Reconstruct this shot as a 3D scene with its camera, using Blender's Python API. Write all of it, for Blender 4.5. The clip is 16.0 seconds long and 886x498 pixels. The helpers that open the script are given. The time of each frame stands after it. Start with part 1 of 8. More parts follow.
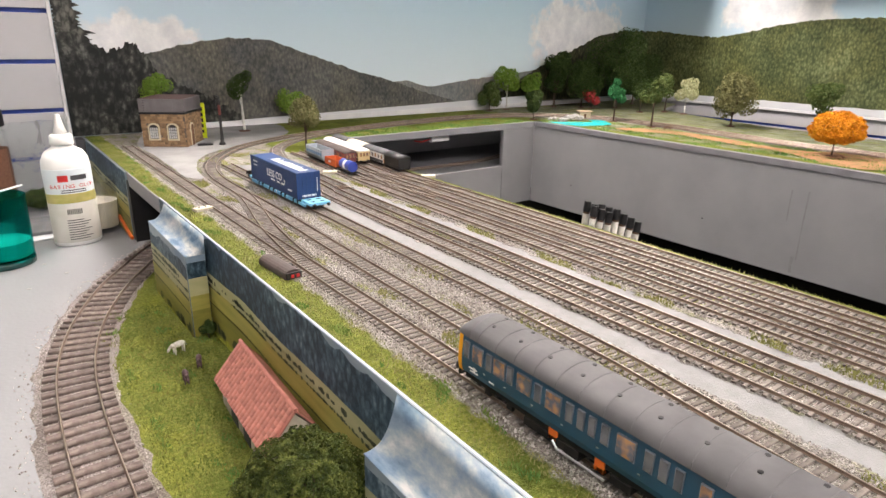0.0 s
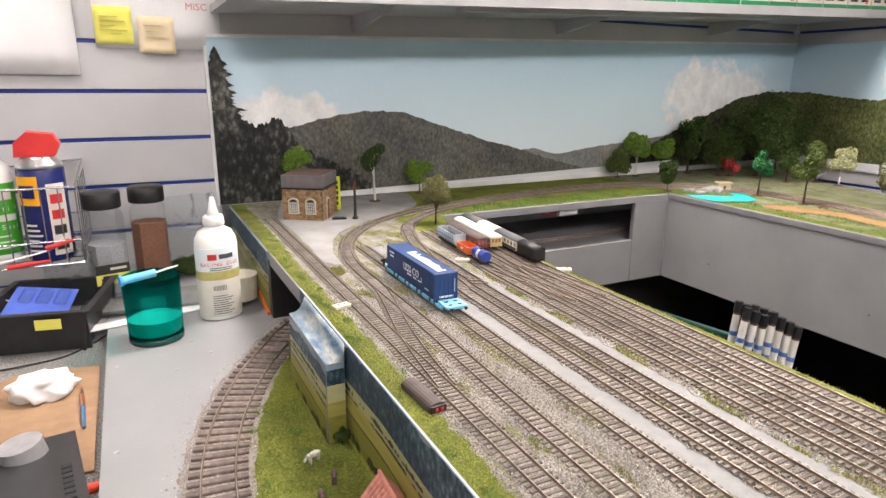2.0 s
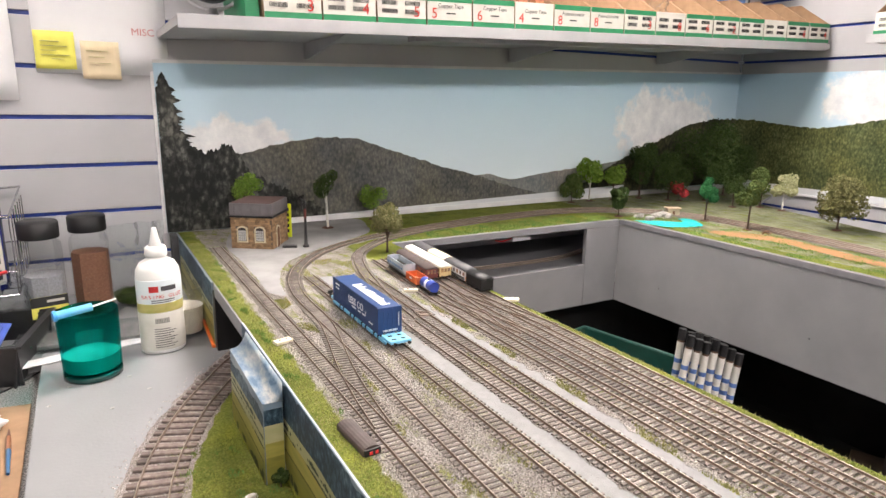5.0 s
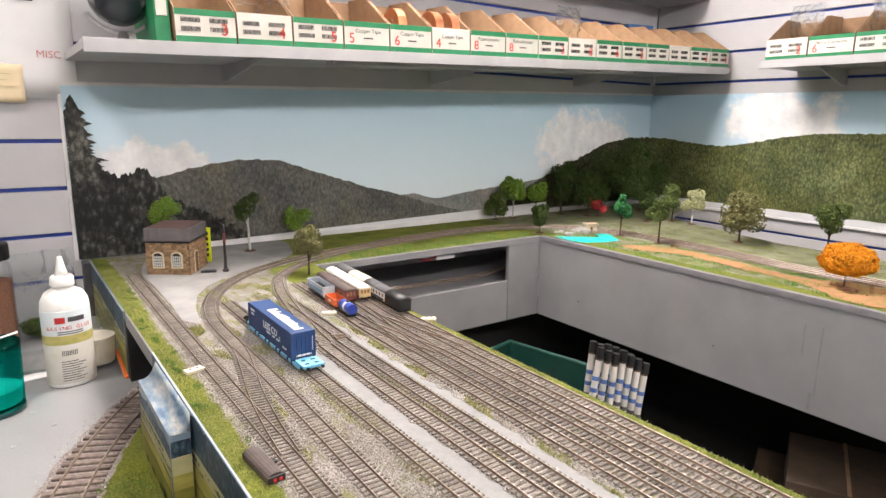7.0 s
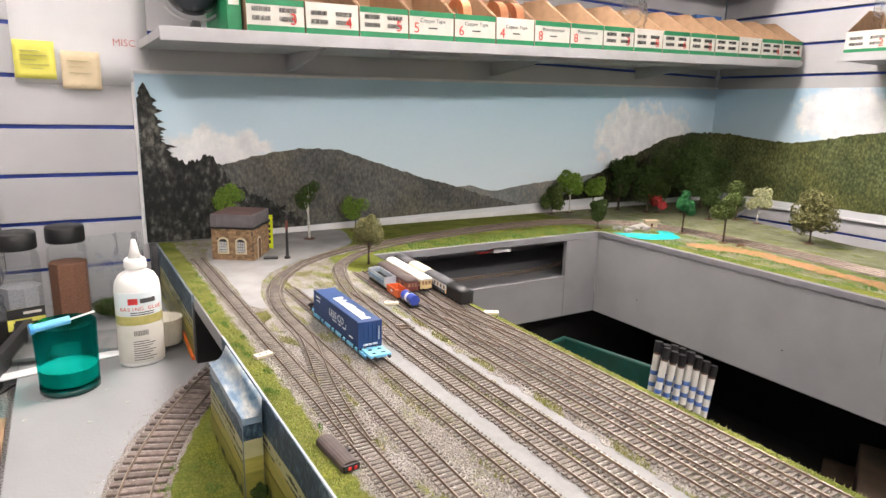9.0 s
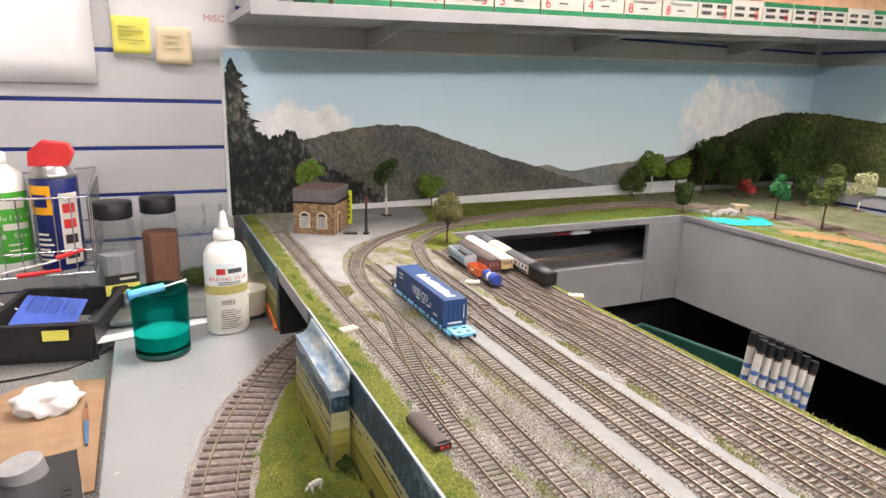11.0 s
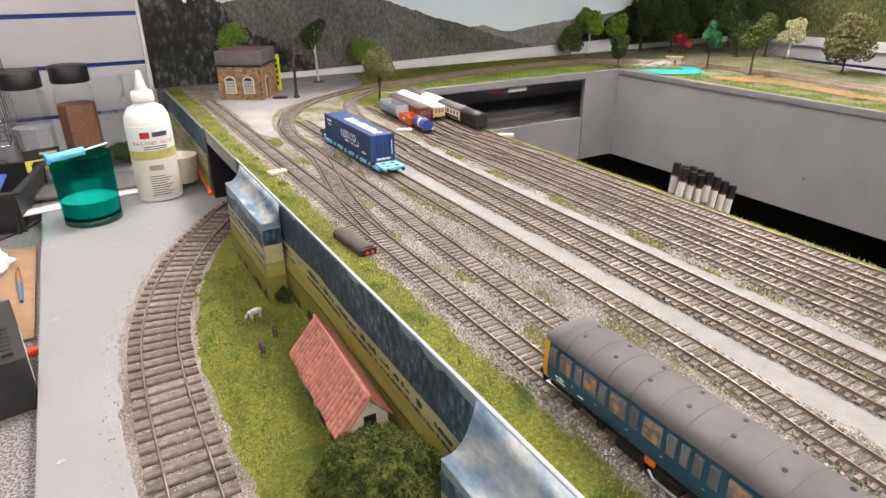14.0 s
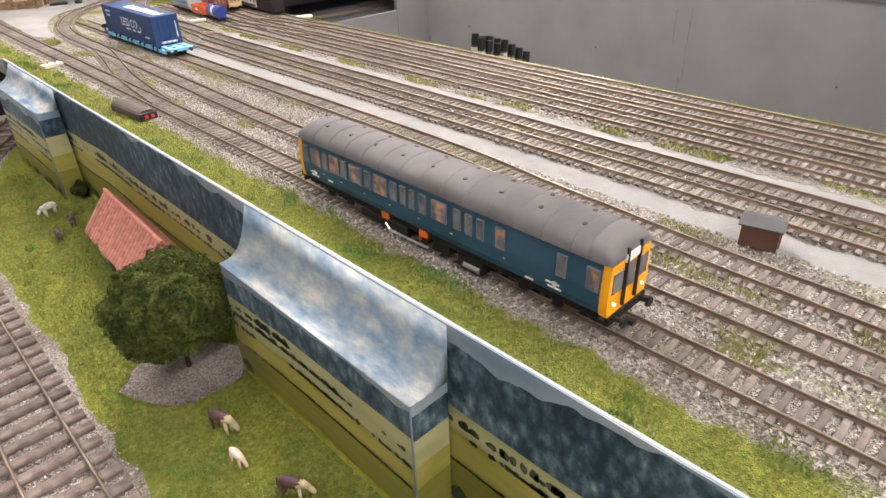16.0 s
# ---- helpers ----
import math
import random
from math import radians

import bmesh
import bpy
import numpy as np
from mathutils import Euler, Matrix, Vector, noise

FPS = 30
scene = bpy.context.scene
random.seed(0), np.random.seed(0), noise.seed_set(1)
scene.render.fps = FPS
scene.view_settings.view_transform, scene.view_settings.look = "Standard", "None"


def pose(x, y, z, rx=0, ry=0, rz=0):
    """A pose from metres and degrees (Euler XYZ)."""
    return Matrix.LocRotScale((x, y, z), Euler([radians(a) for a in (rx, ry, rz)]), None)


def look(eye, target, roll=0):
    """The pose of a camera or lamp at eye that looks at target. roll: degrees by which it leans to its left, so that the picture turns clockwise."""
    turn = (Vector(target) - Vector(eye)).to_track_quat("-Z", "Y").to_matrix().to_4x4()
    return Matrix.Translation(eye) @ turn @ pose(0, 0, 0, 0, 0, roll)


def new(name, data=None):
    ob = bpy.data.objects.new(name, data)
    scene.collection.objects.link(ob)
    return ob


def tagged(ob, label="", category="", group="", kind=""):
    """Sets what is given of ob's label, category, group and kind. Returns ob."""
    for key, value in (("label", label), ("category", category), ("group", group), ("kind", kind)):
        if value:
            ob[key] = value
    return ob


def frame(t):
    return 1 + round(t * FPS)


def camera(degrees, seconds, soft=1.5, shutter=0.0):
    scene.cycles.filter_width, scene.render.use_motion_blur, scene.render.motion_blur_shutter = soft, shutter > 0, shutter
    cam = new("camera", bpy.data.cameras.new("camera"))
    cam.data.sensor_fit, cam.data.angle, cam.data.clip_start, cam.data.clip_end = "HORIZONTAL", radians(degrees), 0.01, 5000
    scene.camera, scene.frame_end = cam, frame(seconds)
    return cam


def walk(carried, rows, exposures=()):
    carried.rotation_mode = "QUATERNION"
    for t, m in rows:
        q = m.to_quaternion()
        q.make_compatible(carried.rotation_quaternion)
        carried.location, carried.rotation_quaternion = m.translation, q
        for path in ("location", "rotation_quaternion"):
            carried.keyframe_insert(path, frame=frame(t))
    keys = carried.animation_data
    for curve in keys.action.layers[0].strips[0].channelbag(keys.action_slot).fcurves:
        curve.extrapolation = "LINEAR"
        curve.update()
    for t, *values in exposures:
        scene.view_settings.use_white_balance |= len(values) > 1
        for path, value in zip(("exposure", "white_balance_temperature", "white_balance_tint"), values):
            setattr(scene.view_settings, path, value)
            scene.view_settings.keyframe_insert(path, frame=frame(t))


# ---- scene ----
cam = camera(71.1, 16.0)
PATH = [
    (0, (-0.225, -0.868, 0.234), (0.913, 0.646, -0.407), 0.9),
    (0.5, (-0.231, -0.837, 0.257), (0.809, 0.764, -0.342), 0.3),
    (1, (-0.233, -0.81, 0.283), (0.709, 0.858, -0.293), 0.2),
    (1.5, (-0.235, -0.798, 0.299), (0.65, 0.91, -0.248), 0.2),
    (2, (-0.232, -0.791, 0.312), (0.634, 0.933, -0.214), 0.5),
    (2.5, (-0.226, -0.79, 0.317), (0.652, 0.936, -0.185), 0.9),
    (3, (-0.224, -0.79, 0.323), (0.657, 0.934, -0.181), 1.2),
    (5.3, (-0.196, -0.802, 0.334), (0.813, 0.865, -0.117), 1.2),
    (5.5, (-0.192, -0.811, 0.339), (0.847, 0.841, -0.101), 1.4),
    (6, (-0.185, -0.823, 0.343), (0.913, 0.796, -0.072), 1.3),
    (6.5, (-0.184, -0.833, 0.346), (0.947, 0.767, -0.058), 1.2),
    (7, (-0.179, -0.835, 0.346), (0.962, 0.754, -0.067), 0.9),
    (7.5, (-0.182, -0.833, 0.345), (0.949, 0.764, -0.072), 1.1),
    (8, (-0.191, -0.828, 0.347), (0.912, 0.787, -0.071), 1.4),
    (8.5, (-0.2, -0.821, 0.346), (0.862, 0.82, -0.081), 1.6),
    (9, (-0.203, -0.807, 0.343), (0.819, 0.856, -0.097), 1.6),
    (11.5, (-0.225, -0.772, 0.329), (0.579, 0.979, -0.209), 1.5),
    (12, (-0.225, -0.771, 0.322), (0.56, 0.975, -0.254), 1.0),
    (12.5, (-0.224, -0.777, 0.314), (0.567, 0.951, -0.308), 0.5),
    (13, (-0.221, -0.787, 0.295), (0.589, 0.911, -0.384), 0.1),
    (13.5, (-0.218, -0.799, 0.279), (0.627, 0.855, -0.463), 0.1),
    (14, (-0.208, -0.825, 0.255), (0.708, 0.755, -0.56), -0.3),
    (14.5, (-0.203, -0.843, 0.238), (0.761, 0.67, -0.646), -0.6),
    (15, (-0.195, -0.867, 0.222), (0.847, 0.568, -0.703), -0.9),
    (15.5, (-0.194, -0.901, 0.208), (0.932, 0.429, -0.774), -1.6),
    (16, (-0.196, -0.933, 0.194), (0.988, 0.313, -0.829), -2.1),
]
walk(cam, [(t, look(eye, target, roll)) for t, eye, target, roll in PATH], [(0.0, 0.0), (13.5, 0.0), (16.0, 0.05)])

# ---- light ----
world = bpy.data.worlds.new("room_air")
scene.world = world
world.use_nodes = True
world.node_tree.nodes["Background"].inputs[0].default_value = (0.9, 0.93, 1.0, 1)
world.node_tree.nodes["Background"].inputs[1].default_value = 0.05
scene.view_settings.exposure = 0.0


# ---- materials ----
def col(c):
    return (c[0], c[1], c[2], 1.0)


def mat(name, a, b=None, rough=0.6, metal=0.0, scale=40.0, bump=0.0, bump_scale=None, var=0.0, detail=6.0, spec=0.5, lo=0.35, hi=0.65, stretch=None):
    """A principled material: two colours mixed by noise in object space, fine bump, a value shift per object."""
    m = bpy.data.materials.new(name)
    m.use_nodes = True
    nt = m.node_tree
    p = nt.nodes["Principled BSDF"]
    p.inputs["Roughness"].default_value = rough
    p.inputs["Metallic"].default_value = metal
    p.inputs["Specular IOR Level"].default_value = spec
    b = b or tuple(min(1.0, v * 0.82) for v in a)
    tc = nt.nodes.new("ShaderNodeTexCoord")
    src = tc.outputs["Object"]
    if stretch:
        mp = nt.nodes.new("ShaderNodeMapping")
        mp.inputs["Scale"].default_value = stretch
        nt.links.new(src, mp.inputs["Vector"])
        src = mp.outputs["Vector"]
    n = nt.nodes.new("ShaderNodeTexNoise")
    n.inputs["Scale"].default_value = scale
    n.inputs["Detail"].default_value = detail
    nt.links.new(src, n.inputs["Vector"])
    r = nt.nodes.new("ShaderNodeMapRange")
    r.inputs["From Min"].default_value, r.inputs["From Max"].default_value = lo, hi
    nt.links.new(n.outputs["Fac"], r.inputs["Value"])
    mx = nt.nodes.new("ShaderNodeMix")
    mx.data_type = "RGBA"
    mx.inputs["A"].default_value, mx.inputs["B"].default_value = col(a), col(b)
    nt.links.new(r.outputs["Result"], mx.inputs["Factor"])
    out = mx.outputs["Result"]
    if var:
        oi = nt.nodes.new("ShaderNodeObjectInfo")
        vr = nt.nodes.new("ShaderNodeMapRange")
        vr.inputs["To Min"].default_value, vr.inputs["To Max"].default_value = 1 - var, 1 + var
        nt.links.new(oi.outputs["Random"], vr.inputs["Value"])
        hs = nt.nodes.new("ShaderNodeHueSaturation")
        nt.links.new(vr.outputs["Result"], hs.inputs["Value"])
        nt.links.new(out, hs.inputs["Color"])
        out = hs.outputs["Color"]
    nt.links.new(out, p.inputs["Base Color"])
    if bump:
        n2 = nt.nodes.new("ShaderNodeTexNoise")
        n2.inputs["Scale"].default_value = bump_scale or scale * 4
        n2.inputs["Detail"].default_value = 4
        nt.links.new(src, n2.inputs["Vector"])
        bp = nt.nodes.new("ShaderNodeBump")
        bp.inputs["Strength"].default_value = 1.0
        bp.inputs["Distance"].default_value = bump
        nt.links.new(n2.outputs["Fac"], bp.inputs["Height"])
        nt.links.new(bp.outputs["Normal"], p.inputs["Normal"])
    return m


def glass(name, c, rough=0.03, ior=1.3, alpha_mix=0.0):
    m = bpy.data.materials.new(name)
    m.use_nodes = True
    nt = m.node_tree
    p = nt.nodes["Principled BSDF"]
    p.inputs["Base Color"].default_value = col(c)
    p.inputs["Roughness"].default_value = rough
    p.inputs["Transmission Weight"].default_value = 1.0
    p.inputs["IOR"].default_value = ior
    if alpha_mix:
        tr = nt.nodes.new("ShaderNodeBsdfTransparent")
        tr.inputs["Color"].default_value = col(c)
        ms = nt.nodes.new("ShaderNodeMixShader")
        ms.inputs["Fac"].default_value = alpha_mix
        out = nt.nodes["Material Output"]
        nt.links.new(p.outputs["BSDF"], ms.inputs[1])
        nt.links.new(tr.outputs["BSDF"], ms.inputs[2])
        nt.links.new(ms.outputs["Shader"], out.inputs["Surface"])
    return m


def glow(name, c, strength):
    m = bpy.data.materials.new(name)
    m.use_nodes = True
    p = m.node_tree.nodes["Principled BSDF"]
    p.inputs["Base Color"].default_value = col(c)
    p.inputs["Emission Color"].default_value = col(c)
    p.inputs["Emission Strength"].default_value = strength
    return m


def ramp_noise(nt, src, scale, stops, detail=8.0, rough=0.65):
    n = nt.nodes.new("ShaderNodeTexNoise")
    n.inputs["Scale"].default_value = scale
    n.inputs["Detail"].default_value = detail
    n.inputs["Roughness"].default_value = rough
    nt.links.new(src, n.inputs["Vector"])
    cr = nt.nodes.new("ShaderNodeValToRGB")
    els = cr.color_ramp.elements
    while len(els) < len(stops):
        els.new(0.5)
    for e, (pos, c) in zip(els, stops):
        e.position, e.color = pos, col(c)
    nt.links.new(n.outputs["Fac"], cr.inputs["Fac"])
    return cr.outputs["Color"], n.outputs["Fac"]


def math_node(nt, op, a, b=None, clamp=False):
    n = nt.nodes.new("ShaderNodeMath")
    n.operation, n.use_clamp = op, clamp
    for i, v in enumerate((a, b)):
        if v is None:
            continue
        if isinstance(v, (int, float)):
            n.inputs[i].default_value = v
        else:
            nt.links.new(v, n.inputs[i])
    return n.outputs[0]


def mix_col(nt, fac, a, b):
    mx = nt.nodes.new("ShaderNodeMix")
    mx.data_type = "RGBA"
    for key, v in (("Factor", fac), ("A", a), ("B", b)):
        if isinstance(v, (int, float)):
            mx.inputs[key].default_value = v
        elif isinstance(v, tuple):
            mx.inputs[key].default_value = col(v)
        else:
            nt.links.new(v, mx.inputs[key])
    return mx.outputs["Result"]


def scenery(name, bands, spots=0.5, ballast=((0.23, 0.21, 0.19), (0.57, 0.54, 0.50))):
    """Scatter material of a model baseboard: ballast, with grass and bare strips along x. bands: (x0, x1, kind)."""
    m = bpy.data.materials.new(name)
    m.use_nodes = True
    nt = m.node_tree
    p = nt.nodes["Principled BSDF"]
    p.inputs["Roughness"].default_value = 0.95
    p.inputs["Specular IOR Level"].default_value = 0.1
    tc = nt.nodes.new("ShaderNodeTexCoord")
    src = tc.outputs["Object"]
    vor = nt.nodes.new("ShaderNodeTexVoronoi")
    vor.inputs["Scale"].default_value = 900
    nt.links.new(src, vor.inputs["Vector"])
    hsv = nt.nodes.new("ShaderNodeSeparateColor")
    nt.links.new(vor.outputs["Color"], hsv.inputs["Color"])
    stones = mix_col(nt, hsv.outputs["Red"], ballast[0], ballast[1])
    tone, _ = ramp_noise(nt, src, 14, [(0.35, (0.62, 0.6, 0.57)), (0.65, (1, 1, 1))], 3)
    mul = nt.nodes.new("ShaderNodeMix")
    mul.data_type, mul.blend_type = "RGBA", "MULTIPLY"
    mul.inputs["Factor"].default_value = 1.0
    nt.links.new(stones, mul.inputs["A"])
    nt.links.new(tone, mul.inputs["B"])
    out = mul.outputs["Result"]
    grass, gfac = ramp_noise(nt, src, 260, [(0.25, (0.075, 0.095, 0.017)), (0.5, (0.19, 0.22, 0.045)), (0.75, (0.35, 0.35, 0.10))], 6, 0.75)
    patch, _ = ramp_noise(nt, src, 11, [(0.3, (0.55, 0.62, 0.5)), (0.5, (1, 1, 1)), (0.7, (1.25, 1.2, 0.9))], 4)
    gm = nt.nodes.new("ShaderNodeMix")
    gm.data_type, gm.blend_type = "RGBA", "MULTIPLY"
    gm.inputs["Factor"].default_value = 1.0
    nt.links.new(grass, gm.inputs["A"])
    nt.links.new(patch, gm.inputs["B"])
    grass = gm.outputs["Result"]
    grey, _ = ramp_noise(nt, src, 60, [(0.3, (0.215, 0.215, 0.215)), (0.7, (0.275, 0.275, 0.275))], 8, 0.7)
    sep = nt.nodes.new("ShaderNodeSeparateXYZ")
    nt.links.new(src, sep.inputs["Vector"])
    edge = nt.nodes.new("ShaderNodeTexNoise")
    edge.inputs["Scale"].default_value = 45
    edge.inputs["Detail"].default_value = 6
    nt.links.new(src, edge.inputs["Vector"])
    wob = math_node(nt, "MULTIPLY", math_node(nt, "SUBTRACT", edge.outputs["Fac"], 0.5), 0.028)
    x = math_node(nt, "ADD", sep.outputs["X"], wob)
    # loose tufts between the tracks
    if spots:
        tn = nt.nodes.new("ShaderNodeTexNoise")
        tn.inputs["Scale"].default_value = 26
        tn.inputs["Detail"].default_value = 7
        tn.inputs["Roughness"].default_value = 0.7
        tm = nt.nodes.new("ShaderNodeMapping")
        tm.inputs["Scale"].default_value = (1.5, 0.55, 1)
        nt.links.new(src, tm.inputs["Vector"])
        nt.links.new(tm.outputs["Vector"], tn.inputs["Vector"])
        f = nt.nodes.new("ShaderNodeMapRange")
        f.inputs["From Min"].default_value, f.inputs["From Max"].default_value = 0.50, 0.62
        f.inputs["To Max"].default_value = spots
        nt.links.new(tn.outputs["Fac"], f.inputs["Value"])
        out = mix_col(nt, f.outputs["Result"], out, grass)
    smooth_fac = None
    for x0, x1, kind in bands:
        lo = nt.nodes.new("ShaderNodeMapRange")
        lo.inputs["From Min"].default_value, lo.inputs["From Max"].default_value = x0 - 0.002, x0 + 0.002
        nt.links.new(x, lo.inputs["Value"])
        hi = nt.nodes.new("ShaderNodeMapRange")
        hi.inputs["From Min"].default_value, hi.inputs["From Max"].default_value = x1 - 0.002, x1 + 0.002
        hi.inputs["To Min"].default_value, hi.inputs["To Max"].default_value = 1.0, 0.0
        nt.links.new(x, hi.inputs["Value"])
        fac = math_node(nt, "MULTIPLY", lo.outputs["Result"], hi.outputs["Result"], True)
        out = mix_col(nt, fac, out, grass if kind == "grass" else grey)
        if kind == "grey":
            smooth_fac = fac if smooth_fac is None else math_node(nt, "ADD", smooth_fac, fac, True)
    nt.links.new(out, p.inputs["Base Color"])
    n2 = nt.nodes.new("ShaderNodeTexNoise")
    n2.inputs["Scale"].default_value = 420
    n2.inputs["Detail"].default_value = 3
    nt.links.new(src, n2.inputs["Vector"])
    hgt = math_node(nt, "ADD", n2.outputs["Fac"], vor.outputs["Distance"])
    if smooth_fac is not None:
        hgt = math_node(nt, "MULTIPLY", hgt, math_node(nt, "SUBTRACT", 1.0, math_node(nt, "MULTIPLY", smooth_fac, 0.9)))
    bp = nt.nodes.new("ShaderNodeBump")
    bp.inputs["Distance"].default_value = 0.0022
    nt.links.new(hgt, bp.inputs["Height"])
    nt.links.new(bp.outputs["Normal"], p.inputs["Normal"])
    return m


M_GREY = mat("grey_paint", (0.235, 0.235, 0.245), (0.205, 0.205, 0.215), rough=0.55, scale=9, bump=0.0004, bump_scale=300)
M_GREYTOP = mat("grey_board_paint", (0.245, 0.248, 0.255), (0.215, 0.218, 0.225), rough=0.5, scale=7, bump=0.0003, bump_scale=200)
# near black: puts the unlit void below the boards into the colour; also screw holes
M_DARK = mat("unlit_void_black", (0.012, 0.012, 0.0125), (0.007, 0.007, 0.0075), rough=0.8, scale=20)
M_BLACK = mat("black_paint", (0.012, 0.012, 0.013), (0.008, 0.008, 0.009), rough=0.5, scale=30)
M_SLAT = mat("slat_board", (0.46, 0.46, 0.475), (0.425, 0.425, 0.44), rough=0.45, scale=6, bump=0.0001)
M_BLUE_INSERT = mat("blue_insert", (0.018, 0.055, 0.36), (0.014, 0.045, 0.28), rough=0.35, scale=30)
M_WHITE = mat("white_plastic", (0.78, 0.78, 0.77), (0.72, 0.72, 0.71), rough=0.4, scale=20)
M_TRIM = mat("white_trim", (0.7, 0.7, 0.7), (0.6, 0.6, 0.61), rough=0.5, scale=20)
M_CEIL = mat("ceiling_tile", (0.72, 0.71, 0.69), (0.66, 0.65, 0.63), rough=0.9, scale=60, bump=0.001)
M_FLOOR = mat("dark_void_floor", (0.035, 0.035, 0.038), (0.02, 0.02, 0.022), rough=0.95, scale=200)
M_RAIL = mat("nickel_rail", (0.55, 0.49, 0.42), (0.40, 0.34, 0.28), rough=0.36, metal=0.88, scale=25)
M_RAILSIDE = mat("rusty_rail", (0.24, 0.175, 0.13), (0.15, 0.105, 0.08), rough=0.6, metal=0.3, scale=60)
M_SLEEPER = mat("weathered_sleeper", (0.095, 0.079, 0.068), (0.205, 0.18, 0.158), rough=0.85, scale=160, bump=0.0003, var=0.3)
M_SLEEPER_LOW = mat("brown_sleeper", (0.095, 0.070, 0.060), (0.18, 0.145, 0.128), rough=0.85, scale=160, bump=0.0004, var=0.3)
M_FRONT = scenery("front_scatter", [(-0.05, 0.006, "grass"), (0.156, 0.184, "grey"), (0.246, 0.264, "grey"), (0.398, 0.45, "grass")], 0.75)
M_BACKG = scenery("back_scatter", [(-5, 5, "grass")], 0.0)


# ---- builders ----
def bm_obj(name, bm, material, parent=None, label="", smooth=False):
    me = bpy.data.meshes.new(name)
    bm.normal_update()
    bm.to_mesh(me)
    bm.free()
    if smooth:
        for f in me.polygons:
            f.use_smooth = True
    for m in material if isinstance(material, (list, tuple)) else [material]:
        me.materials.append(m)
    ob = new(name, me)
    if parent:
        ob.parent = parent
    if label:
        ob["label"] = label
    return ob


def part(name, bm, material, parent, label="", smooth=False):
    return bm_obj(name, bm, material, parent, label, smooth)


def empty(name, loc=(0, 0, 0), rz=0.0):
    ob = new(name)
    ob.matrix_basis = pose(*loc, 0, 0, rz)
    ob.empty_display_size = 0.01
    return ob


def add_box(bm, lo, hi, bevel=0.0, mi=0):
    c = [(a + b) / 2 for a, b in zip(lo, hi)]
    s = [abs(b - a) for a, b in zip(lo, hi)]
    r = bmesh.ops.create_cube(bm, size=1.0, matrix=Matrix.Translation(c) @ Matrix.Diagonal((*s, 1)))
    fs = {f for v in r["verts"] for f in v.link_faces}
    for f in fs:
        f.material_index = mi
    if bevel:
        es = list({e for v in r["verts"] for e in v.link_edges})
        g = bmesh.ops.bevel(bm, geom=es, offset=bevel, segments=2, affect="EDGES", profile=0.6)
        for f in g["faces"]:
            f.material_index = mi
    return bm


def box(lo, hi, bevel=0.0):
    return add_box(bmesh.new(), lo, hi, bevel)


def add_cyl(bm, p0, p1, r0, r1=None, seg=16, caps=True, mi=0):
    p0, p1 = Vector(p0), Vector(p1)
    d = p1 - p0
    q = d.to_track_quat("Z", "Y").to_matrix().to_4x4()
    g = bmesh.ops.create_cone(bm, cap_ends=caps, segments=seg, radius1=r0, radius2=r0 if r1 is None else r1, depth=d.length, matrix=Matrix.Translation((p0 + p1) / 2) @ q)
    for f in {f for v in g["verts"] for f in v.link_faces}:
        f.material_index = mi
    return bm


def cyl(p0, p1, r0, r1=None, seg=16):
    return add_cyl(bmesh.new(), p0, p1, r0, r1, seg)


def lathe(profile, seg=32, squash=1.0):
    """profile: (radius, z) from bottom to top."""
    bm = bmesh.new()
    rings = []
    for r, z in profile:
        rings.append([bm.verts.new((max(r, 1e-5) * math.cos(2 * math.pi * i / seg), squash * max(r, 1e-5) * math.sin(2 * math.pi * i / seg), z)) for i in range(seg)])
    for a, b in zip(rings, rings[1:]):
        for i in range(seg):
            bm.faces.new((a[i], a[(i + 1) % seg], b[(i + 1) % seg], b[i]))
    bm.faces.new(rings[0][::-1])
    bm.faces.new(rings[-1])
    return bm


def prism(outline, axis, a, b, bm=None, mi=0):
    """Extrudes a closed outline of (u, v) along an axis from a to b. axis y: u=x, v=z; x: u=y, v=z; z: u=x, v=y."""
    bm = bm or bmesh.new()
    put = {"y": lambda u, v, w: (u, w, v), "x": lambda u, v, w: (w, u, v), "z": lambda u, v, w: (u, v, w)}[axis]
    r0 = [bm.verts.new(put(u, v, a)) for u, v in outline]
    r1 = [bm.verts.new(put(u, v, b)) for u, v in outline]
    n = len(outline)
    fs = [bm.faces.new(r0), bm.faces.new(r1[::-1])]
    for i in range(n):
        fs.append(bm.faces.new((r0[i], r1[i], r1[(i + 1) % n], r0[(i + 1) % n])))
    for f in fs:
        f.material_index = mi
    bmesh.ops.recalc_face_normals(bm, faces=fs)
    return bm


def tube(points, r, seg=8, bm=None):
    bm = bm or bmesh.new()
    for p, q in zip(points, points[1:]):
        add_cyl(bm, p, q, r, r, seg)
    return bm


def spline(pts, step=0.02):
    """A smooth polyline through the points (Catmull-Rom), about step apart."""
    pts = [Vector(p) for p in pts]
    ext = [2 * pts[0] - pts[1]] + pts + [2 * pts[-1] - pts[-2]]
    out = []
    for i in range(1, len(ext) - 2):
        p0, p1, p2, p3 = ext[i - 1 : i + 3]
        n = max(1, int((p2 - p1).length / step))
        for k in range(n):
            t = k / n
            out.append(0.5 * ((2 * p1) + (p2 - p0) * t + (2 * p0 - 5 * p1 + 4 * p2 - p3) * t * t + (3 * p1 - p0 - 3 * p2 + p3) * t ** 3))
    return out + [pts[-1]]


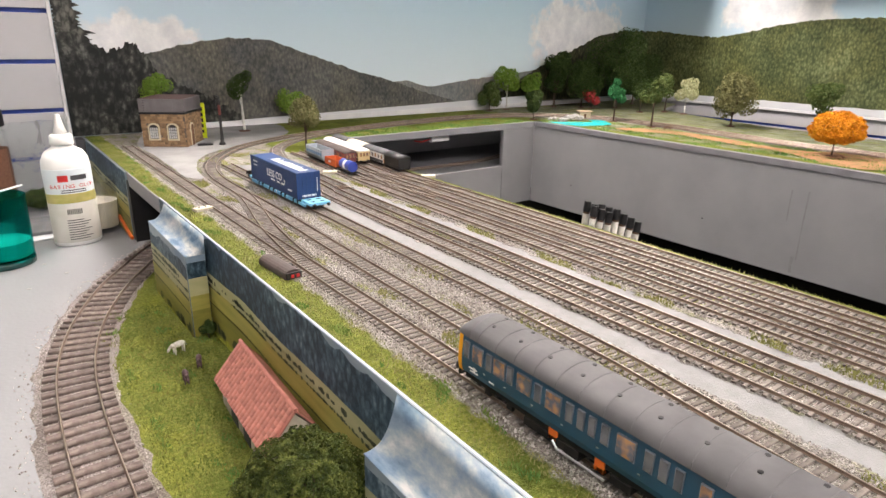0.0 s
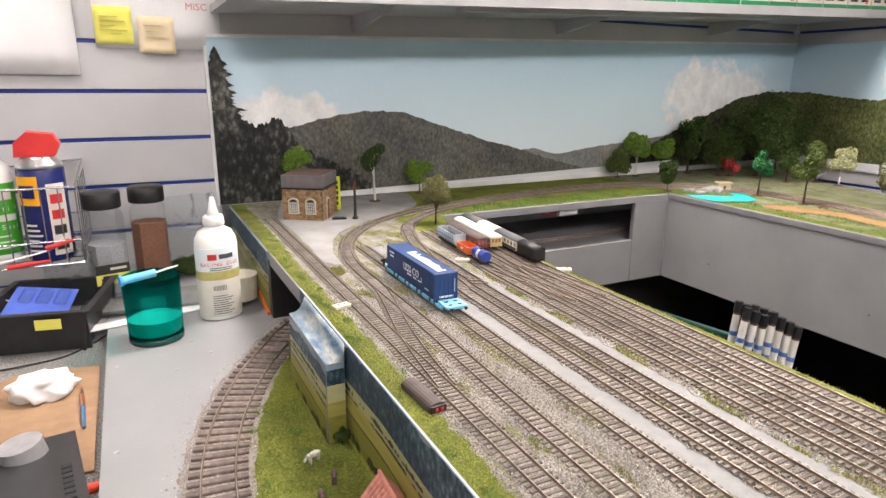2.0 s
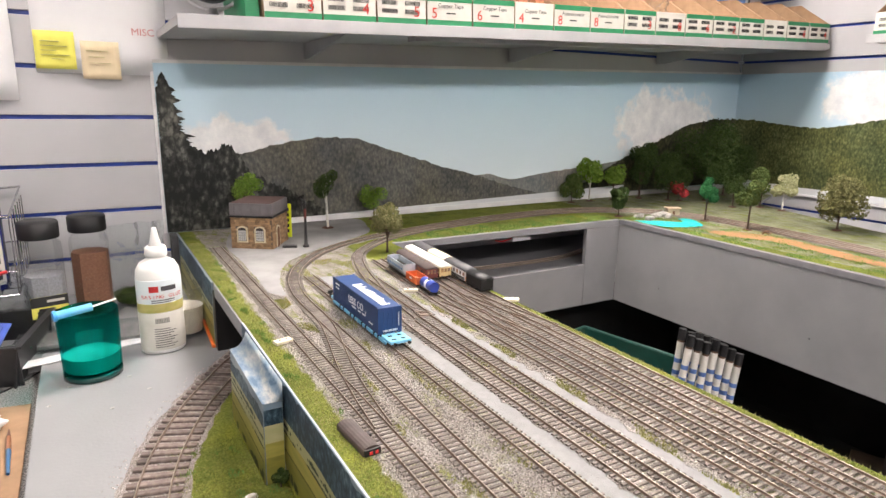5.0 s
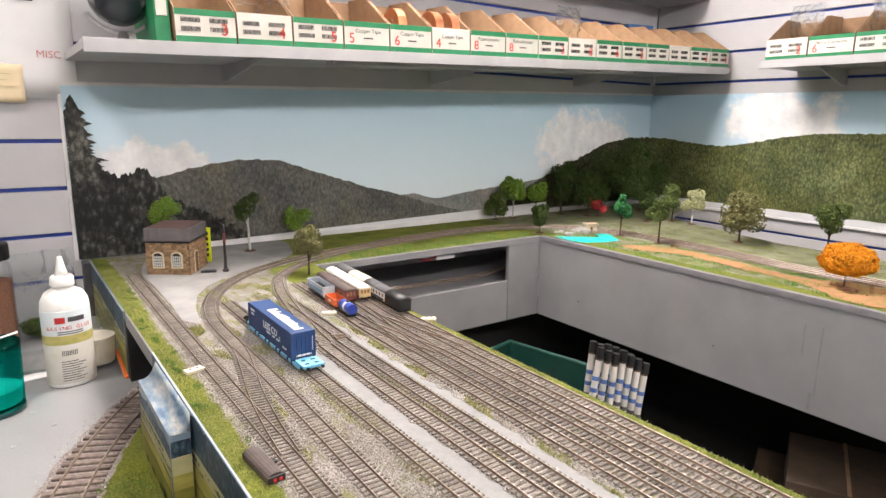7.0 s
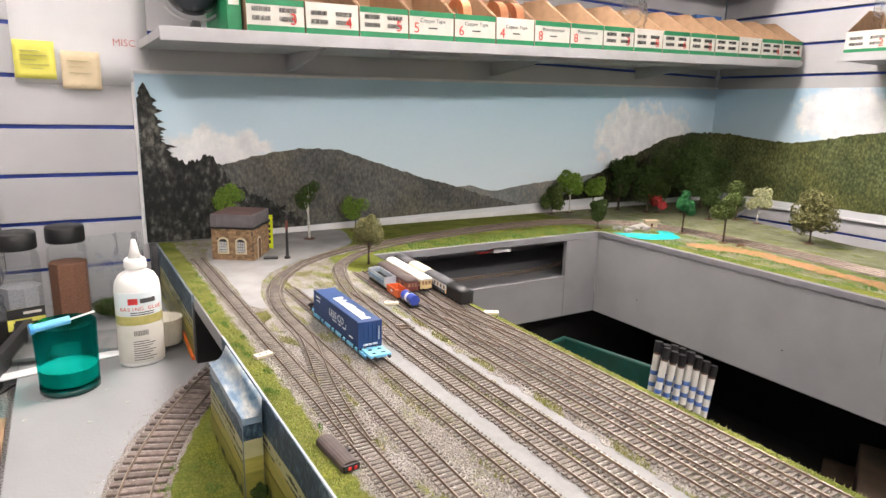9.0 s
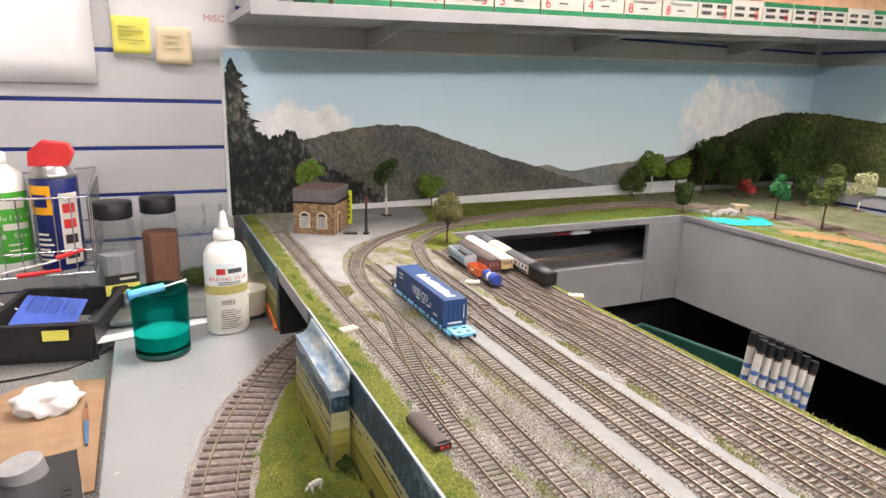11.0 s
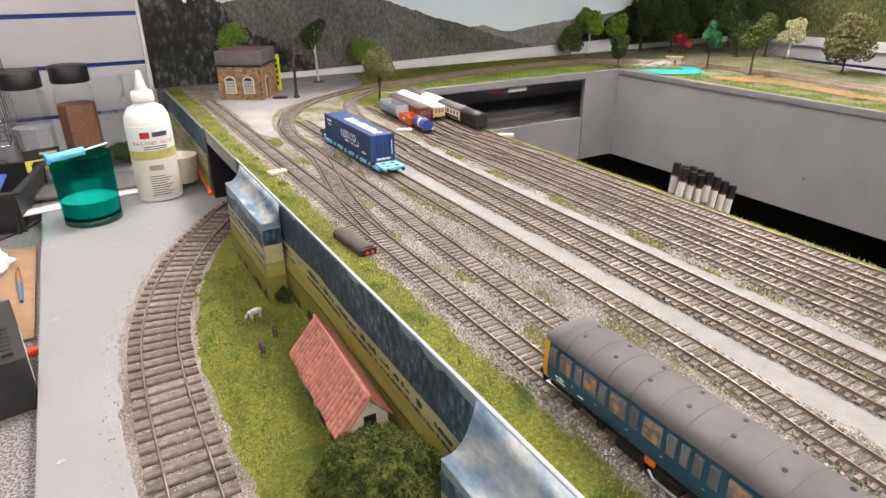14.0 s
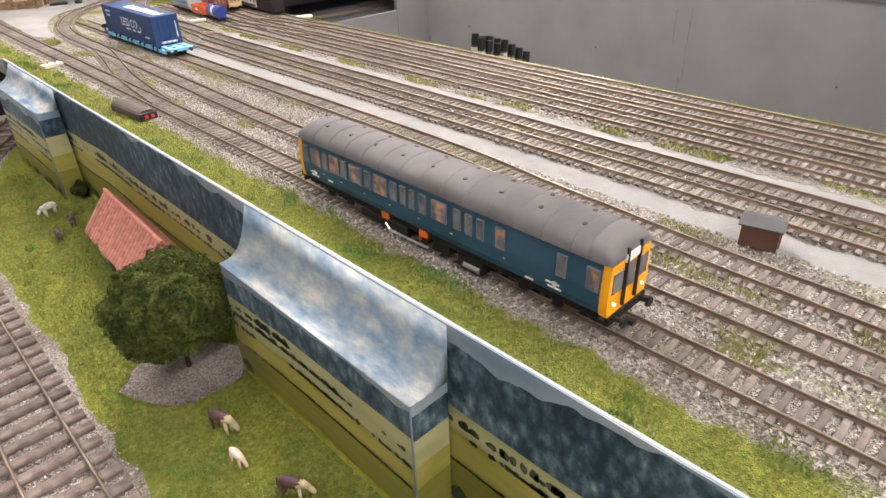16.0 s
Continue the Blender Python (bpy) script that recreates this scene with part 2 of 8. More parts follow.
def text_part(name, words, size, m, material, parent, extrude=0.0002, align="CENTER", label=""):
    """Lettering in the built-in font, turned into a mesh part."""
    cu = bpy.data.curves.new(name, "FONT")
    cu.body, cu.size, cu.extrude, cu.align_x, cu.align_y = words, size, extrude, align, "CENTER"
    cu.resolution_u = 3
    tmp = bpy.data.objects.new(name, cu)
    scene.collection.objects.link(tmp)
    me = bpy.data.meshes.new_from_object(tmp.evaluated_get(bpy.context.evaluated_depsgraph_get()))
    bpy.data.objects.remove(tmp)
    bpy.data.curves.remove(cu)
    me.materials.clear()
    me.materials.append(material)
    ob = new(name, me)
    ob.parent = parent
    ob.matrix_basis = m
    if label:
        ob["label"] = label
    return ob

# ---- room and boards ----
YW, XR, ZL = 0.845, 2.10, -0.130
NEAR = -1.75


def structure(name, bm, material, label, category, smooth=False):
    return tagged(bm_obj(name, bm, material, smooth=smooth), label, category, kind="structure")


# unseen floor, its dark colour stands in for the void under the layout
structure("floor", box((-2.0, -2.6, -1.0), (2.3, 1.0, -0.95)), M_FLOOR, "unseen floor under the layout, coloured dark for the unlit void", "floor")
structure("ceiling", box((-2.0, -2.6, 1.45), (2.3, 1.0, 1.5)), M_CEIL, "plain white ceiling above the layout", "ceiling")
# unseen walls added to close the room, greyed to cut bounced light
M_DIMWALL = mat("unseen_grey_wall", (0.24, 0.24, 0.245), (0.20, 0.20, 0.205), rough=0.7, scale=5)
structure("wall_south", box((-2.0, -2.6, -0.95), (2.3, -2.5, 1.45)), M_DIMWALL, "unseen wall added behind the layout, grey to limit bounced light", "wall")
structure("wall_west", box((-2.0, -2.5, -0.95), (-1.9, 0.87, 1.45)), M_DIMWALL, "unseen side wall added to the room, grey to limit bounced light", "wall")


def slat_wall(name, horizontal, a, b, at, depth, label):
    wall = empty(name)
    tagged(wall, label, "slatted wall", kind="structure")
    if horizontal:
        back = box((a, at + 0.012, -0.95), (b, at + 0.03, 1.45))
    else:
        back = box((at + 0.012, a, -0.95), (at + 0.03, b, 1.45))
    part("blue_insert", back, M_BLUE_INSERT, wall, "blue plastic insert seen in the grooves")
    z = -0.95 + 0.018
    pitch = 0.1085
    k0 = math.floor((0.281 + 0.95) / pitch)
    z = 0.281 - k0 * pitch
    while z < 1.44:
        lo, hi = z + 0.0048, min(z + pitch - 0.0048, 1.45)
        bm = box((a, at, lo), (b, at + 0.0118, hi), 0.0012) if horizontal else box((at, a, lo), (at + 0.0118, b, hi), 0.0012)
        part("panel", bm, M_SLAT, wall)
        z += pitch
    return wall


slat_wall("wall_north", True, -1.9, XR, YW + 0.004, 0.012, "pale grey slatted display wall with blue grooves")
slat_wall("wall_east", False, -2.5, YW, XR + 0.004, 0.012, "pale grey slatted side wall with blue grooves")

# front board, back board, right board: decks with scatter on them
def deck(name, x0, x1, y0, y1, z, material, label, amp=0.0012, step=0.012, side=None):
    """A scatter-covered deck; side(y) may give its far edge in place of x1."""
    nx, ny = max(2, int((x1 - x0) / step)), max(2, int((y1 - y0) / step))
    bm = bmesh.new()
    grid = [[None] * (ny + 1) for _ in range(nx + 1)]
    for i in range(nx + 1):
        for j in range(ny + 1):
            y = y0 + (y1 - y0) * j / ny
            x = x0 + ((side(y) if side else x1) - x0) * i / nx
            edge = 0 < i < nx and 0 < j < ny
            h = amp * noise.noise(Vector((x * 40, y * 40, z * 7))) if edge else 0.0
            grid[i][j] = bm.verts.new((x, y, z + h))
    for i in range(nx):
        for j in range(ny):
            bm.faces.new((grid[i][j], grid[i + 1][j], grid[i + 1][j + 1], grid[i][j + 1]))
    return structure(name, bm, material, label, "scenic ground", True)


structure("baseboard_front", box((-0.021, NEAR, -0.016), (0.41, YW, -0.0022)), M_GREY, "grey plywood baseboard under the station tracks", "baseboard")
structure("baseboard_back", box((0.412, 0.497, -0.012), (1.1415, YW, -0.0022)), M_GREY, "grey plywood baseboard along the backdrop", "baseboard")
PARK_EDGE = [(1.142, NEAR), (1.668, NEAR), (1.672, 0.05), (1.76, 0.36), (1.82, 0.52), (2.06, 0.62), (XR, 0.70), (XR, 0.8445), (1.142, 0.8445)]
structure("baseboard_side", prism(PARK_EDGE, "z", -0.012, -0.0022), M_GREY, "grey plywood baseboard with park scenery", "baseboard")
deck("ground_front", -0.021, 0.41, NEAR, 0.30, 0.0, M_FRONT, "grey ballast and grass scatter around the sidings")
structure("lower_board", box((-0.305, NEAR, ZL - 0.018), (0.41, YW, ZL)), M_GREYTOP, "smooth grey painted lower board", "baseboard")
M_YARD = scenery("yard_scatter", [(-0.05, 0.012, "grass"), (0.30, 0.45, "grass")], 0.95, ((0.26, 0.24, 0.21), (0.50, 0.47, 0.42)))
M_BALLAST = scenery("ballast_ribbon", [], 0.25)
M_BALLAST_LOW = scenery("low_ballast", [], 0.12, ((0.22, 0.19, 0.18), (0.55, 0.50, 0.48)))
M_PARK = scenery("park_scatter", [(-0.3, 1.2, "grass")], 0.9, ((0.19, 0.21, 0.12), (0.40, 0.41, 0.29)))
M_ASPH = mat("grey_card_yard", (0.275, 0.27, 0.265), (0.205, 0.20, 0.20), rough=0.85, scale=18, bump=0.0003, bump_scale=400)
M_DIRT = mat("orange_dirt", (0.36, 0.175, 0.085), (0.24, 0.16, 0.06), rough=0.95, scale=70, bump=0.0006, bump_scale=500)
M_WATER = mat("turquoise_resin", (0.03, 0.52, 0.50), (0.05, 0.62, 0.58), rough=0.25, scale=30)
deck("ground_yard", -0.021, 0.41, 0.30, YW, 0.0, M_YARD, "grass and pale ballast scatter in the yard")
deck("ground_back", 0.41, 1.14, 0.497, YW, 0.0, M_PARK, "green grass scatter along the backdrop")
deck("ground_side", 1.14, XR, NEAR, YW, 0.0, M_PARK, "green grass scatter of the park", side=lambda y: float(np.interp(y, [NEAR, 0.05, 0.36, 0.52, 0.62, 0.70], [1.669, 1.673, 1.761, 1.821, 2.061, XR])))

# fascias round the operating well
fas = empty("fascia_back")
tagged(fas, "grey painted fascia with a long opening", "fascia", kind="structure")
part("panel", box((0.41, 0.4955, -0.0165), (1.14, 0.509, 0.001), 0.001), M_GREY, fas)
part("panel", box((1.016, 0.495, -0.244), (1.14, 0.509, -0.017), 0.001), M_GREY, fas)
part("panel", box((0.41, 0.495, -0.244), (1.0145, 0.509, -0.122), 0.001), M_GREY, fas)
fas2 = empty("fascia_side")
tagged(fas2, "long grey painted fascia of the park board", "fascia", kind="structure")
part("panel", box((1.1395, NEAR, -0.244), (1.153, 0.4945, -0.0125), 0.001), M_GREY, fas2)
part("edge_strip", box((1.1375, NEAR, -0.012), (1.153, 0.4945, 0.002), 0.001), mat("grey_edge", (0.19, 0.19, 0.2), (0.15, 0.15, 0.16), scale=30), fas2, "darker grey top edging")
M_STAIN = mat("dusty_stain", (0.175, 0.175, 0.182), (0.21, 0.21, 0.218), rough=0.7, scale=60)
for y, z, h, w in ((-0.282, -0.058, 0.068, 0.0022), (-0.316, -0.055, 0.150, 0.0022), (-0.308, -0.200, 0.036, 0.0050)):
    o = [(y - w, z), (y - w * 0.5, z - h * 0.5), (y - w * 0.9, z - h), (y + w * 0.4, z - h), (y + w * 0.7, z - h * 0.45), (y + w * 0.5, z)]
    part("stain", prism(o, "x", 1.1391, 1.1394), M_STAIN, fas2, "dark drip stain")
for y, z in ((-0.09, -0.165), (-0.62, -0.165), (0.33, -0.165)):
    part("screw", cyl((1.1385, y, z), (1.1394, y, z), 0.0016, seg=10), M_DARK, fas2, "dark screw hole")
# hidden level behind the opening
structure("hidden_deck", box((0.412, 0.51, -0.14), (1.62, YW, -0.126)), M_GREY, "grey hidden deck behind the opening", "baseboard")
# added black panels round the well, standing in for the unlit void
structure("void_panel_front", box((0.385, NEAR, -0.95), (0.40, 0.49, -0.15)), M_DARK, "black panel standing in for the dark below the front baseboard", "panel")
structure("void_panel_side", box((1.62, NEAR, -0.95), (1.64, YW, -0.26)), M_DARK, "black panel standing in for the dark below the side board", "panel")
structure("void_panel_back", box((0.405, 0.66, -0.95), (1.62, 0.675, -0.26)), M_DARK, "black panel standing in for the dark below the back board", "panel")

# black backing behind the portal, standing in for the dark of the tunnel
structure("tunnel_void_panel", box((0.30, NEAR, ZL + 0.001), (0.312, YW, -0.017)), M_DARK, "black panel standing in for the dark tunnel behind the portal", "panel")

# ---- painted backdrop on the north and east walls ----
def print_mat(name, stops, scale, rough=0.45, stretch=(1, 1, 1), detail=8.0, nr=0.65):
    m = bpy.data.materials.new(name)
    m.use_nodes = True
    nt = m.node_tree
    p = nt.nodes["Principled BSDF"]
    p.inputs["Roughness"].default_value = rough
    tc = nt.nodes.new("ShaderNodeTexCoord")
    mp = nt.nodes.new("ShaderNodeMapping")
    mp.inputs["Scale"].default_value = stretch
    nt.links.new(tc.outputs["Object"], mp.inputs["Vector"])
    c, _ = ramp_noise(nt, mp.outputs["Vector"], scale, stops, detail, nr)
    nt.links.new(c, p.inputs["Base Color"])
    return m


def sky_mat(name, axis, clouds):
    """Printed sky, paler low down, with soft clouds at (along, z, half width, half height)."""
    m = bpy.data.materials.new(name)
    m.use_nodes = True
    nt = m.node_tree
    p = nt.nodes["Principled BSDF"]
    p.inputs["Roughness"].default_value = 0.4
    p.inputs["Specular IOR Level"].default_value = 0.3
    tc = nt.nodes.new("ShaderNodeTexCoord")
    sep = nt.nodes.new("ShaderNodeSeparateXYZ")
    nt.links.new(tc.outputs["Object"], sep.inputs["Vector"])
    f = nt.nodes.new("ShaderNodeMapRange")
    f.inputs["From Min"].default_value, f.inputs["From Max"].default_value = 0.08, 0.42
    nt.links.new(sep.outputs["Z"], f.inputs["Value"])
    out = mix_col(nt, f.outputs["Result"], (0.66, 0.75, 0.80), (0.42, 0.60, 0.72))
    n = nt.nodes.new("ShaderNodeTexNoise")
    n.inputs["Scale"].default_value, n.inputs["Detail"].default_value, n.inputs["Roughness"].default_value = 13, 9, 0.62
    nt.links.new(tc.outputs["Object"], n.inputs["Vector"])
    for u, z, a, b in clouds:
        du = math_node(nt, "POWER", math_node(nt, "ABSOLUTE", math_node(nt, "DIVIDE", math_node(nt, "SUBTRACT", sep.outputs[axis], u), a)), 2.0)
        dz = math_node(nt, "POWER", math_node(nt, "ABSOLUTE", math_node(nt, "DIVIDE", math_node(nt, "SUBTRACT", sep.outputs["Z"], z), b)), 2.0)
        r = math_node(nt, "ADD", math_node(nt, "SQRT", math_node(nt, "ADD", du, dz)), math_node(nt, "MULTIPLY", math_node(nt, "SUBTRACT", n.outputs["Fac"], 0.5), 1.6))
        k = nt.nodes.new("ShaderNodeMapRange")
        k.inputs["From Min"].default_value, k.inputs["From Max"].default_value = 1.05, 0.82
        k.inputs["To Max"].default_value = 0.9
        nt.links.new(r, k.inputs["Value"])
        tone, _ = ramp_noise(nt, tc.outputs["Object"], 24, [(0.35, (0.66, 0.66, 0.68)), (0.65, (0.86, 0.85, 0.84))], 6)
        out = mix_col(nt, k.outputs["Result"], out, tone)
    nt.links.new(out, p.inputs["Base Color"])
    return m


def forest_mat(name, size, stops, tone):
    """Printed woodland: many small crowns, lit above and dark between, in drifts of lighter and darker wood."""
    m = bpy.data.materials.new(name)
    m.use_nodes = True
    nt = m.node_tree
    p = nt.nodes["Principled BSDF"]
    p.inputs["Roughness"].default_value = 0.5
    p.inputs["Specular IOR Level"].default_value = 0.25
    tc = nt.nodes.new("ShaderNodeTexCoord")
    mp = nt.nodes.new("ShaderNodeMapping")
    mp.inputs["Scale"].default_value = (1.0, 1.0, 0.62)
    nt.links.new(tc.outputs["Object"], mp.inputs["Vector"])
    v = nt.nodes.new("ShaderNodeTexVoronoi")
    v.inputs["Scale"].default_value = size
    nt.links.new(mp.outputs["Vector"], v.inputs["Vector"])
    n = nt.nodes.new("ShaderNodeTexNoise")
    n.inputs["Scale"].default_value, n.inputs["Detail"].default_value, n.inputs["Roughness"].default_value = size * 1.1, 8, 0.75
    nt.links.new(mp.outputs["Vector"], n.inputs["Vector"])
    g = nt.nodes.new("ShaderNodeTexNoise")
    g.inputs["Scale"].default_value, g.inputs["Detail"].default_value = 9, 5
    nt.links.new(tc.outputs["Object"], g.inputs["Vector"])
    h = math_node(nt, "ADD", math_node(nt, "MULTIPLY", n.outputs["Fac"], 1.25), math_node(nt, "MULTIPLY", v.outputs["Distance"], -0.42))
    h = math_node(nt, "ADD", h, math_node(nt, "MULTIPLY", math_node(nt, "SUBTRACT", g.outputs["Fac"], 0.5), 0.75))
    cr = nt.nodes.new("ShaderNodeValToRGB")
    els = cr.color_ramp.elements
    while len(els) < len(stops):
        els.new(0.5)
    for e, (pos, c) in zip(els, stops):
        e.position, e.color = pos, col(c)
    nt.links.new(h, cr.inputs["Fac"])
    hue, _ = ramp_noise(nt, tc.outputs["Object"], 5, [(0.4, (1, 1, 1)), (0.65, tone)], 4)
    mul = nt.nodes.new("ShaderNodeMix")
    mul.data_type, mul.blend_type = "RGBA", "MULTIPLY"
    mul.inputs["Factor"].default_value = 1.0
    nt.links.new(cr.outputs["Color"], mul.inputs["A"])
    nt.links.new(hue, mul.inputs["B"])
    nt.links.new(mul.outputs["Result"], p.inputs["Base Color"])
    return m


M_SKY = sky_mat("printed_sky", "X", [(0.13, 0.205, 0.15, 0.075), (1.71, 0.240, 0.29, 0.15)])
M_SKY_EAST = sky_mat("printed_east_sky", "Y", [(0.30, 0.36, 0.22, 0.11)])
M_HILL = forest_mat("printed_hill", 150, [(0.15, (0.042, 0.045, 0.048)), (0.48, (0.092, 0.094, 0.090)), (0.80, (0.165, 0.162, 0.145))], (1.4, 1.3, 1.05))
M_HILL2 = forest_mat("printed_far_hill", 120, [(0.2, (0.13, 0.145, 0.15)), (0.7, (0.26, 0.26, 0.25))], (1.2, 1.08, 0.95))
M_FIR = forest_mat("printed_firs", 75, [(0.28, (0.008, 0.009, 0.009)), (0.48, (0.032, 0.034, 0.031)), (0.70, (0.13, 0.132, 0.12))], (1.15, 1.1, 1.0))
# dark print of the same wood, with the shelf's shade worked into its colours
M_SHADEWOOD = forest_mat("printed_dark_shaded_wood", 90, [(0.25, (0.012, 0.014, 0.008)), (0.5, (0.045, 0.048, 0.026)), (0.75, (0.12, 0.115, 0.065))], (1.15, 1.05, 0.85))
M_WOOD = forest_mat("printed_wood", 135, [(0.15, (0.030, 0.040, 0.016)), (0.45, (0.085, 0.105, 0.042)), (0.78, (0.21, 0.23, 0.115))], (1.2, 1.06, 0.85))
M_LAKE = print_mat("printed_lake", [(0.3, (0.55, 0.57, 0.6)), (0.7, (0.66, 0.67, 0.69))], 8, stretch=(0.3, 1, 4))


def sheet(name, axis, lo, hi, bottom, top, off, material, parent, label="", n=260):
    """A printed layer: a thin strip between the curves bottom(u) and top(u), off metres proud of the wall."""
    bm = bmesh.new()
    prev = None
    for i in range(n + 1):
        u = lo + (hi - lo) * i / n
        b, t = bottom(u), max(bottom(u) + 0.0005, top(u))
        if axis == "y":
            pair = (bm.verts.new((u, YW - off, b)), bm.verts.new((u, YW - off, t)))
        else:
            pair = (bm.verts.new((XR - off, u, b)), bm.verts.new((XR - off, u, t)))
        if prev:
            bm.faces.new((prev[0], pair[0], pair[1], prev[1]) if axis == "y" else (prev[1], pair[1], pair[0], prev[0]))
        prev = pair
    return part(name, bm, material, parent, label)


def bell(u, c, w):
    return math.exp(-(((u - c) / w) ** 2))


def rag(u, s, f, seed):
    return s * noise.fractal(Vector((u * f, seed, 0.3)), 1.0, 2.0, 4)


back = empty("backdrop_north")
tagged(back, "printed landscape backdrop of lake and wooded hills", "backdrop", kind="structure")
top_n = lambda x: 0.409 + 0.0215 * x
base_n = lambda x: 0.0 if x < 0.2 else min(0.03, 0.0 + 0.03 * (x - 0.2))
sheet("sky", "y", -0.045, XR, lambda x: 0.0, top_n, 0.0025, M_SKY, back, "pale blue printed sky")
def printed_fir(cx, z0, z1, half, off, seed):
    """A printed conifer: tiers of drooping boughs up a narrow spine."""
    rb = random.Random(seed)
    bm = bmesh.new()
    tiers = 38
    y = YW - off
    for k in range(tiers):
        a = k / tiers
        z = z0 + (z1 - z0) * a
        reach = half * (1 - a) ** 0.62 + 0.002
        step = (z1 - z0) / tiers
        for d in (-1, 1):
            w = reach * rb.uniform(0.55, 1.15)
            pts = [(cx, z - step * 0.4), (cx + d * w * 0.55, z - step * rb.uniform(0.2, 0.9)), (cx + d * w, z - step * rb.uniform(-0.2, 0.9)), (cx + d * w * 0.8, z + step * 0.35), (cx, z + step * 1.7)]
            vs = [bm.verts.new((max(-0.0445, u), y - 0.00002 * k, v)) for u, v in pts]
            bm.faces.new(vs if d > 0 else vs[::-1])
    return part("fir", bm, M_FIR, back, "dark printed conifer")


sheet("far_hill", "y", 0.6, 1.75, lambda x: 0.012, lambda x: float(np.interp(x, [0.6, 0.82, 0.90, 0.96, 1.01, 1.10, 1.23, 1.32, 1.45, 1.75], [0.09, 0.10, 0.108, 0.092, 0.085, 0.098, 0.11, 0.115, 0.13, 0.15])) + rag(x, 0.0025, 30, 8), 0.0045, M_HILL2, back)
sheet("hill", "y", -0.04, 1.16, lambda x: 0.012, lambda x: float(np.interp(x, [-0.04, 0.05, 0.138, 0.214, 0.293, 0.376, 0.464, 0.547, 0.637, 0.731, 0.822, 0.886, 0.97, 1.16], [0.15, 0.17, 0.189, 0.208, 0.223, 0.230, 0.223, 0.195, 0.167, 0.138, 0.114, 0.097, 0.07, 0.02])) + rag(x, 0.0035, 60, 11), 0.0055, M_HILL, back, "dark printed wooded hill", 420)
sheet("wood", "y", 1.28, XR, lambda x: 0.02, lambda x: float(np.interp(x, [1.28, 1.42, 1.487, 1.56, 1.681, 1.808, 1.946, 2.10], [0.05, 0.11, 0.14, 0.165, 0.206, 0.255, 0.277, 0.279])) + rag(x, 0.005, 60, 13), 0.0065, M_SHADEWOOD, back, "dark printed wooded slope, deepened by painted shelf shade", 420)
sheet("firs", "y", -0.044, 0.36, lambda x: 0.002, lambda x: float(np.interp(x, [-0.044, 0.03, 0.055, 0.08, 0.114, 0.138, 0.165, 0.20, 0.28, 0.36], [0.22, 0.215, 0.195, 0.208, 0.214, 0.188, 0.145, 0.12, 0.085, 0.03])) + rag(x, 0.012, 95, 17), 0.0065, M_FIR, back, "dark printed trees", 520)
printed_fir(-0.028, 0.06, 0.380, 0.094, 0.0075, 3)
printed_fir(-0.012, 0.05, 0.29, 0.072, 0.0085, 5)
sheet("lake", "y", 0.36, 1.50, lambda x: 0.012, lambda x: 0.016 + max(0.0, 0.022 * (x - 0.3)), 0.0075, M_LAKE, back, "pale printed lake")
part("white_edge", box((-0.052, YW - 0.004, 0.0), (-0.045, YW + 0.003, 0.385), 0.0005), M_TRIM, back)
bm = bmesh.new()
for dz, sgn in ((0.0, 0),):
    vs = [bm.verts.new(v) for v in ((-0.045, YW - 0.006, 0.405), (XR, YW - 0.006, 0.452), (XR, YW - 0.006, 0.459), (-0.045, YW - 0.006, 0.413))]
    ws = [bm.verts.new((v.co.x, YW + 0.003, v.co.z)) for v in vs]
    bm.faces.new(vs)
    bm.faces.new(ws[::-1])
    for i in range(4):
        bm.faces.new((vs[i], ws[i], ws[(i + 1) % 4], vs[(i + 1) % 4]))
bmesh.ops.recalc_face_normals(bm, faces=bm.faces[:])
part("white_edge", bm, M_TRIM, back)
part("white_edge", box((0.18, YW - 0.010, 0.001), (XR - 0.02, YW + 0.003, 0.016), 0.0005), M_TRIM, back)
east = empty("backdrop_east")
tagged(east, "printed wooded hillside backdrop on the side wall", "backdrop", kind="structure")
sheet("sky", "x", NEAR, YW - 0.003, lambda y: 0.016, lambda y: 0.452, 0.0025, M_SKY_EAST, east, "pale blue printed sky")
ridge = lambda y: float(np.interp(y, [-1.75, -1.0, -0.4, 0.0, 0.10, 0.187, 0.279, 0.40, 0.507, 0.628, 0.76, 0.84], [0.30, 0.33, 0.32, 0.318, 0.316, 0.311, 0.298, 0.273, 0.256, 0.263, 0.278, 0.279]))
sheet("wood", "x", NEAR, YW - 0.006, lambda y: 0.04, lambda y: ridge(y) + rag(y, 0.004, 80, 25), 0.0045, M_WOOD, east, "printed hillside forest", 700)
sheet("near_wood", "x", NEAR, YW - 0.006, lambda y: 0.036, lambda y: 0.085 + rag(y, 0.022, 22, 27), 0.0055, M_WOOD, east, "printed lakeside trees", 500)
sheet("lake", "x", NEAR, YW - 0.006, lambda y: 0.016, lambda y: 0.040 + rag(y, 0.002, 14, 31), 0.0062, M_LAKE, east, "pale printed lake")
part("white_edge", box((XR - 0.009, NEAR, 0.008), (XR + 0.003, YW - 0.01, 0.0155), 0.0005), M_TRIM, east)

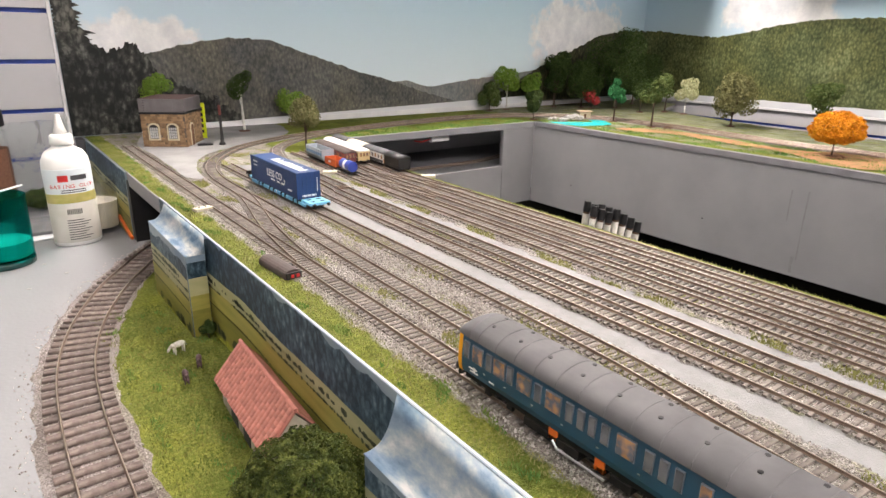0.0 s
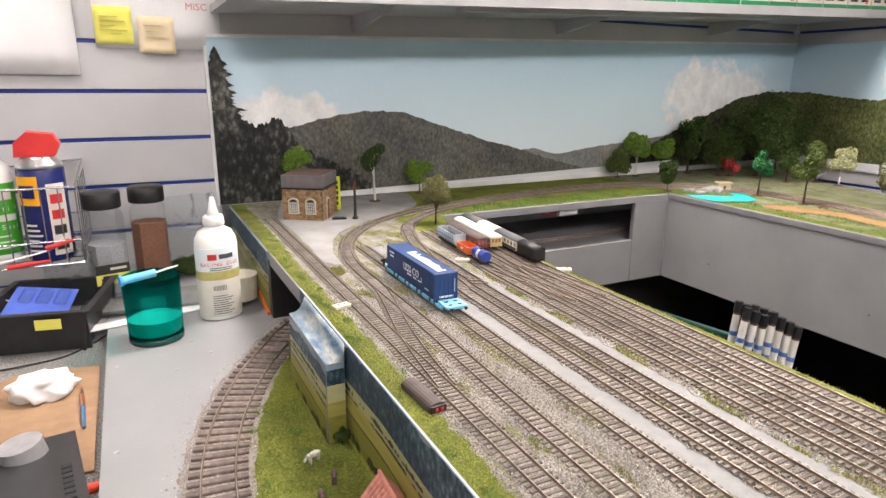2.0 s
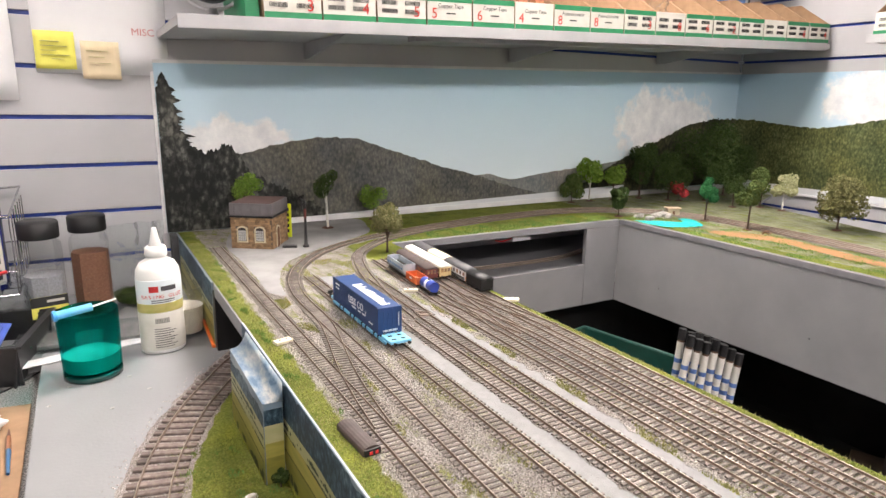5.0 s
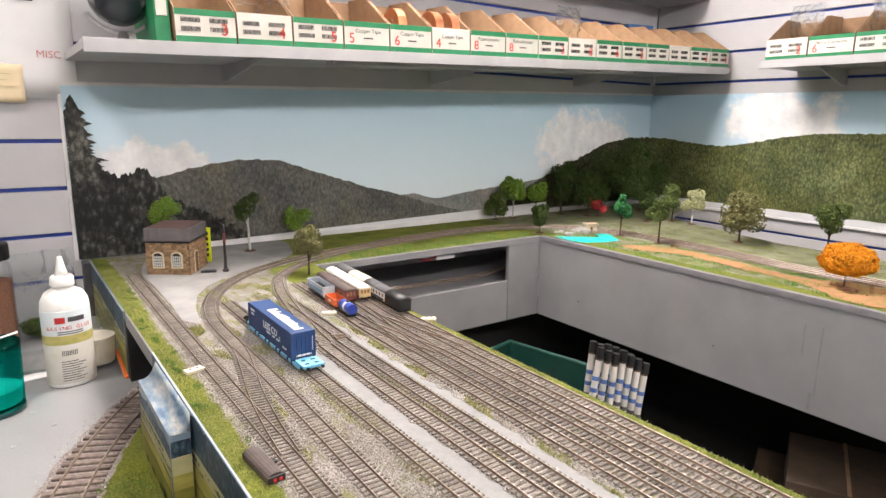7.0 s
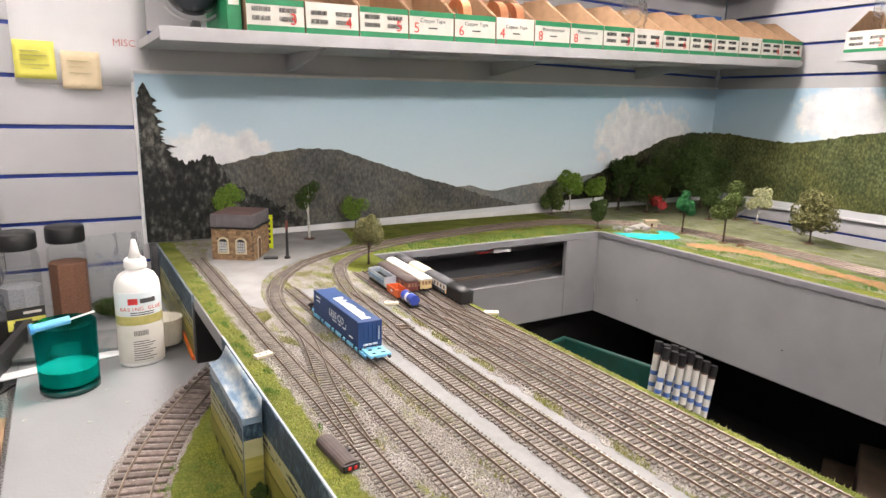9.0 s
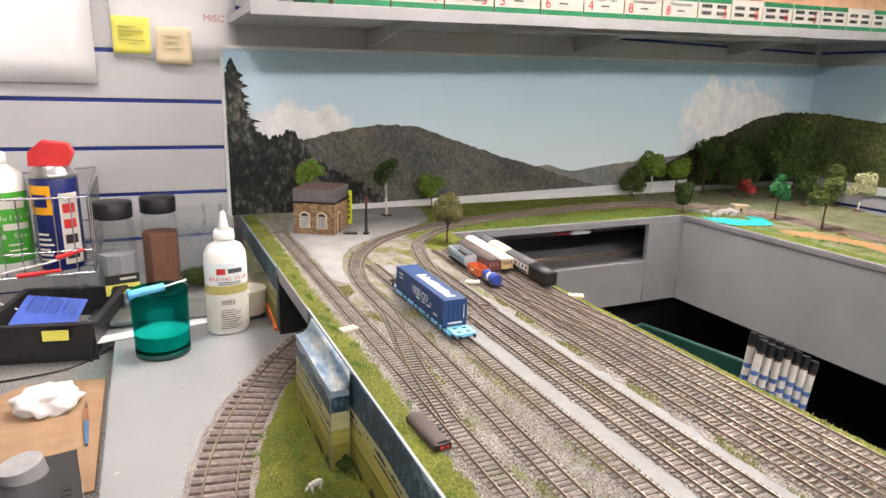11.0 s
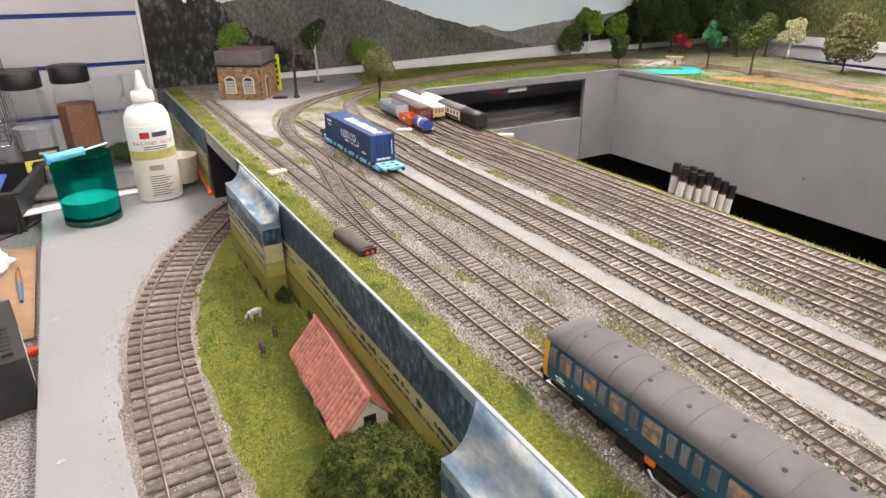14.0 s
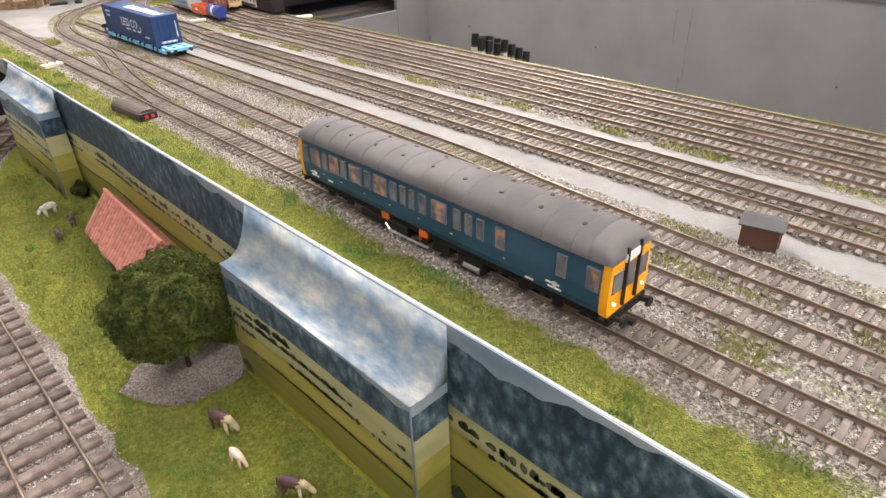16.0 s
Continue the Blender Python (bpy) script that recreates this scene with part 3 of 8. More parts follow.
# ---- tracks ----
def ribbon(name, pts, half, z, material, parent, label="", seed=1.0, rough=0.3):
    """A bed of loose stone along a polyline, with a ragged edge and a crowned section."""
    bm = bmesh.new()
    prev = None
    for i, p in enumerate(pts):
        q = pts[min(i + 1, len(pts) - 1)] - pts[max(i - 1, 0)]
        nrm = Vector((-q.y, q.x, 0)).normalized()
        a = half * (1 + rough * noise.noise(Vector((p.x * 60, p.y * 60, seed))))
        b = half * (1 + rough * noise.noise(Vector((p.x * 60, p.y * 60, seed + 9))))
        row = [bm.verts.new((p.x + nrm.x * w, p.y + nrm.y * w, z + h)) for w, h in ((a, -0.0015), (a * 0.8, 0.0008), (0, 0.001), (-b * 0.8, 0.0008), (-b, -0.0015))]
        if prev:
            for k in range(4):
                bm.faces.new((prev[k], prev[k + 1], row[k + 1], row[k]))
        prev = row
    bmesh.ops.recalc_face_normals(bm, faces=bm.faces[:])
    for f in bm.faces:
        if f.normal.z < 0:
            f.normal_flip()
    return part(name, bm, material, parent, label, True)


def rail_mesh(pts, off, z0, w, h):
    bm = bmesh.new()
    prev = None
    for i, p in enumerate(pts):
        q = pts[min(i + 1, len(pts) - 1)] - pts[max(i - 1, 0)]
        nrm = Vector((-q.y, q.x, 0)).normalized()
        c = p + nrm * off
        prof = ((-w, 0), (-w * 0.35, h * 0.3), (-w * 0.5, h * 0.7), (-w * 0.48, h * 0.82), (-w * 0.3, h * 0.94), (0, h), (w * 0.3, h * 0.94), (w * 0.48, h * 0.82), (w * 0.5, h * 0.7), (w * 0.35, h * 0.3), (w, 0))
        row = [bm.verts.new((c.x + nrm.x * u, c.y + nrm.y * u, z0 + v)) for u, v in prof]
        if prev:
            for k in range(10):
                f = bm.faces.new((prev[k], row[k], row[k + 1], prev[k + 1]))
                f.smooth = 2 < k < 7
                f.material_index = 0 if 2 < k < 7 else 1
        prev = row
    return bm


def sleeper_mesh(length, width, height):
    bm = bmesh.new()
    prism([(-width / 2, 0), (-width / 2, height * 0.7), (-width * 0.36, height), (width * 0.36, height), (width / 2, height * 0.7), (width / 2, 0)], "x", -length / 2, length / 2, bm)
    me = bpy.data.meshes.new("sleeper")
    bm.to_mesh(me)
    bm.free()
    return me


SL_OO = sleeper_mesh(0.031, 0.0035, 0.0016)
SL_OO.materials.append(M_SLEEPER)
SL_LOW = sleeper_mesh(0.066, 0.0088, 0.0042)
SL_LOW.materials.append(M_SLEEPER_LOW)


def track(pts, label, gauge=0.0185, z=0.0012, pitch=0.0074, big=False, singles=None, bed=None, group="tracks", bed_mat=None):
    """A stretch of model track: two rails and its sleepers; those with y inside singles are parts, the rest one joined part."""
    pl = spline([(x, y, 0) for x, y in pts])
    tr = empty("track")
    tagged(tr, label, "railway track", group)
    w, h, sh = (0.0013, 0.0042, 0.0040) if big else (0.0009, 0.0030, 0.0014)
    if bed:
        ribbon("ballast", pl, bed, 0.0006 + (ZL if big else 0.0), bed_mat or M_BALLAST, tr, "grey granite ballast", pts[0][0] * 50)
    for s in (-1, 1):
        part("rail", rail_mesh(pl, s * gauge / 2, z + sh, w, h), [M_RAIL, M_RAILSIDE], tr)
    acc, joined = 0.0, []
    me = SL_LOW if big else SL_OO
    for a, b in zip(pl, pl[1:]):
        d = (b - a).length
        while acc < d:
            c = a + (b - a) * (acc / d)
            ang = math.atan2(b.y - a.y, b.x - a.x) - math.pi / 2
            m = Matrix.Translation((c.x + random.uniform(-1, 1) * 0.0003, c.y, z)) @ Matrix.Rotation(ang + random.uniform(-0.02, 0.02), 4, "Z")
            if singles and singles[0] < c.y < singles[1]:
                s = new("sleeper", me)
                s.parent = tr
                s.matrix_basis = m
            else:
                joined.append(m)
            acc += pitch
        acc -= d
    if joined:
        base = [v.co.copy() for v in me.vertices]
        faces = [tuple(f.vertices) for f in me.polygons]
        vs, fs = [], []
        for m in joined:
            o = len(vs)
            vs += [tuple(m @ v) for v in base]
            fs += [tuple(o + i for i in f) for f in faces]
        jm = bpy.data.meshes.new("sleeper_run")
        jm.from_pydata(vs, [], fs)
        jm.materials.append(me.materials[0])
        so = new("sleeper_run", jm)
        so.parent = tr
        so["kind"] = "stuff"
    return tr


G = "station tracks"
NEAR_T = (-0.95, 0.35)
track([(0.033, NEAR + 0.02), (0.033, -1.0), (0.033, -0.3), (0.0325, 0.2), (0.033, 0.63)], "straight siding track with rusty rails beside the grass verge", singles=NEAR_T, bed=0.019, group=G)
track([(0.080, NEAR + 0.02), (0.080, -0.8), (0.081, -0.4), (0.088, -0.1), (0.089, 0.05), (0.089, 0.14), (0.094, 0.22), (0.114, 0.307), (0.16, 0.403), (0.243, 0.497), (0.37, 0.573), (0.527, 0.622), (0.729, 0.668), (0.951, 0.692), (1.15, 0.682), (1.30, 0.60), (1.40, 0.46), (1.425, 0.25), (1.415, 0.05), (1.395, -0.15), (1.40, -0.4), (1.40, NEAR + 0.02)], "long main line track curving round the layout", singles=(-0.95, 0.3), bed=0.019, group=G)
track([(0.118, NEAR + 0.02), (0.120, -0.95), (0.130, -0.72), (0.142, -0.57), (0.143, -0.2), (0.143, 0.31)], "wagon siding track with rusty rails", singles=NEAR_T, bed=0.0125, group=G)
track([(0.198, NEAR + 0.02), (0.198, -0.2), (0.205, 0.02), (0.220, 0.13), (0.238, 0.24), (0.262, 0.345), (0.305, 0.445), (0.40, 0.535), (0.527, 0.590), (0.729, 0.632), (0.93, 0.655), (1.10, 0.645), (1.26, 0.575), (1.36, 0.44), (1.385, 0.25), (1.375, 0.05), (1.355, -0.15), (1.36, -0.4), (1.36, NEAR + 0.02)], "second main line track curving round the layout", bed=0.0125, group=G)
track([(0.231, NEAR + 0.02), (0.231, -0.15), (0.237, 0.02), (0.241, 0.13), (0.244, 0.235)], "storage siding track beside the bare strip", bed=0.0125, group=G)
for x, y1 in ((0.290, 0.37), (0.320, 0.37), (0.350, 0.40), (0.381, 0.42)):
    track([(x, NEAR + 0.02), (x, -0.6), (x, 0.0), (x + 0.012, 0.2), (x + 0.02, y1)], "storage siding track with shiny rails", group=G)
track([(0.089, 0.10), (0.085, 0.04), (0.072, -0.03), (0.054, -0.117), (0.042, -0.205), (0.036, -0.27)], "short crossover track joining two sidings", z=0.0016, group=G)
for xa, xb, ya, yb in ((0.330, 0.303, 0.08, -0.1), (0.300, 0.33, 0.06, -0.12), (0.355, 0.384, 0.06, -0.12)):
    track([(xa, ya), ((xa + xb) / 2, (ya + yb) / 2), (xb, yb)], "short crossover track of the fiddle yard", z=0.0016, group=G)
low = [(0.20, 0.50), (0.09, 0.37), (0.0, 0.275), (-0.060, 0.185), (-0.107, 0.105), (-0.155, -0.01), (-0.182, -0.12), (-0.192, -0.24), (-0.193, -0.4), (-0.193, -0.65), (-0.193, -1.1), (-0.193, NEAR + 0.02)]
track(low, "large scale curved track on the lower board", gauge=0.0375, z=ZL + 0.001, pitch=0.0172, big=True, singles=(-1.0, 0.4), bed=0.046, bed_mat=M_BALLAST_LOW, group="lower tracks")
track([(0.5, 0.63), (0.75, 0.60), (1.0, 0.60), (1.2, 0.66)], "dark hidden track behind the opening", z=-0.126 + 0.001, group="lower tracks")


# grass on the lower board, from the ballast to the backscene
def low_left(y):
    ys = [p[1] for p in low][::-1]
    xs = [p[0] for p in low][::-1]
    return float(np.interp(y, ys, xs)) + 0.046


bm = bmesh.new()
prev = None
n = 140
for i in range(n + 1):
    y = NEAR + 0.02 + (0.20 - NEAR - 0.02) * i / n
    x0 = min(-0.03, low_left(y) - 0.01 + 0.009 * noise.noise(Vector((y * 45, 2.2, 0))))
    row = []
    for k in range(9):
        x = x0 + (-0.0215 - x0) * k / 8
        h = 0.0022 + 0.0016 * noise.noise(Vector((x * 60, y * 60, 4))) if 0 < k else 0.0002
        row.append(bm.verts.new((x, y, ZL + h)))
    if prev:
        for k in range(8):
            bm.faces.new((prev[k], prev[k + 1], row[k + 1], row[k]))
    prev = row
for f in bm.faces:
    f.normal_update()
    if f.normal.z < 0:
        f.normal_flip()
structure("lower_grass", bm, M_PARK, "green static grass on the lower board", "grass", True)

# bare grey yard round the stone building, dirt path and pond on the park board
def patch(name, outline, z, material, label, category, jitter=0.004, kind="structure", n=6):
    bm = bmesh.new()
    pts = spline([(*p, 0) for p in outline + outline[:1]], 0.01)[:-1]
    vs = []
    for p in pts:
        d = jitter * noise.noise(Vector((p.x * 70, p.y * 70, z * 100)))
        e = jitter * noise.noise(Vector((p.x * 70, p.y * 70, 8 + z)))
        vs.append(bm.verts.new((p.x + d, p.y + e, z)))
    f = bm.faces.new(vs)
    f.normal_update()
    if f.normal.z < 0:
        f.normal_flip()
    bmesh.ops.triangulate(bm, faces=[f])
    return tagged(bm_obj(name, bm, material), label, category, kind=kind)


patch("yard_surface", [(0.05, 0.24), (0.072, 0.215), (0.086, 0.30), (0.13, 0.42), (0.21, 0.50), (0.33, 0.58), (0.40, 0.63), (0.43, 0.70), (0.43, 0.835), (0.15, 0.835), (0.06, 0.66), (0.056, 0.45)], 0.0016, M_ASPH, "bare grey yard beside the stone building", "yard")
patch("dirt_path", [(1.22, 0.27), (1.30, 0.22), (1.33, 0.10), (1.31, -0.05), (1.29, -0.20), (1.36, -0.30), (1.38, -0.40), (1.20, -0.42), (1.17, -0.33), (1.24, -0.20), (1.255, -0.05), (1.27, 0.10), (1.22, 0.20)], 0.0022, M_DIRT, "orange dirt path through the park grass", "path", 0.012)
patch("pond", [(1.155, 0.46), (1.16, 0.36), (1.21, 0.325), (1.275, 0.315), (1.30, 0.34), (1.33, 0.40), (1.30, 0.42), (1.27, 0.38), (1.22, 0.42)], 0.0034, M_WATER, "turquoise resin pond beside the path", "pond", 0.006)

# ---- ceiling lights ----
M_LAMP = glow("lamp_panel", (1.0, 0.90, 0.85), 64.0)
M_BATTEN = glow("batten_diffuser", (1.0, 0.91, 0.87), 41.0)


def ceiling_light(x, y, r, label):
    lt = empty("ceiling_light", (x, y, 1.45))
    tagged(lt, label, "ceiling light", "ceiling lights")
    part("frame", box((-r, -r, -0.012), (r, r, 0.0), 0.002), M_TRIM, lt)
    part("diffuser", box((-r + 0.02, -r + 0.02, -0.016), (r - 0.02, r - 0.02, -0.0125)), M_LAMP, lt, "glowing white diffuser")
    return lt


def batten_light(x, y, z):
    lt = empty("batten_light", (x, y, z))
    tagged(lt, "long white hanging batten light, switched on", "batten light", "batten lights")
    part("housing", box((-0.76, -0.05, 0.0), (0.76, 0.05, 0.04), 0.004), M_TRIM, lt)
    part("diffuser", box((-0.75, -0.045, -0.10), (0.75, 0.045, -0.0005), 0.02), M_BATTEN, lt, "glowing white diffuser")
    for s in (-0.6, 0.6):
        part("hanger", cyl((s, 0, 0.0402), (s, 0, 1.45 - z), 0.003, seg=8), M_TRIM, lt)
    return lt


ceiling_light(0.73, 0.44, 0.31, "square white recessed ceiling light panel, switched on")
ceiling_light(-0.67, 0.30, 0.155, "smaller square white ceiling light panel, switched on")
for x in (-0.35, 1.30):
    batten_light(x, -1.70, 1.20)

# ---- backscene along the lower board ----
M_PRINT = mat("card_sky_print", (0.12, 0.19, 0.27), (0.30, 0.35, 0.38), rough=0.42, scale=16, detail=9, stretch=(1, 0.6, 1.4))
M_P_WOODS = forest_mat("card_blue_woods", 150, [(0.25, (0.014, 0.030, 0.048)), (0.45, (0.045, 0.080, 0.115)), (0.62, (0.11, 0.165, 0.21)), (0.85, (0.30, 0.36, 0.40))], (1.1, 1.1, 1.0))
M_P_TREES = forest_mat("card_dark_trees", 260, [(0.25, (0.026, 0.038, 0.028)), (0.55, (0.062, 0.080, 0.048)), (0.8, (0.12, 0.135, 0.065))], (1.1, 1.1, 0.9))
M_P_PALE = mat("card_pale_field", (0.44, 0.42, 0.24), (0.34, 0.34, 0.17), rough=0.42, scale=26, stretch=(1, 0.5, 3))
M_P_GOLD = mat("card_gold_field", (0.38, 0.33, 0.085), (0.29, 0.27, 0.06), rough=0.42, scale=30, stretch=(1, 0.4, 4))
M_P_OLIVE = mat("card_olive_field", (0.24, 0.22, 0.045), (0.17, 0.17, 0.035), rough=0.42, scale=34, stretch=(1, 0.4, 4))
M_P_FRINGE = mat("card_bright_verge", (0.42, 0.42, 0.06), (0.26, 0.29, 0.04), rough=0.5, scale=160)
M_TOPSKY = print_mat("box_top_sky", [(0.34, (0.07, 0.13, 0.20)), (0.45, (0.16, 0.23, 0.30)), (0.54, (0.28, 0.32, 0.34)), (0.66, (0.50, 0.49, 0.46)), (0.80, (0.24, 0.28, 0.30))], 34, rough=0.42, detail=10, stretch=(2.6, 0.75, 1))


def card_print(parent, x, y0, y1, z0, z1, seed, woods=0.97, field=0.62):
    """The country scene printed on a card facing the lower board: woods, fields and hedges, layer on layer."""
    h = z1 - z0
    n = max(60, int((y1 - y0) / 0.0022))
    count = [0]
    rb = random.Random(seed)

    def sway(y):
        return 0.045 * noise.noise(Vector((y * 6, seed, 1.0))) + 0.03 * math.sin(y * 5 + seed)

    def layer(name, high, amp, f, material):
        count[0] += 1
        off = 0.00020 * count[0]
        bm = bmesh.new()
        prev = None
        for i in range(n + 1):
            y = y0 + (y1 - y0) * i / n
            t = min(0.995, max(0.01, high + sway(y) + amp * noise.fractal(Vector((y * f, seed + count[0], 0.4)), 1.0, 2.0, 4)))
            row = (bm.verts.new((x - off, y, z0)), bm.verts.new((x - off, y, z0 + h * t)))
            if prev:
                bm.faces.new((prev[0], prev[1], row[1], row[0]))
            prev = row
        part(name, bm, material, parent)

    def hedge(name, at, size, chance, material):
        count[0] += 1
        off = 0.00020 * count[0]
        bm = bmesh.new()
        y = y0 + size
        while y < y1 - size:
            if noise.noise(Vector((y * 14, seed, count[0]))) + rb.uniform(-0.35, 0.35) < chance - 0.5:
                a, b = size * rb.uniform(0.5, 1.1), size * rb.uniform(0.3, 0.95)
                zc = z0 + h * (at + sway(y)) + b * 0.6
                ring = []
                for k in range(11):
                    t = 2 * math.pi * k / 11
                    r = rb.uniform(0.75, 1.15)
                    ring.append(bm.verts.new((x - off, min(y1, max(y0, y + a * r * math.cos(t))), min(z1, max(z0, zc + b * r * math.sin(t))))))
                bm.faces.new(ring)
            y += size * rb.uniform(0.35, 0.9)
        part(name, bm, material, parent)

    layer("printed_woodland", woods, 0.05, 26, M_P_WOODS)
    layer("printed_field", field, 0.015, 9, M_P_PALE)
    hedge("printed_hedge", field - 0.08, 0.0042, 0.46, M_P_TREES)
    hedge("printed_hedge", field - 0.15, 0.0030, 0.34, M_P_TREES)
    layer("printed_field", 0.50, 0.008, 6, M_P_GOLD)
    hedge("printed_hedge", 0.49, 0.0024, 0.60, M_P_TREES)
    layer("printed_field", 0.32, 0.006, 6, M_P_OLIVE)
    hedge("printed_hedge", 0.315, 0.0016, 0.95, M_P_TREES)
    hedge("printed_bush", 0.06, 0.010, 0.30, M_P_TREES)
    layer("printed_verge", 0.045, 0.03, 70, M_P_FRINGE)


scn = empty("backscene_strip")
tagged(scn, "printed card backscene of fields and woods along the board edge", "backscene", kind="structure")
part("card", box((-0.0245, NEAR, ZL), (-0.0215, 0.11, 0.0025)), M_PRINT, scn)
part("card", box((-0.0245, 0.362, ZL), (-0.0215, YW - 0.01, -0.002)), M_PRINT, scn)
part("white_edge", box((-0.0234, NEAR, 0.0026), (-0.0224, 0.11, 0.0029)), M_TRIM, scn)
card_print(scn, -0.0246, NEAR, 0.11, ZL, 0.0025, 2.0)
card_print(scn, -0.0246, 0.362, YW - 0.05, ZL, -0.002, 5.0)
structure("portal_post", box((-0.024, 0.342, ZL), (0.03, 0.3615, -0.0165), 0.001), M_BLACK, "black painted post of the tunnel mouth", "post")
structure("portal_beam", box((-0.0235, 0.1105, -0.024), (-0.0195, 0.3415, -0.0005), 0.0005), M_GREY, "grey board edge above the tunnel mouth", "beam")


def scenic_box(y0, y1, zf, depth, label):
    bx = empty("scenic_box", (-0.0268, 0, 0))
    tagged(bx, label, "scenic box", "scenic boxes")
    part("body", box((-depth, y0, ZL + 0.0022), (-0.0002, y1, zf - 0.0005), 0.0008), M_PRINT, bx)
    card_print(bx, -depth - 0.0001, y0 + 0.0006, y1 - 0.0006, ZL + 0.0024, zf - 0.001, 7.0 + y0 * 10, 0.93, 0.74)
    for ye, d in ((y0, -1),):
        bands = ((0.0, 0.34, M_P_OLIVE), (0.34, 0.52, M_P_GOLD), (0.52, 0.74, M_P_PALE), (0.74, 0.93, M_P_WOODS))
        for a, b, mt in bands:
            z = ZL + 0.0024
            hh = zf - 0.001 - z
            part("printed_end", box((-depth + 0.0006, ye - 0.0004, z + hh * a), (-0.0008, ye - 0.0001, z + hh * b)), mt, bx)
    out = [(-depth - 0.0003, zf - 0.0004), (-depth - 0.0003, zf + 0.0006)]
    for k in range(9):
        a = k / 8
        out.append((-depth + depth * a, zf + 0.0006 + (0.003 - zf) * a ** 3.2))
    out.append((-0.0002, zf - 0.0004))
    part("curved_top", prism(out, "y", y0 - 0.0003, y1 + 0.0003), M_TOPSKY, bx, "glossy printed sky card curving upward", True)
    return bx


scenic_box(-0.118, 0.070, -0.020, 0.024, "box covered with glossy landscape prints, sky on top")
scenic_box(-0.755, -0.555, -0.033, 0.027, "larger box covered with landscape prints and clouds")
odd = empty("orange_rod", (-0.028, 0.36, ZL))
tagged(odd, "thin orange plastic rod leaning on the backscene", "rod")
part("rod", cyl((0, 0.0, 0.004), (0.0, 0.105, 0.022), 0.0035, seg=10), mat("orange_plastic", (0.75, 0.16, 0.03), rough=0.4), odd)


# ---- trees ----
def leaf_mat(name, a, b):
    m = mat(name, a, b, rough=0.8, scale=120, spec=0.2)
    return m


M_BARK = mat("dark_bark", (0.085, 0.055, 0.035), (0.05, 0.033, 0.022), rough=0.9, scale=200, bump=0.0006)
M_BIRCH = mat("white_bark", (0.72, 0.70, 0.66), (0.5, 0.48, 0.45), rough=0.8, scale=150)
L_DARK = leaf_mat("dark_leaves", (0.022, 0.042, 0.010), (0.06, 0.09, 0.022))
L_MID = leaf_mat("mid_leaves", (0.05, 0.085, 0.02), (0.12, 0.15, 0.045))
L_BRIGHT = leaf_mat("bright_leaves", (0.10, 0.19, 0.02), (0.20, 0.30, 0.05))
L_EMER = leaf_mat("emerald_leaves", (0.02, 0.11, 0.035), (0.05, 0.19, 0.07))
L_OLIVE = leaf_mat("olive_leaves", (0.105, 0.108, 0.038), (0.21, 0.20, 0.09))
L_PALE = leaf_mat("pale_leaves", (0.32, 0.33, 0.16), (0.52, 0.52, 0.32))
L_RED = leaf_mat("red_leaves", (0.5, 0.04, 0.05), (0.72, 0.12, 0.12))
L_ORANGE = leaf_mat("orange_leaves", (0.52, 0.19, 0.008), (0.75, 0.34, 0.02))


def blobs(rng, n, w, h, z0, flat=1.0):
    out = []
    for i in range(n):
        a = rng.uniform(0, 2 * math.pi)
        r = w * 0.62 * math.sqrt(rng.random())
        z = z0 + h * (0.2 + 0.6 * rng.random())
        k = 1.0 - 0.55 * abs((z - z0) / h - 0.45)
        out.append((Vector((r * math.cos(a) * k, r * math.sin(a) * k, z)), w * rng.uniform(0.36, 0.55) * k))
    return out


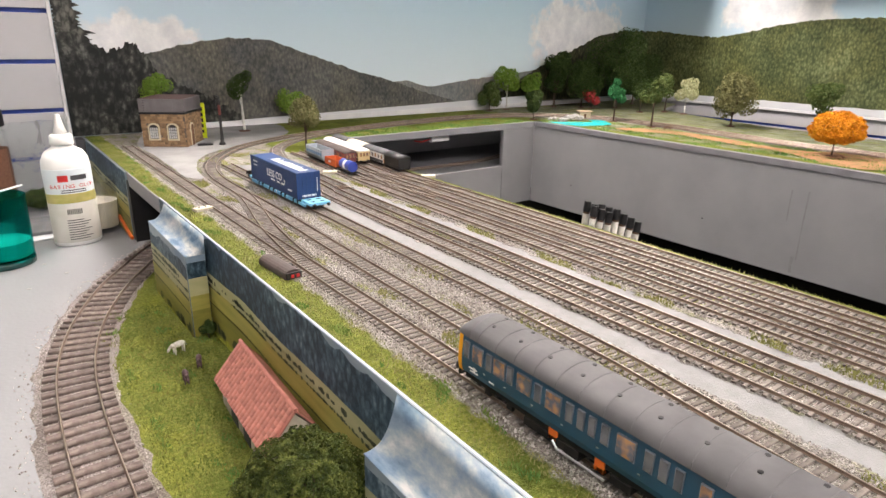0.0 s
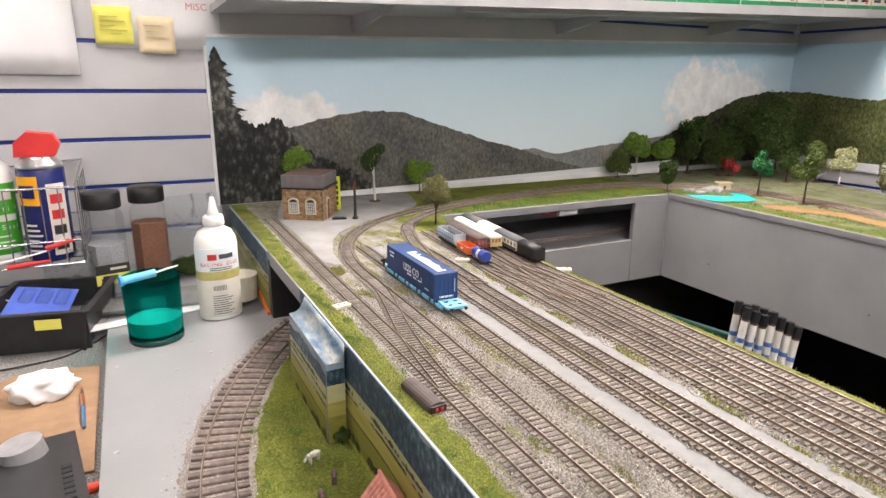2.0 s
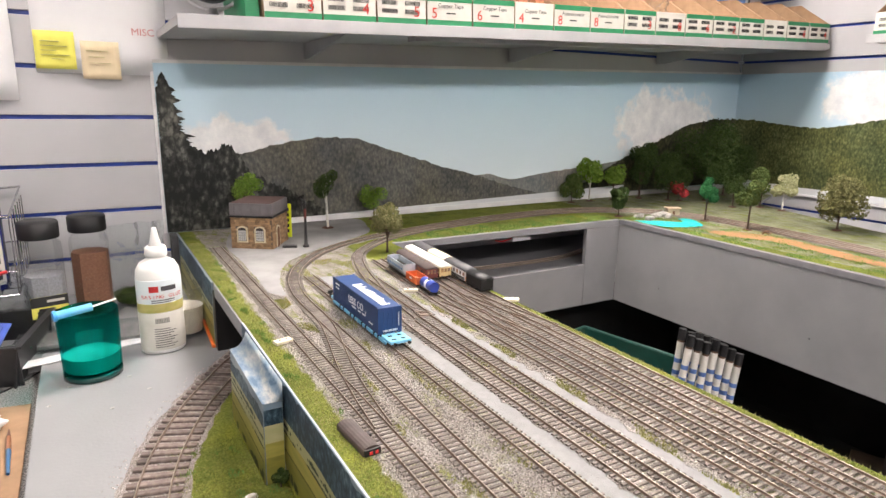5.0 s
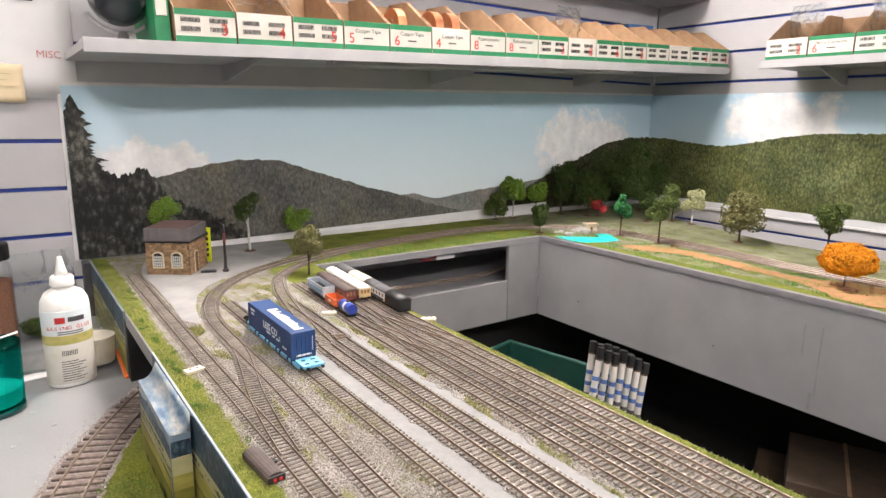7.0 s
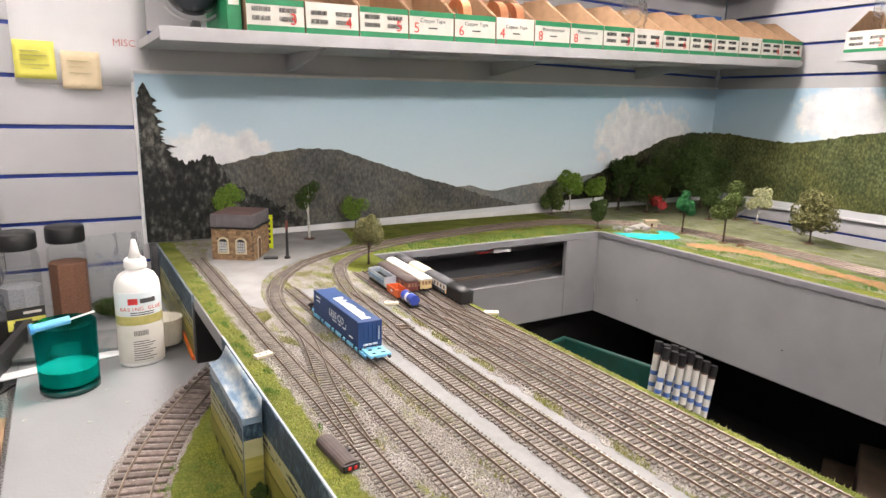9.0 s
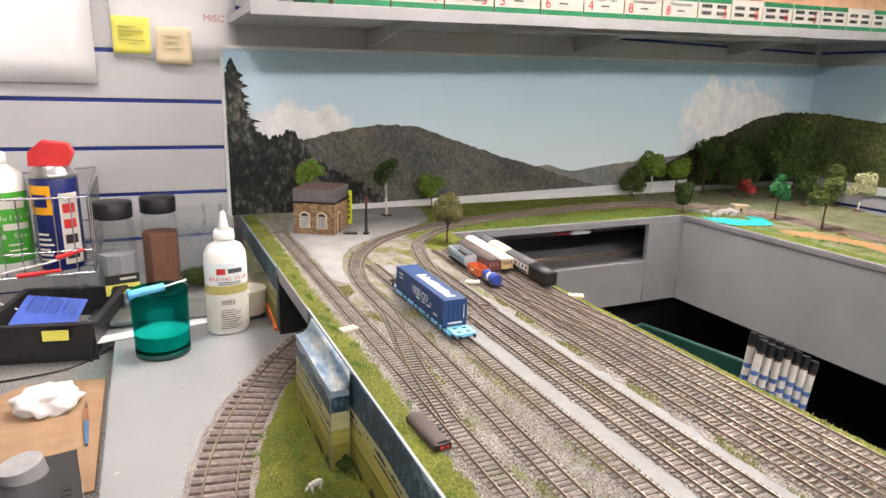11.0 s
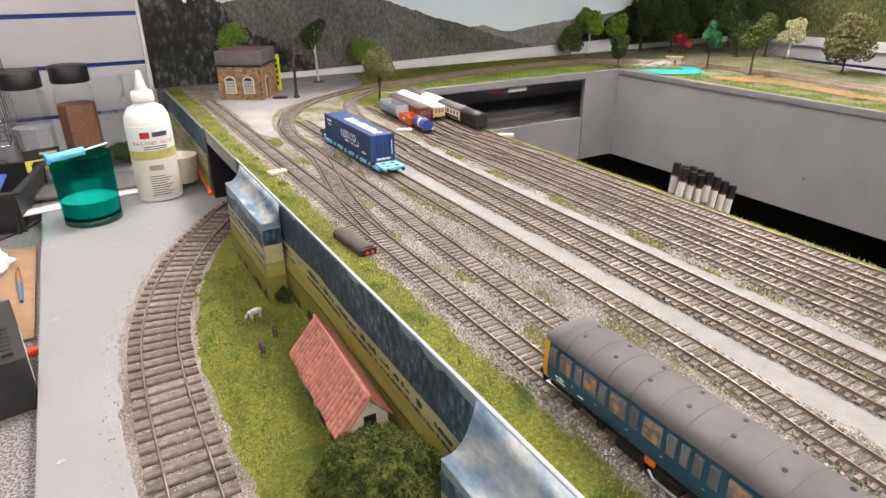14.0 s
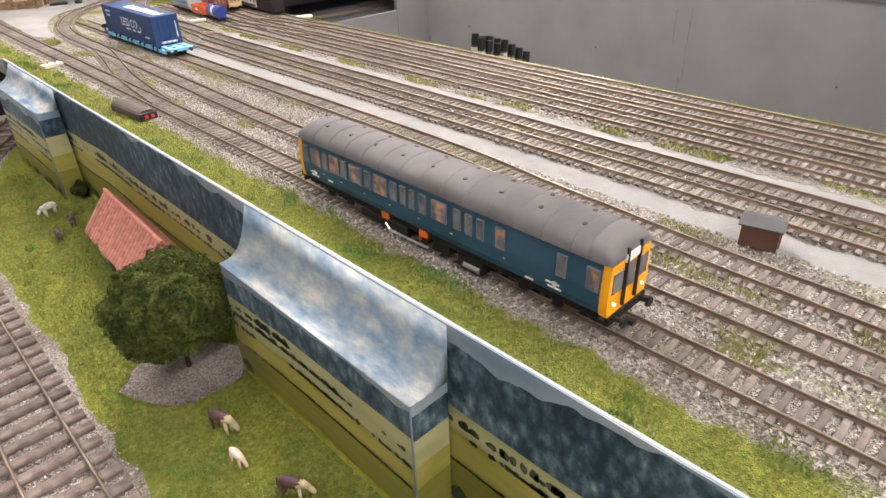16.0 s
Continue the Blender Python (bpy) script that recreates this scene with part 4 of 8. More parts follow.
def model_tree(x, y, z, height, width, leaves, label, bark=None, trunk=0.35, n=900, leaf=0.004, seed=1, lumps=8, base=None, fill=0.35, name="model_tree", group="model trees", dome=False):
    """A model tree: tapered trunk, limbs, and a crown of many small folded leaf clumps round several centres."""
    rng = random.Random(seed)
    t = empty(name, (x, y, z))
    tagged(t, label, "model tree", group)
    bark = bark or M_BARK
    zc = height * trunk
    cs = blobs(rng, lumps, width / 2, height - zc, zc)
    bm = bmesh.new()
    r = max(0.0012, height * 0.022)
    bend = Vector((rng.uniform(-1, 1), rng.uniform(-1, 1), 0)) * height * 0.03
    p = [Vector((0, 0, 0)), bend * 0.5 + Vector((0, 0, zc * 0.6)), bend + Vector((0, 0, zc + (height - zc) * 0.35)), bend * 0.6 + Vector((0, 0, zc + (height - zc) * 0.75))]
    for i, (a, b) in enumerate(zip(p, p[1:])):
        add_cyl(bm, a, b, r * (1 - i * 0.25), r * (0.78 - i * 0.25), 8)
    for c, _ in cs:
        st = p[1] + (p[2] - p[1]) * rng.random()
        add_cyl(bm, st, c, r * 0.35, r * 0.12, 6)
    part("trunk", bm, bark, t, smooth=True)
    vs, fs = [], []
    for i in range(n):
        c, rad = rng.choice(cs)
        d = Vector((rng.gauss(0, 1), rng.gauss(0, 1), rng.gauss(0, 1))).normalized()
        q = c + d * rad * (1 - fill * rng.random() ** 2) * Vector((1, 1, 0.8)).length / 1.62
        if dome:
            k = 1.0 + 0.16 * noise.noise(d * 2.2 + Vector((seed, 0, 0))) + 0.10 * noise.noise(d * 6.0)
            k *= 1.0 - fill * rng.random() ** 2.5
            q = Vector((d.x * width * 0.5, d.y * width * 0.5, height * 0.56 + d.z * height * (0.42 if d.z > 0 else 0.27)))
            q = Vector((q.x * k, q.y * k, height * 0.56 + (q.z - height * 0.56) * k))
        if q.z > height:
            q.z = height - rng.random() * 0.004
        nn = (d + Vector((rng.gauss(0, 0.5), rng.gauss(0, 0.5), rng.gauss(0, 0.5)))).normalized()
        u = nn.orthogonal().normalized()
        u = Matrix.Rotation(rng.uniform(0, 6.28), 3, nn) @ u
        w = nn.cross(u)
        s = leaf * rng.uniform(0.55, 1.3)
        o = len(vs)
        vs += [tuple(q - u * s), tuple(q + w * s * 0.6 + nn * s * 0.35), tuple(q + u * s), tuple(q - w * s * 0.6 + nn * s * 0.35)]
        fs += [(o, o + 1, o + 2), (o, o + 2, o + 3)]
    me = bpy.data.meshes.new("crown")
    me.from_pydata(vs, [], fs)
    me.materials.append(leaves)
    cr = new("crown", me)
    cr.parent = t
    if base:
        part("base", lathe([(0.0, 0.0), (base, 0.0), (base * 0.85, 0.002), (0.0, 0.0035)], 14), mat("tree_base", (0.12, 0.055, 0.035), rough=0.9, scale=90), t, "brown plastic foot")
    return t


model_tree(-0.085, -0.524, ZL + 0.002, 0.101, 0.089, leaf_mat("olive_dark_leaves", (0.022, 0.036, 0.006), (0.105, 0.125, 0.026)), "bushy dark green model tree on a ring of ballast", trunk=0.3, n=26000, leaf=0.0014, seed=4, lumps=10, fill=0.25, dome=True)
patch("ballast_ring", [(-0.136, -0.514), (-0.108, -0.560), (-0.062, -0.564), (-0.048, -0.530), (-0.075, -0.497), (-0.108, -0.492)], ZL + 0.0046, M_BALLAST_LOW, "loose grey ballast round the tree foot", "ballast", 0.003)
model_tree(-0.030, -0.83, ZL + 0.002, 0.05, 0.04, L_MID, "low green bush beside the backscene", trunk=0.1, n=2500, leaf=0.0017, seed=5, lumps=9)
model_tree(-0.036, -0.128, ZL + 0.002, 0.026, 0.024, L_DARK, "small dark bush beside the scenic box", trunk=0.1, n=900, leaf=0.0016, seed=6, lumps=6)
model_tree(0.36, 0.425, 0.001, 0.114, 0.078, L_OLIVE, "olive green model tree beside the well edge", trunk=0.34, n=8000, leaf=0.0021, seed=8, lumps=14)
model_tree(0.332, 0.735, 0.001, 0.158, 0.085, L_DARK, "slender birch model tree with a white trunk", bark=M_BIRCH, trunk=0.50, n=1500, leaf=0.003, seed=9, lumps=6, base=0.016, fill=0.2)
model_tree(0.145, 0.80, 0.001, 0.150, 0.09, L_BRIGHT, "bright green bush behind the stone building", trunk=0.45, n=2600, leaf=0.0024, seed=10, lumps=10)
model_tree(0.49, 0.80, 0.001, 0.100, 0.085, L_BRIGHT, "bright green model tree against the backdrop", trunk=0.3, n=2200, leaf=0.0026, seed=11, lumps=9, base=0.014)
park = [
    (1.173, 0.534, 0.086, 0.07, L_DARK, "dark green model tree at the board corner", 0.3, 1500),
    (1.354, 0.370, 0.136, 0.062, L_EMER, "emerald model tree beside the pond", 0.38, 1500),
    (1.350, 0.230, 0.140, 0.082, L_MID, "open green model tree beside the path", 0.45, 1000),
    (1.575, 0.115, 0.155, 0.165, L_OLIVE, "broad olive brown model tree with an open crown", 0.18, 2600),
    (1.640, -0.100, 0.140, 0.11, L_MID, "grey green model tree beside the side track", 0.3, 1200),
    (1.280, -0.288, 0.100, 0.108, L_ORANGE, "low orange autumn model tree above a bench", 0.42, 3600),
    (1.606, 0.675, 0.066, 0.07, L_RED, "small red leaved model tree", 0.3, 800),
    (1.515, 0.775, 0.222, 0.13, L_DARK, "tall dark model tree near the backdrop", 0.2, 2600),
    (1.30, 0.80, 0.150, 0.115, L_BRIGHT, "light green model tree with a pale trunk", 0.45, 1200),
    (1.40, 0.79, 0.125, 0.10, L_BRIGHT, "light green model tree near the backdrop", 0.45, 900),
    (1.22, 0.80, 0.098, 0.10, L_MID, "row of small green trees near the backdrop", 0.2, 1400),
    (1.70, 0.64, 0.290, 0.26, L_DARK, "large dark spreading model tree in the corner", 0.25, 5200),
    (1.88, 0.70, 0.19, 0.24, L_DARK, "dark green model tree in the corner", 0.2, 4600),
    (1.58, 0.70, 0.17, 0.16, L_DARK, "dark green rounded model tree near the corner", 0.2, 2600),
    (1.747, 0.460, 0.130, 0.10, L_MID, "green model tree behind the side track", 0.4, 1000),
    (1.750, 0.384, 0.128, 0.09, L_PALE, "pale blossom model tree with thin leaves", 0.35, 900),
    (1.66, 0.50, 0.115, 0.09, L_DARK, "dark green small model tree", 0.3, 900),
]
for i, (x, y, h, w, lv, lab, tr, n) in enumerate(park):
    model_tree(x, y, 0.001, h, w, lv, lab, trunk=tr, n=int(n * (1.5 if lv is not L_ORANGE else 2.2)), leaf=0.0047 if lv is not L_ORANGE else 0.0030, seed=30 + i, lumps=9 if w < 0.12 else 16, base=0.013, bark=M_BIRCH if lv is L_PALE or "pale trunk" in lab else None, group="park trees", fill=0.25 if lv is not L_ORANGE else 0.3, dome=lv is L_ORANGE)


# ---- park furniture ----
M_TIMBER = mat("brown_timber", (0.16, 0.075, 0.035), (0.10, 0.045, 0.02), rough=0.8, scale=120)
def picnic_table(x, y, rz):
    t = empty("picnic_table", (x, y, 0.0012), rz)
    tagged(t, "tiny brown wooden picnic table", "picnic table", "picnic tables")
    for k in range(3):
        part("top_plank", box((-0.012, -0.0045 + 0.003 * k + 0.0002, 0.0095), (0.012, -0.0018 + 0.003 * k, 0.0106), 0.0002), M_TIMBER, t)
    for s in (-1, 1):
        part("seat", box((-0.012, s * 0.0095 - 0.0017, 0.0055), (0.012, s * 0.0095 + 0.0017, 0.0064), 0.0002), M_TIMBER, t)
    for sx in (-0.008, 0.008):
        bm = bmesh.new()
        for s in (-1, 1):
            add_cyl(bm, (sx, s * 0.0085, 0.0), (sx, s * 0.002, 0.0094), 0.0007, seg=6)
        add_box(bm, (sx - 0.0006, -0.0105, 0.0045), (sx + 0.0006, 0.0105, 0.0054))
        part("trestle", bm, M_TIMBER, t)
picnic_table(1.335, 0.165, 20)
picnic_table(1.245, -0.315, 70)

M_STONE = mat("pale_rock", (0.42, 0.41, 0.38), (0.25, 0.24, 0.22), rough=0.9, scale=120, bump=0.0006)
hutp = empty("pond_hut", (1.345, 0.48, 0.0012), -30)
tagged(hutp, "tiny cream hut with a flat roof beside the pond", "hut")
part("wall", box((-0.018, -0.012, 0), (0.018, 0.012, 0.020), 0.0005), mat("cream_wall", (0.55, 0.48, 0.34), rough=0.8), hutp)
part("roof", box((-0.022, -0.016, 0.0202), (0.022, 0.016, 0.0235), 0.0006), mat("tan_roof", (0.62, 0.50, 0.34), rough=0.8), hutp)
part("door", box((-0.004, -0.0128, 0.001), (0.003, -0.0121, 0.014)), M_TIMBER, hutp)
rng = random.Random(3)
for k in range(14):
    bm = bmesh.new()
    bmesh.ops.create_icosphere(bm, subdivisions=1, radius=1.0)
    for v in bm.verts:
        v.co = Vector((v.co.x * rng.uniform(0.8, 1.2), v.co.y, v.co.z * 0.8)) * rng.uniform(0.85, 1.15)
    rk = bm_obj("rock", bm, M_STONE)
    s = rng.uniform(0.006, 0.013)
    rk.matrix_basis = pose(1.255 + rng.uniform(-0.05, 0.055), 0.475 + rng.uniform(-0.03, 0.03), 0.001 + s * 0.5, 0, 0, rng.uniform(0, 360)) @ Matrix.Diagonal((s, s, s, 1))
    tagged(rk, "pale grey model rock beside the pond", "rock", "pond rocks")

# ---- barn on the lower board ----
M_TILE = mat("terracotta_tile", (0.42, 0.17, 0.13), (0.33, 0.125, 0.095), rough=0.75, scale=120, bump=0.0003, var=0.22)
M_BARNWALL = mat("pale_barn_wall", (0.45, 0.41, 0.33), (0.28, 0.26, 0.19), rough=0.9, scale=60, bump=0.0006)
barn = empty("barn", (-0.0495, -0.361, ZL + 0.002), -2.3)
tagged(barn, "small stone barn with a red tiled roof", "barn")
hr, yl, pitch = 0.064, 0.073, math.atan2(0.035, 0.0295)
part("wall", prism([(-0.0235, 0), (0.016, 0), (0.016, 0.042), (0, 0.060), (-0.0235, 0.033)], "y", -yl, yl), M_BARNWALL, barn)
for y in (-0.050, -0.016, 0.022):
    part("door", box((-0.0243, y, 0.0), (-0.0230, y + 0.019, 0.026)), M_BLACK, barn, "dark open doorway")
part("window", box((-0.006, -yl - 0.0008, 0.032), (0.005, -yl + 0.0005, 0.046)), M_BLACK, barn)
rows, cols = 13, 22
full = 0.0295 / math.cos(pitch)
tile = bmesh.new()
prism([(-0.0031, 0.0), (-0.0031, 0.0007), (-0.0012, 0.0014), (0.0012, 0.0014), (0.0031, 0.0007), (0.0031, 0.0)], "x", 0.0, full / rows * 1.25, tile)
tile_me = bpy.data.meshes.new("tile")
tile.to_mesh(tile_me)
tile.free()
tile_me.materials.append(M_TILE)
for side, run in ((-1, 0.0295), (1, 0.0195)):
    sl = run / math.cos(pitch)
    r = part("roof", box((0.0, -yl - 0.003, -0.0015), (sl, yl + 0.003, -0.0001)), M_TILE, barn)
    r.matrix_basis = Matrix.Translation((side * run, 0, hr - run * math.tan(pitch) + 0.0015)) @ (Matrix.Identity(4) if side < 0 else Matrix.Rotation(math.pi, 4, "Z")) @ Matrix.Rotation(-pitch, 4, "Y")
    for i in range(rows):
        for j in range(cols if side < 0 else 0):
            if rng.random() < 0.015:
                continue
            ob = new("tile", tile_me)
            ob.parent = r
            ob.matrix_basis = Matrix.Translation((i * sl / rows - 0.0006, -yl + (j + 0.5) * 2 * yl / cols, 0.0003 + 0.0002 * rng.random())) @ Matrix.Rotation(0.10, 4, "Y")
part("ridge", cyl((0, -yl - 0.003, hr + 0.0012), (0, yl + 0.003, hr + 0.0012), 0.0022, seg=10), M_TILE, barn)

# ---- animals are model figures ----
def model_animal(x, y, rz, body, head, label, s=1.0):
    """A cast animal figure as one plain mesh."""
    bm = bmesh.new()
    m = Matrix.Translation((0, 0, 0.0155)) @ Matrix.Diagonal((0.0115, 0.0048, 0.0052, 1))
    bmesh.ops.create_uvsphere(bm, u_segments=12, v_segments=8, radius=1.0, matrix=m)
    m = Matrix.Translation((0.0165, 0, 0.0125)) @ Matrix.Rotation(0.9, 4, "Y") @ Matrix.Diagonal((0.0052, 0.0023, 0.0024, 1))
    bmesh.ops.create_uvsphere(bm, u_segments=10, v_segments=6, radius=1.0, matrix=m)
    add_cyl(bm, (0.009, 0, 0.017), (0.0155, 0, 0.0145), 0.0034, 0.0022, 8)
    for sx in (-0.008, 0.0075):
        for sy in (-0.0026, 0.0026):
            add_cyl(bm, (sx, sy, 0.0), (sx, sy, 0.013), 0.0010, 0.0016, 7)
    add_cyl(bm, (-0.0115, 0, 0.017), (-0.0135, 0, 0.009), 0.0006, 0.0008, 6)
    ob = bm_obj("animal_figurine", bm, body, smooth=True)
    if head:
        ob.data.materials.append(head)
        for f in ob.data.polygons:
            f.material_index = 1 if f.center.x > 0.0068 and f.center.z > 0.006 else 0
    ob.matrix_basis = pose(x, y, ZL + 0.0036, 0, 0, rz) @ Matrix.Diagonal((s, s, s, 1))
    return tagged(ob, label, "figurine", "farm figurines")


M_FIGW = mat("white_figure", (0.68, 0.66, 0.62), (0.4, 0.37, 0.33), rough=0.6, scale=160)
M_FIGB = mat("brown_figure", (0.10, 0.05, 0.055), (0.05, 0.028, 0.03), rough=0.5, scale=160)
M_FIGC = mat("cream_figure", (0.55, 0.46, 0.30), (0.4, 0.32, 0.2), rough=0.6, scale=160)
M_FIGP = mat("pink_figure", (0.62, 0.45, 0.38), (0.7, 0.6, 0.52), rough=0.6, scale=120)
model_animal(-0.078, -0.150, 200, M_FIGW, None, "small white farm animal figurine on the grass", 0.75)
model_animal(-0.068, -0.197, 255, M_FIGB, None, "small dark farm animal figurine on the grass", 0.7)
model_animal(-0.090, -0.224, 265, M_FIGB, None, "small dark farm animal figurine beside the white one", 0.7)
model_animal(-0.098, -0.604, 287, M_FIGB, M_FIGC, "purple brown cow figurine with a cream head, grazing", 0.85)
model_animal(-0.0935, -0.685, 300, M_FIGB, M_FIGC, "purple brown cow figurine with a cream head", 0.8)
model_animal(-0.105, -0.638, 275, M_FIGP, None, "pale pink pig figurine on the grass", 0.6)

# ---- railcar ----
M_RBLUE = mat("rail_blue", (0.012, 0.065, 0.115), (0.010, 0.055, 0.098), rough=0.4, scale=80)
M_YEL = mat("warning_yellow", (0.88, 0.40, 0.006), (0.82, 0.36, 0.005), rough=0.45, scale=60)
M_ROOF = mat("grey_roof", (0.125, 0.122, 0.125), (0.095, 0.093, 0.096), rough=0.7, scale=50, bump=0.0001)
M_UNDER = mat("underframe_black", (0.009, 0.0085, 0.008), (0.018, 0.016, 0.014), rough=0.75, scale=120, spec=0.25)
M_WIN = mat("lit_window", (0.10, 0.105, 0.12), (0.42, 0.22, 0.10), rough=0.12, scale=150, lo=0.42, hi=0.62, spec=0.6, detail=2)
M_WIND = mat("dim_window", (0.07, 0.075, 0.085), (0.16, 0.16, 0.165), rough=0.1, scale=60, spec=0.7)
M_WINFRAME = mat("window_frame_silver", (0.20, 0.22, 0.25), rough=0.4, metal=0.5, scale=60)
M_SEATORANGE = mat("orange_fitting", (0.8, 0.16, 0.02), rough=0.5)
M_STEEL = mat("bright_steel", (0.6, 0.6, 0.6), (0.5, 0.5, 0.5), rough=0.3, metal=0.9, scale=60)
M_LENS = glow("marker_light", (1.0, 0.93, 0.75), 0.9)


def wheelset(parent, y, r=0.0068, gauge=0.0172, z=0.0042):
    ax = part("axle", cyl((-0.011, y, z + r), (0.011, y, z + r), 0.0012, seg=8), M_UNDER, parent)
    for s in (-1, 1):
        bm = cyl((s * (gauge / 2 - 0.0006), y, z + r), (s * (gauge / 2 + 0.0016), y, z + r), r, seg=20)
        part("wheel", bm, M_RAILSIDE, ax)


def bogie(parent, y, length=0.036, r=0.0068, lift=0.0):
    bg = part("bogie", box((-0.0145, y - length / 2, 0.0085 + lift), (0.0145, y + length / 2, 0.0125 + lift), 0.0006), M_UNDER, parent)
    for s in (-1, 1):
        bm = bmesh.new()
        add_box(bm, (s * 0.0128 - 0.0012, y - length * 0.48, 0.0085 + lift), (s * 0.0128 + 0.0012, y + length * 0.48, 0.0115 + lift), 0.0004)
        for k in (-1, 1):
            add_box(bm, (s * 0.0142 - 0.0012, y + k * length * 0.30 - 0.0028, 0.0075 + lift * 0.3), (s * 0.0142 + 0.0012, y + k * length * 0.30 + 0.0028, 0.0135 + lift), 0.0004)
        part("side_frame", bm, M_UNDER, bg)
    return bg


def rail_vehicle_axles(parent, ys, r=0.0065):
    for y in ys:
        wheelset(parent, y, r)


rc = empty("railcar", (0.033, -0.818, 0.0))
tagged(rc, "blue model diesel railcar with bright yellow ends and grey roof", "railcar")
LEN, HW = 0.250, 0.0182
side = [(-HW + 0.0010, 0.0175), (-HW, 0.0215), (-HW, 0.030), (-HW + 0.0012, 0.0445)]
prof = side + [(HW - 0.0012, 0.0445), (HW, 0.030), (HW, 0.0215), (HW - 0.0010, 0.0175)]
part("body", prism(prof, "y", 0.0045, LEN - 0.0045), M_RBLUE, rc, "rail blue body side")
for y0, y1 in ((0.0, 0.0044), (LEN - 0.0044, LEN)):
    e = prism([(-HW + 0.0016, 0.0165), (-HW + 0.0006, 0.0215), (-HW + 0.0006, 0.030), (-HW + 0.0018, 0.0445), (HW - 0.0018, 0.0445), (HW - 0.0006, 0.030), (HW - 0.0006, 0.0215), (HW - 0.0016, 0.0165)], "y", y0, y1)
    if True:
        end = part("cab_end", e, M_YEL, rc, "bright yellow cab end")
    s = -1 if y0 == 0.0 else 1
    ye = y0 if s < 0 else y1
    for cx in (-0.0107, 0.0, 0.0107):
        w = 0.0036 if cx == 0 else 0.0042
        zz = (0.0275, 0.0405) if cx == 0 else (0.0285, 0.0395)
        part("cab_window", box((cx - w, ye - 0.0006 if s < 0 else ye - 0.0004, zz[0]), (cx + w, ye + 0.0004 if s < 0 else ye + 0.0006, zz[1]), 0.0004), M_WIND, end, "dark cab window")
    for cx in (-0.0054, 0.0054):
        part("handrail", box((cx - 0.0005, min(ye, ye + s * 0.0016), 0.019), (cx + 0.0005, max(ye, ye + s * 0.0016), 0.0500)), M_BLACK, end, "black upright pipe")
    part("headcode_box", box((-0.0062, min(ye, ye + s * 0.0011), 0.0425), (0.0062, max(ye, ye + s * 0.0011), 0.0468), 0.0003), M_WHITE, end, "white headcode panel")
    for cx in (-0.0125, 0.0125):
        part("marker_light", cyl((cx, ye, 0.0225), (cx, ye + s * 0.0012, 0.0225), 0.0008, seg=10), M_LENS if s < 0 else M_WHITE, end)
    part("buffer_beam", box((-0.0165, ye - 0.001, 0.0115), (0.0165, ye + 0.001, 0.0164), 0.0004), M_UNDER, end)
    for cx in (-0.0115, 0.0115):
        bm = cyl((cx, ye, 0.0145), (cx, ye + s * 0.0058, 0.0145), 0.0013, seg=8)
        add_cyl(bm, (cx, ye + s * 0.0055, 0.0145), (cx, ye + s * 0.0068, 0.0145), 0.0029, seg=14)
        part("buffer", bm, M_BLACK, end)
    bm = box((-0.0018, min(ye, ye + s * 0.006), 0.0065), (0.0018, max(ye, ye + s * 0.006), 0.0088), 0.0003)
    part("coupling", bm, M_BLACK, end)
arc = [(-HW - 0.0002, 0.0446)] + [(-(HW + 0.0002) * math.cos(math.pi * k / 12), 0.0448 + 0.0108 * math.sin(math.pi * k / 12) ** 0.8) for k in range(0, 13)] + [(HW + 0.0002, 0.0446)]
rf = part("roof", prism(arc, "y", 0.0125, LEN - 0.0125), M_ROOF, rc, "weathered grey arched roof", True)
for y0, d in ((0.0126, -1), (LEN - 0.0126, 1)):
    bm = bmesh.new()
    rings = []
    for k in range(8):
        a = k / 7
        h = 0.0108 * math.sqrt(max(0.0, 1 - (0.93 * a) ** 2.6))
        ww = (HW + 0.0002) * (1 - 0.07 * a ** 3)
        rings.append([bm.verts.new((-ww * math.cos(math.pi * i / 12), y0 + d * 0.0130 * a, 0.0447 + h * math.sin(math.pi * i / 12) ** 0.8)) for i in range(13)])
    for a, b in zip(rings, rings[1:]):
        for i in range(12):
            bm.faces.new((a[i], a[i + 1], b[i + 1], b[i]))
    bm.faces.new(rings[-1])
    bmesh.ops.recalc_face_normals(bm, faces=bm.faces[:])
    part("roof_dome", bm, M_ROOF, rf, "grey roof rounding down over the cab", True)
for k in range(1, 14):
    y = 0.0126 + (k - 0.5) * (LEN - 0.0252) / 13
    a2 = [(-(HW + 0.0004) * math.cos(math.pi * i / 12), 0.0449 + 0.0109 * math.sin(math.pi * i / 12) ** 0.8) for i in range(13)]
    part("roof_rib", prism(a2 + [(HW, 0.0447), (-HW, 0.0447)], "y", y - 0.0003, y + 0.0003), M_ROOF, rf)
for k in range(9):
    for cx in (-0.0072, 0.0072):
        y = 0.022 + k * 0.0255 + (0.004 if cx > 0 else 0)
        part("roof_vent", cyl((cx, y, 0.0532), (cx, y, 0.0552), 0.0011, 0.0014, 8), M_BLACK, rf)
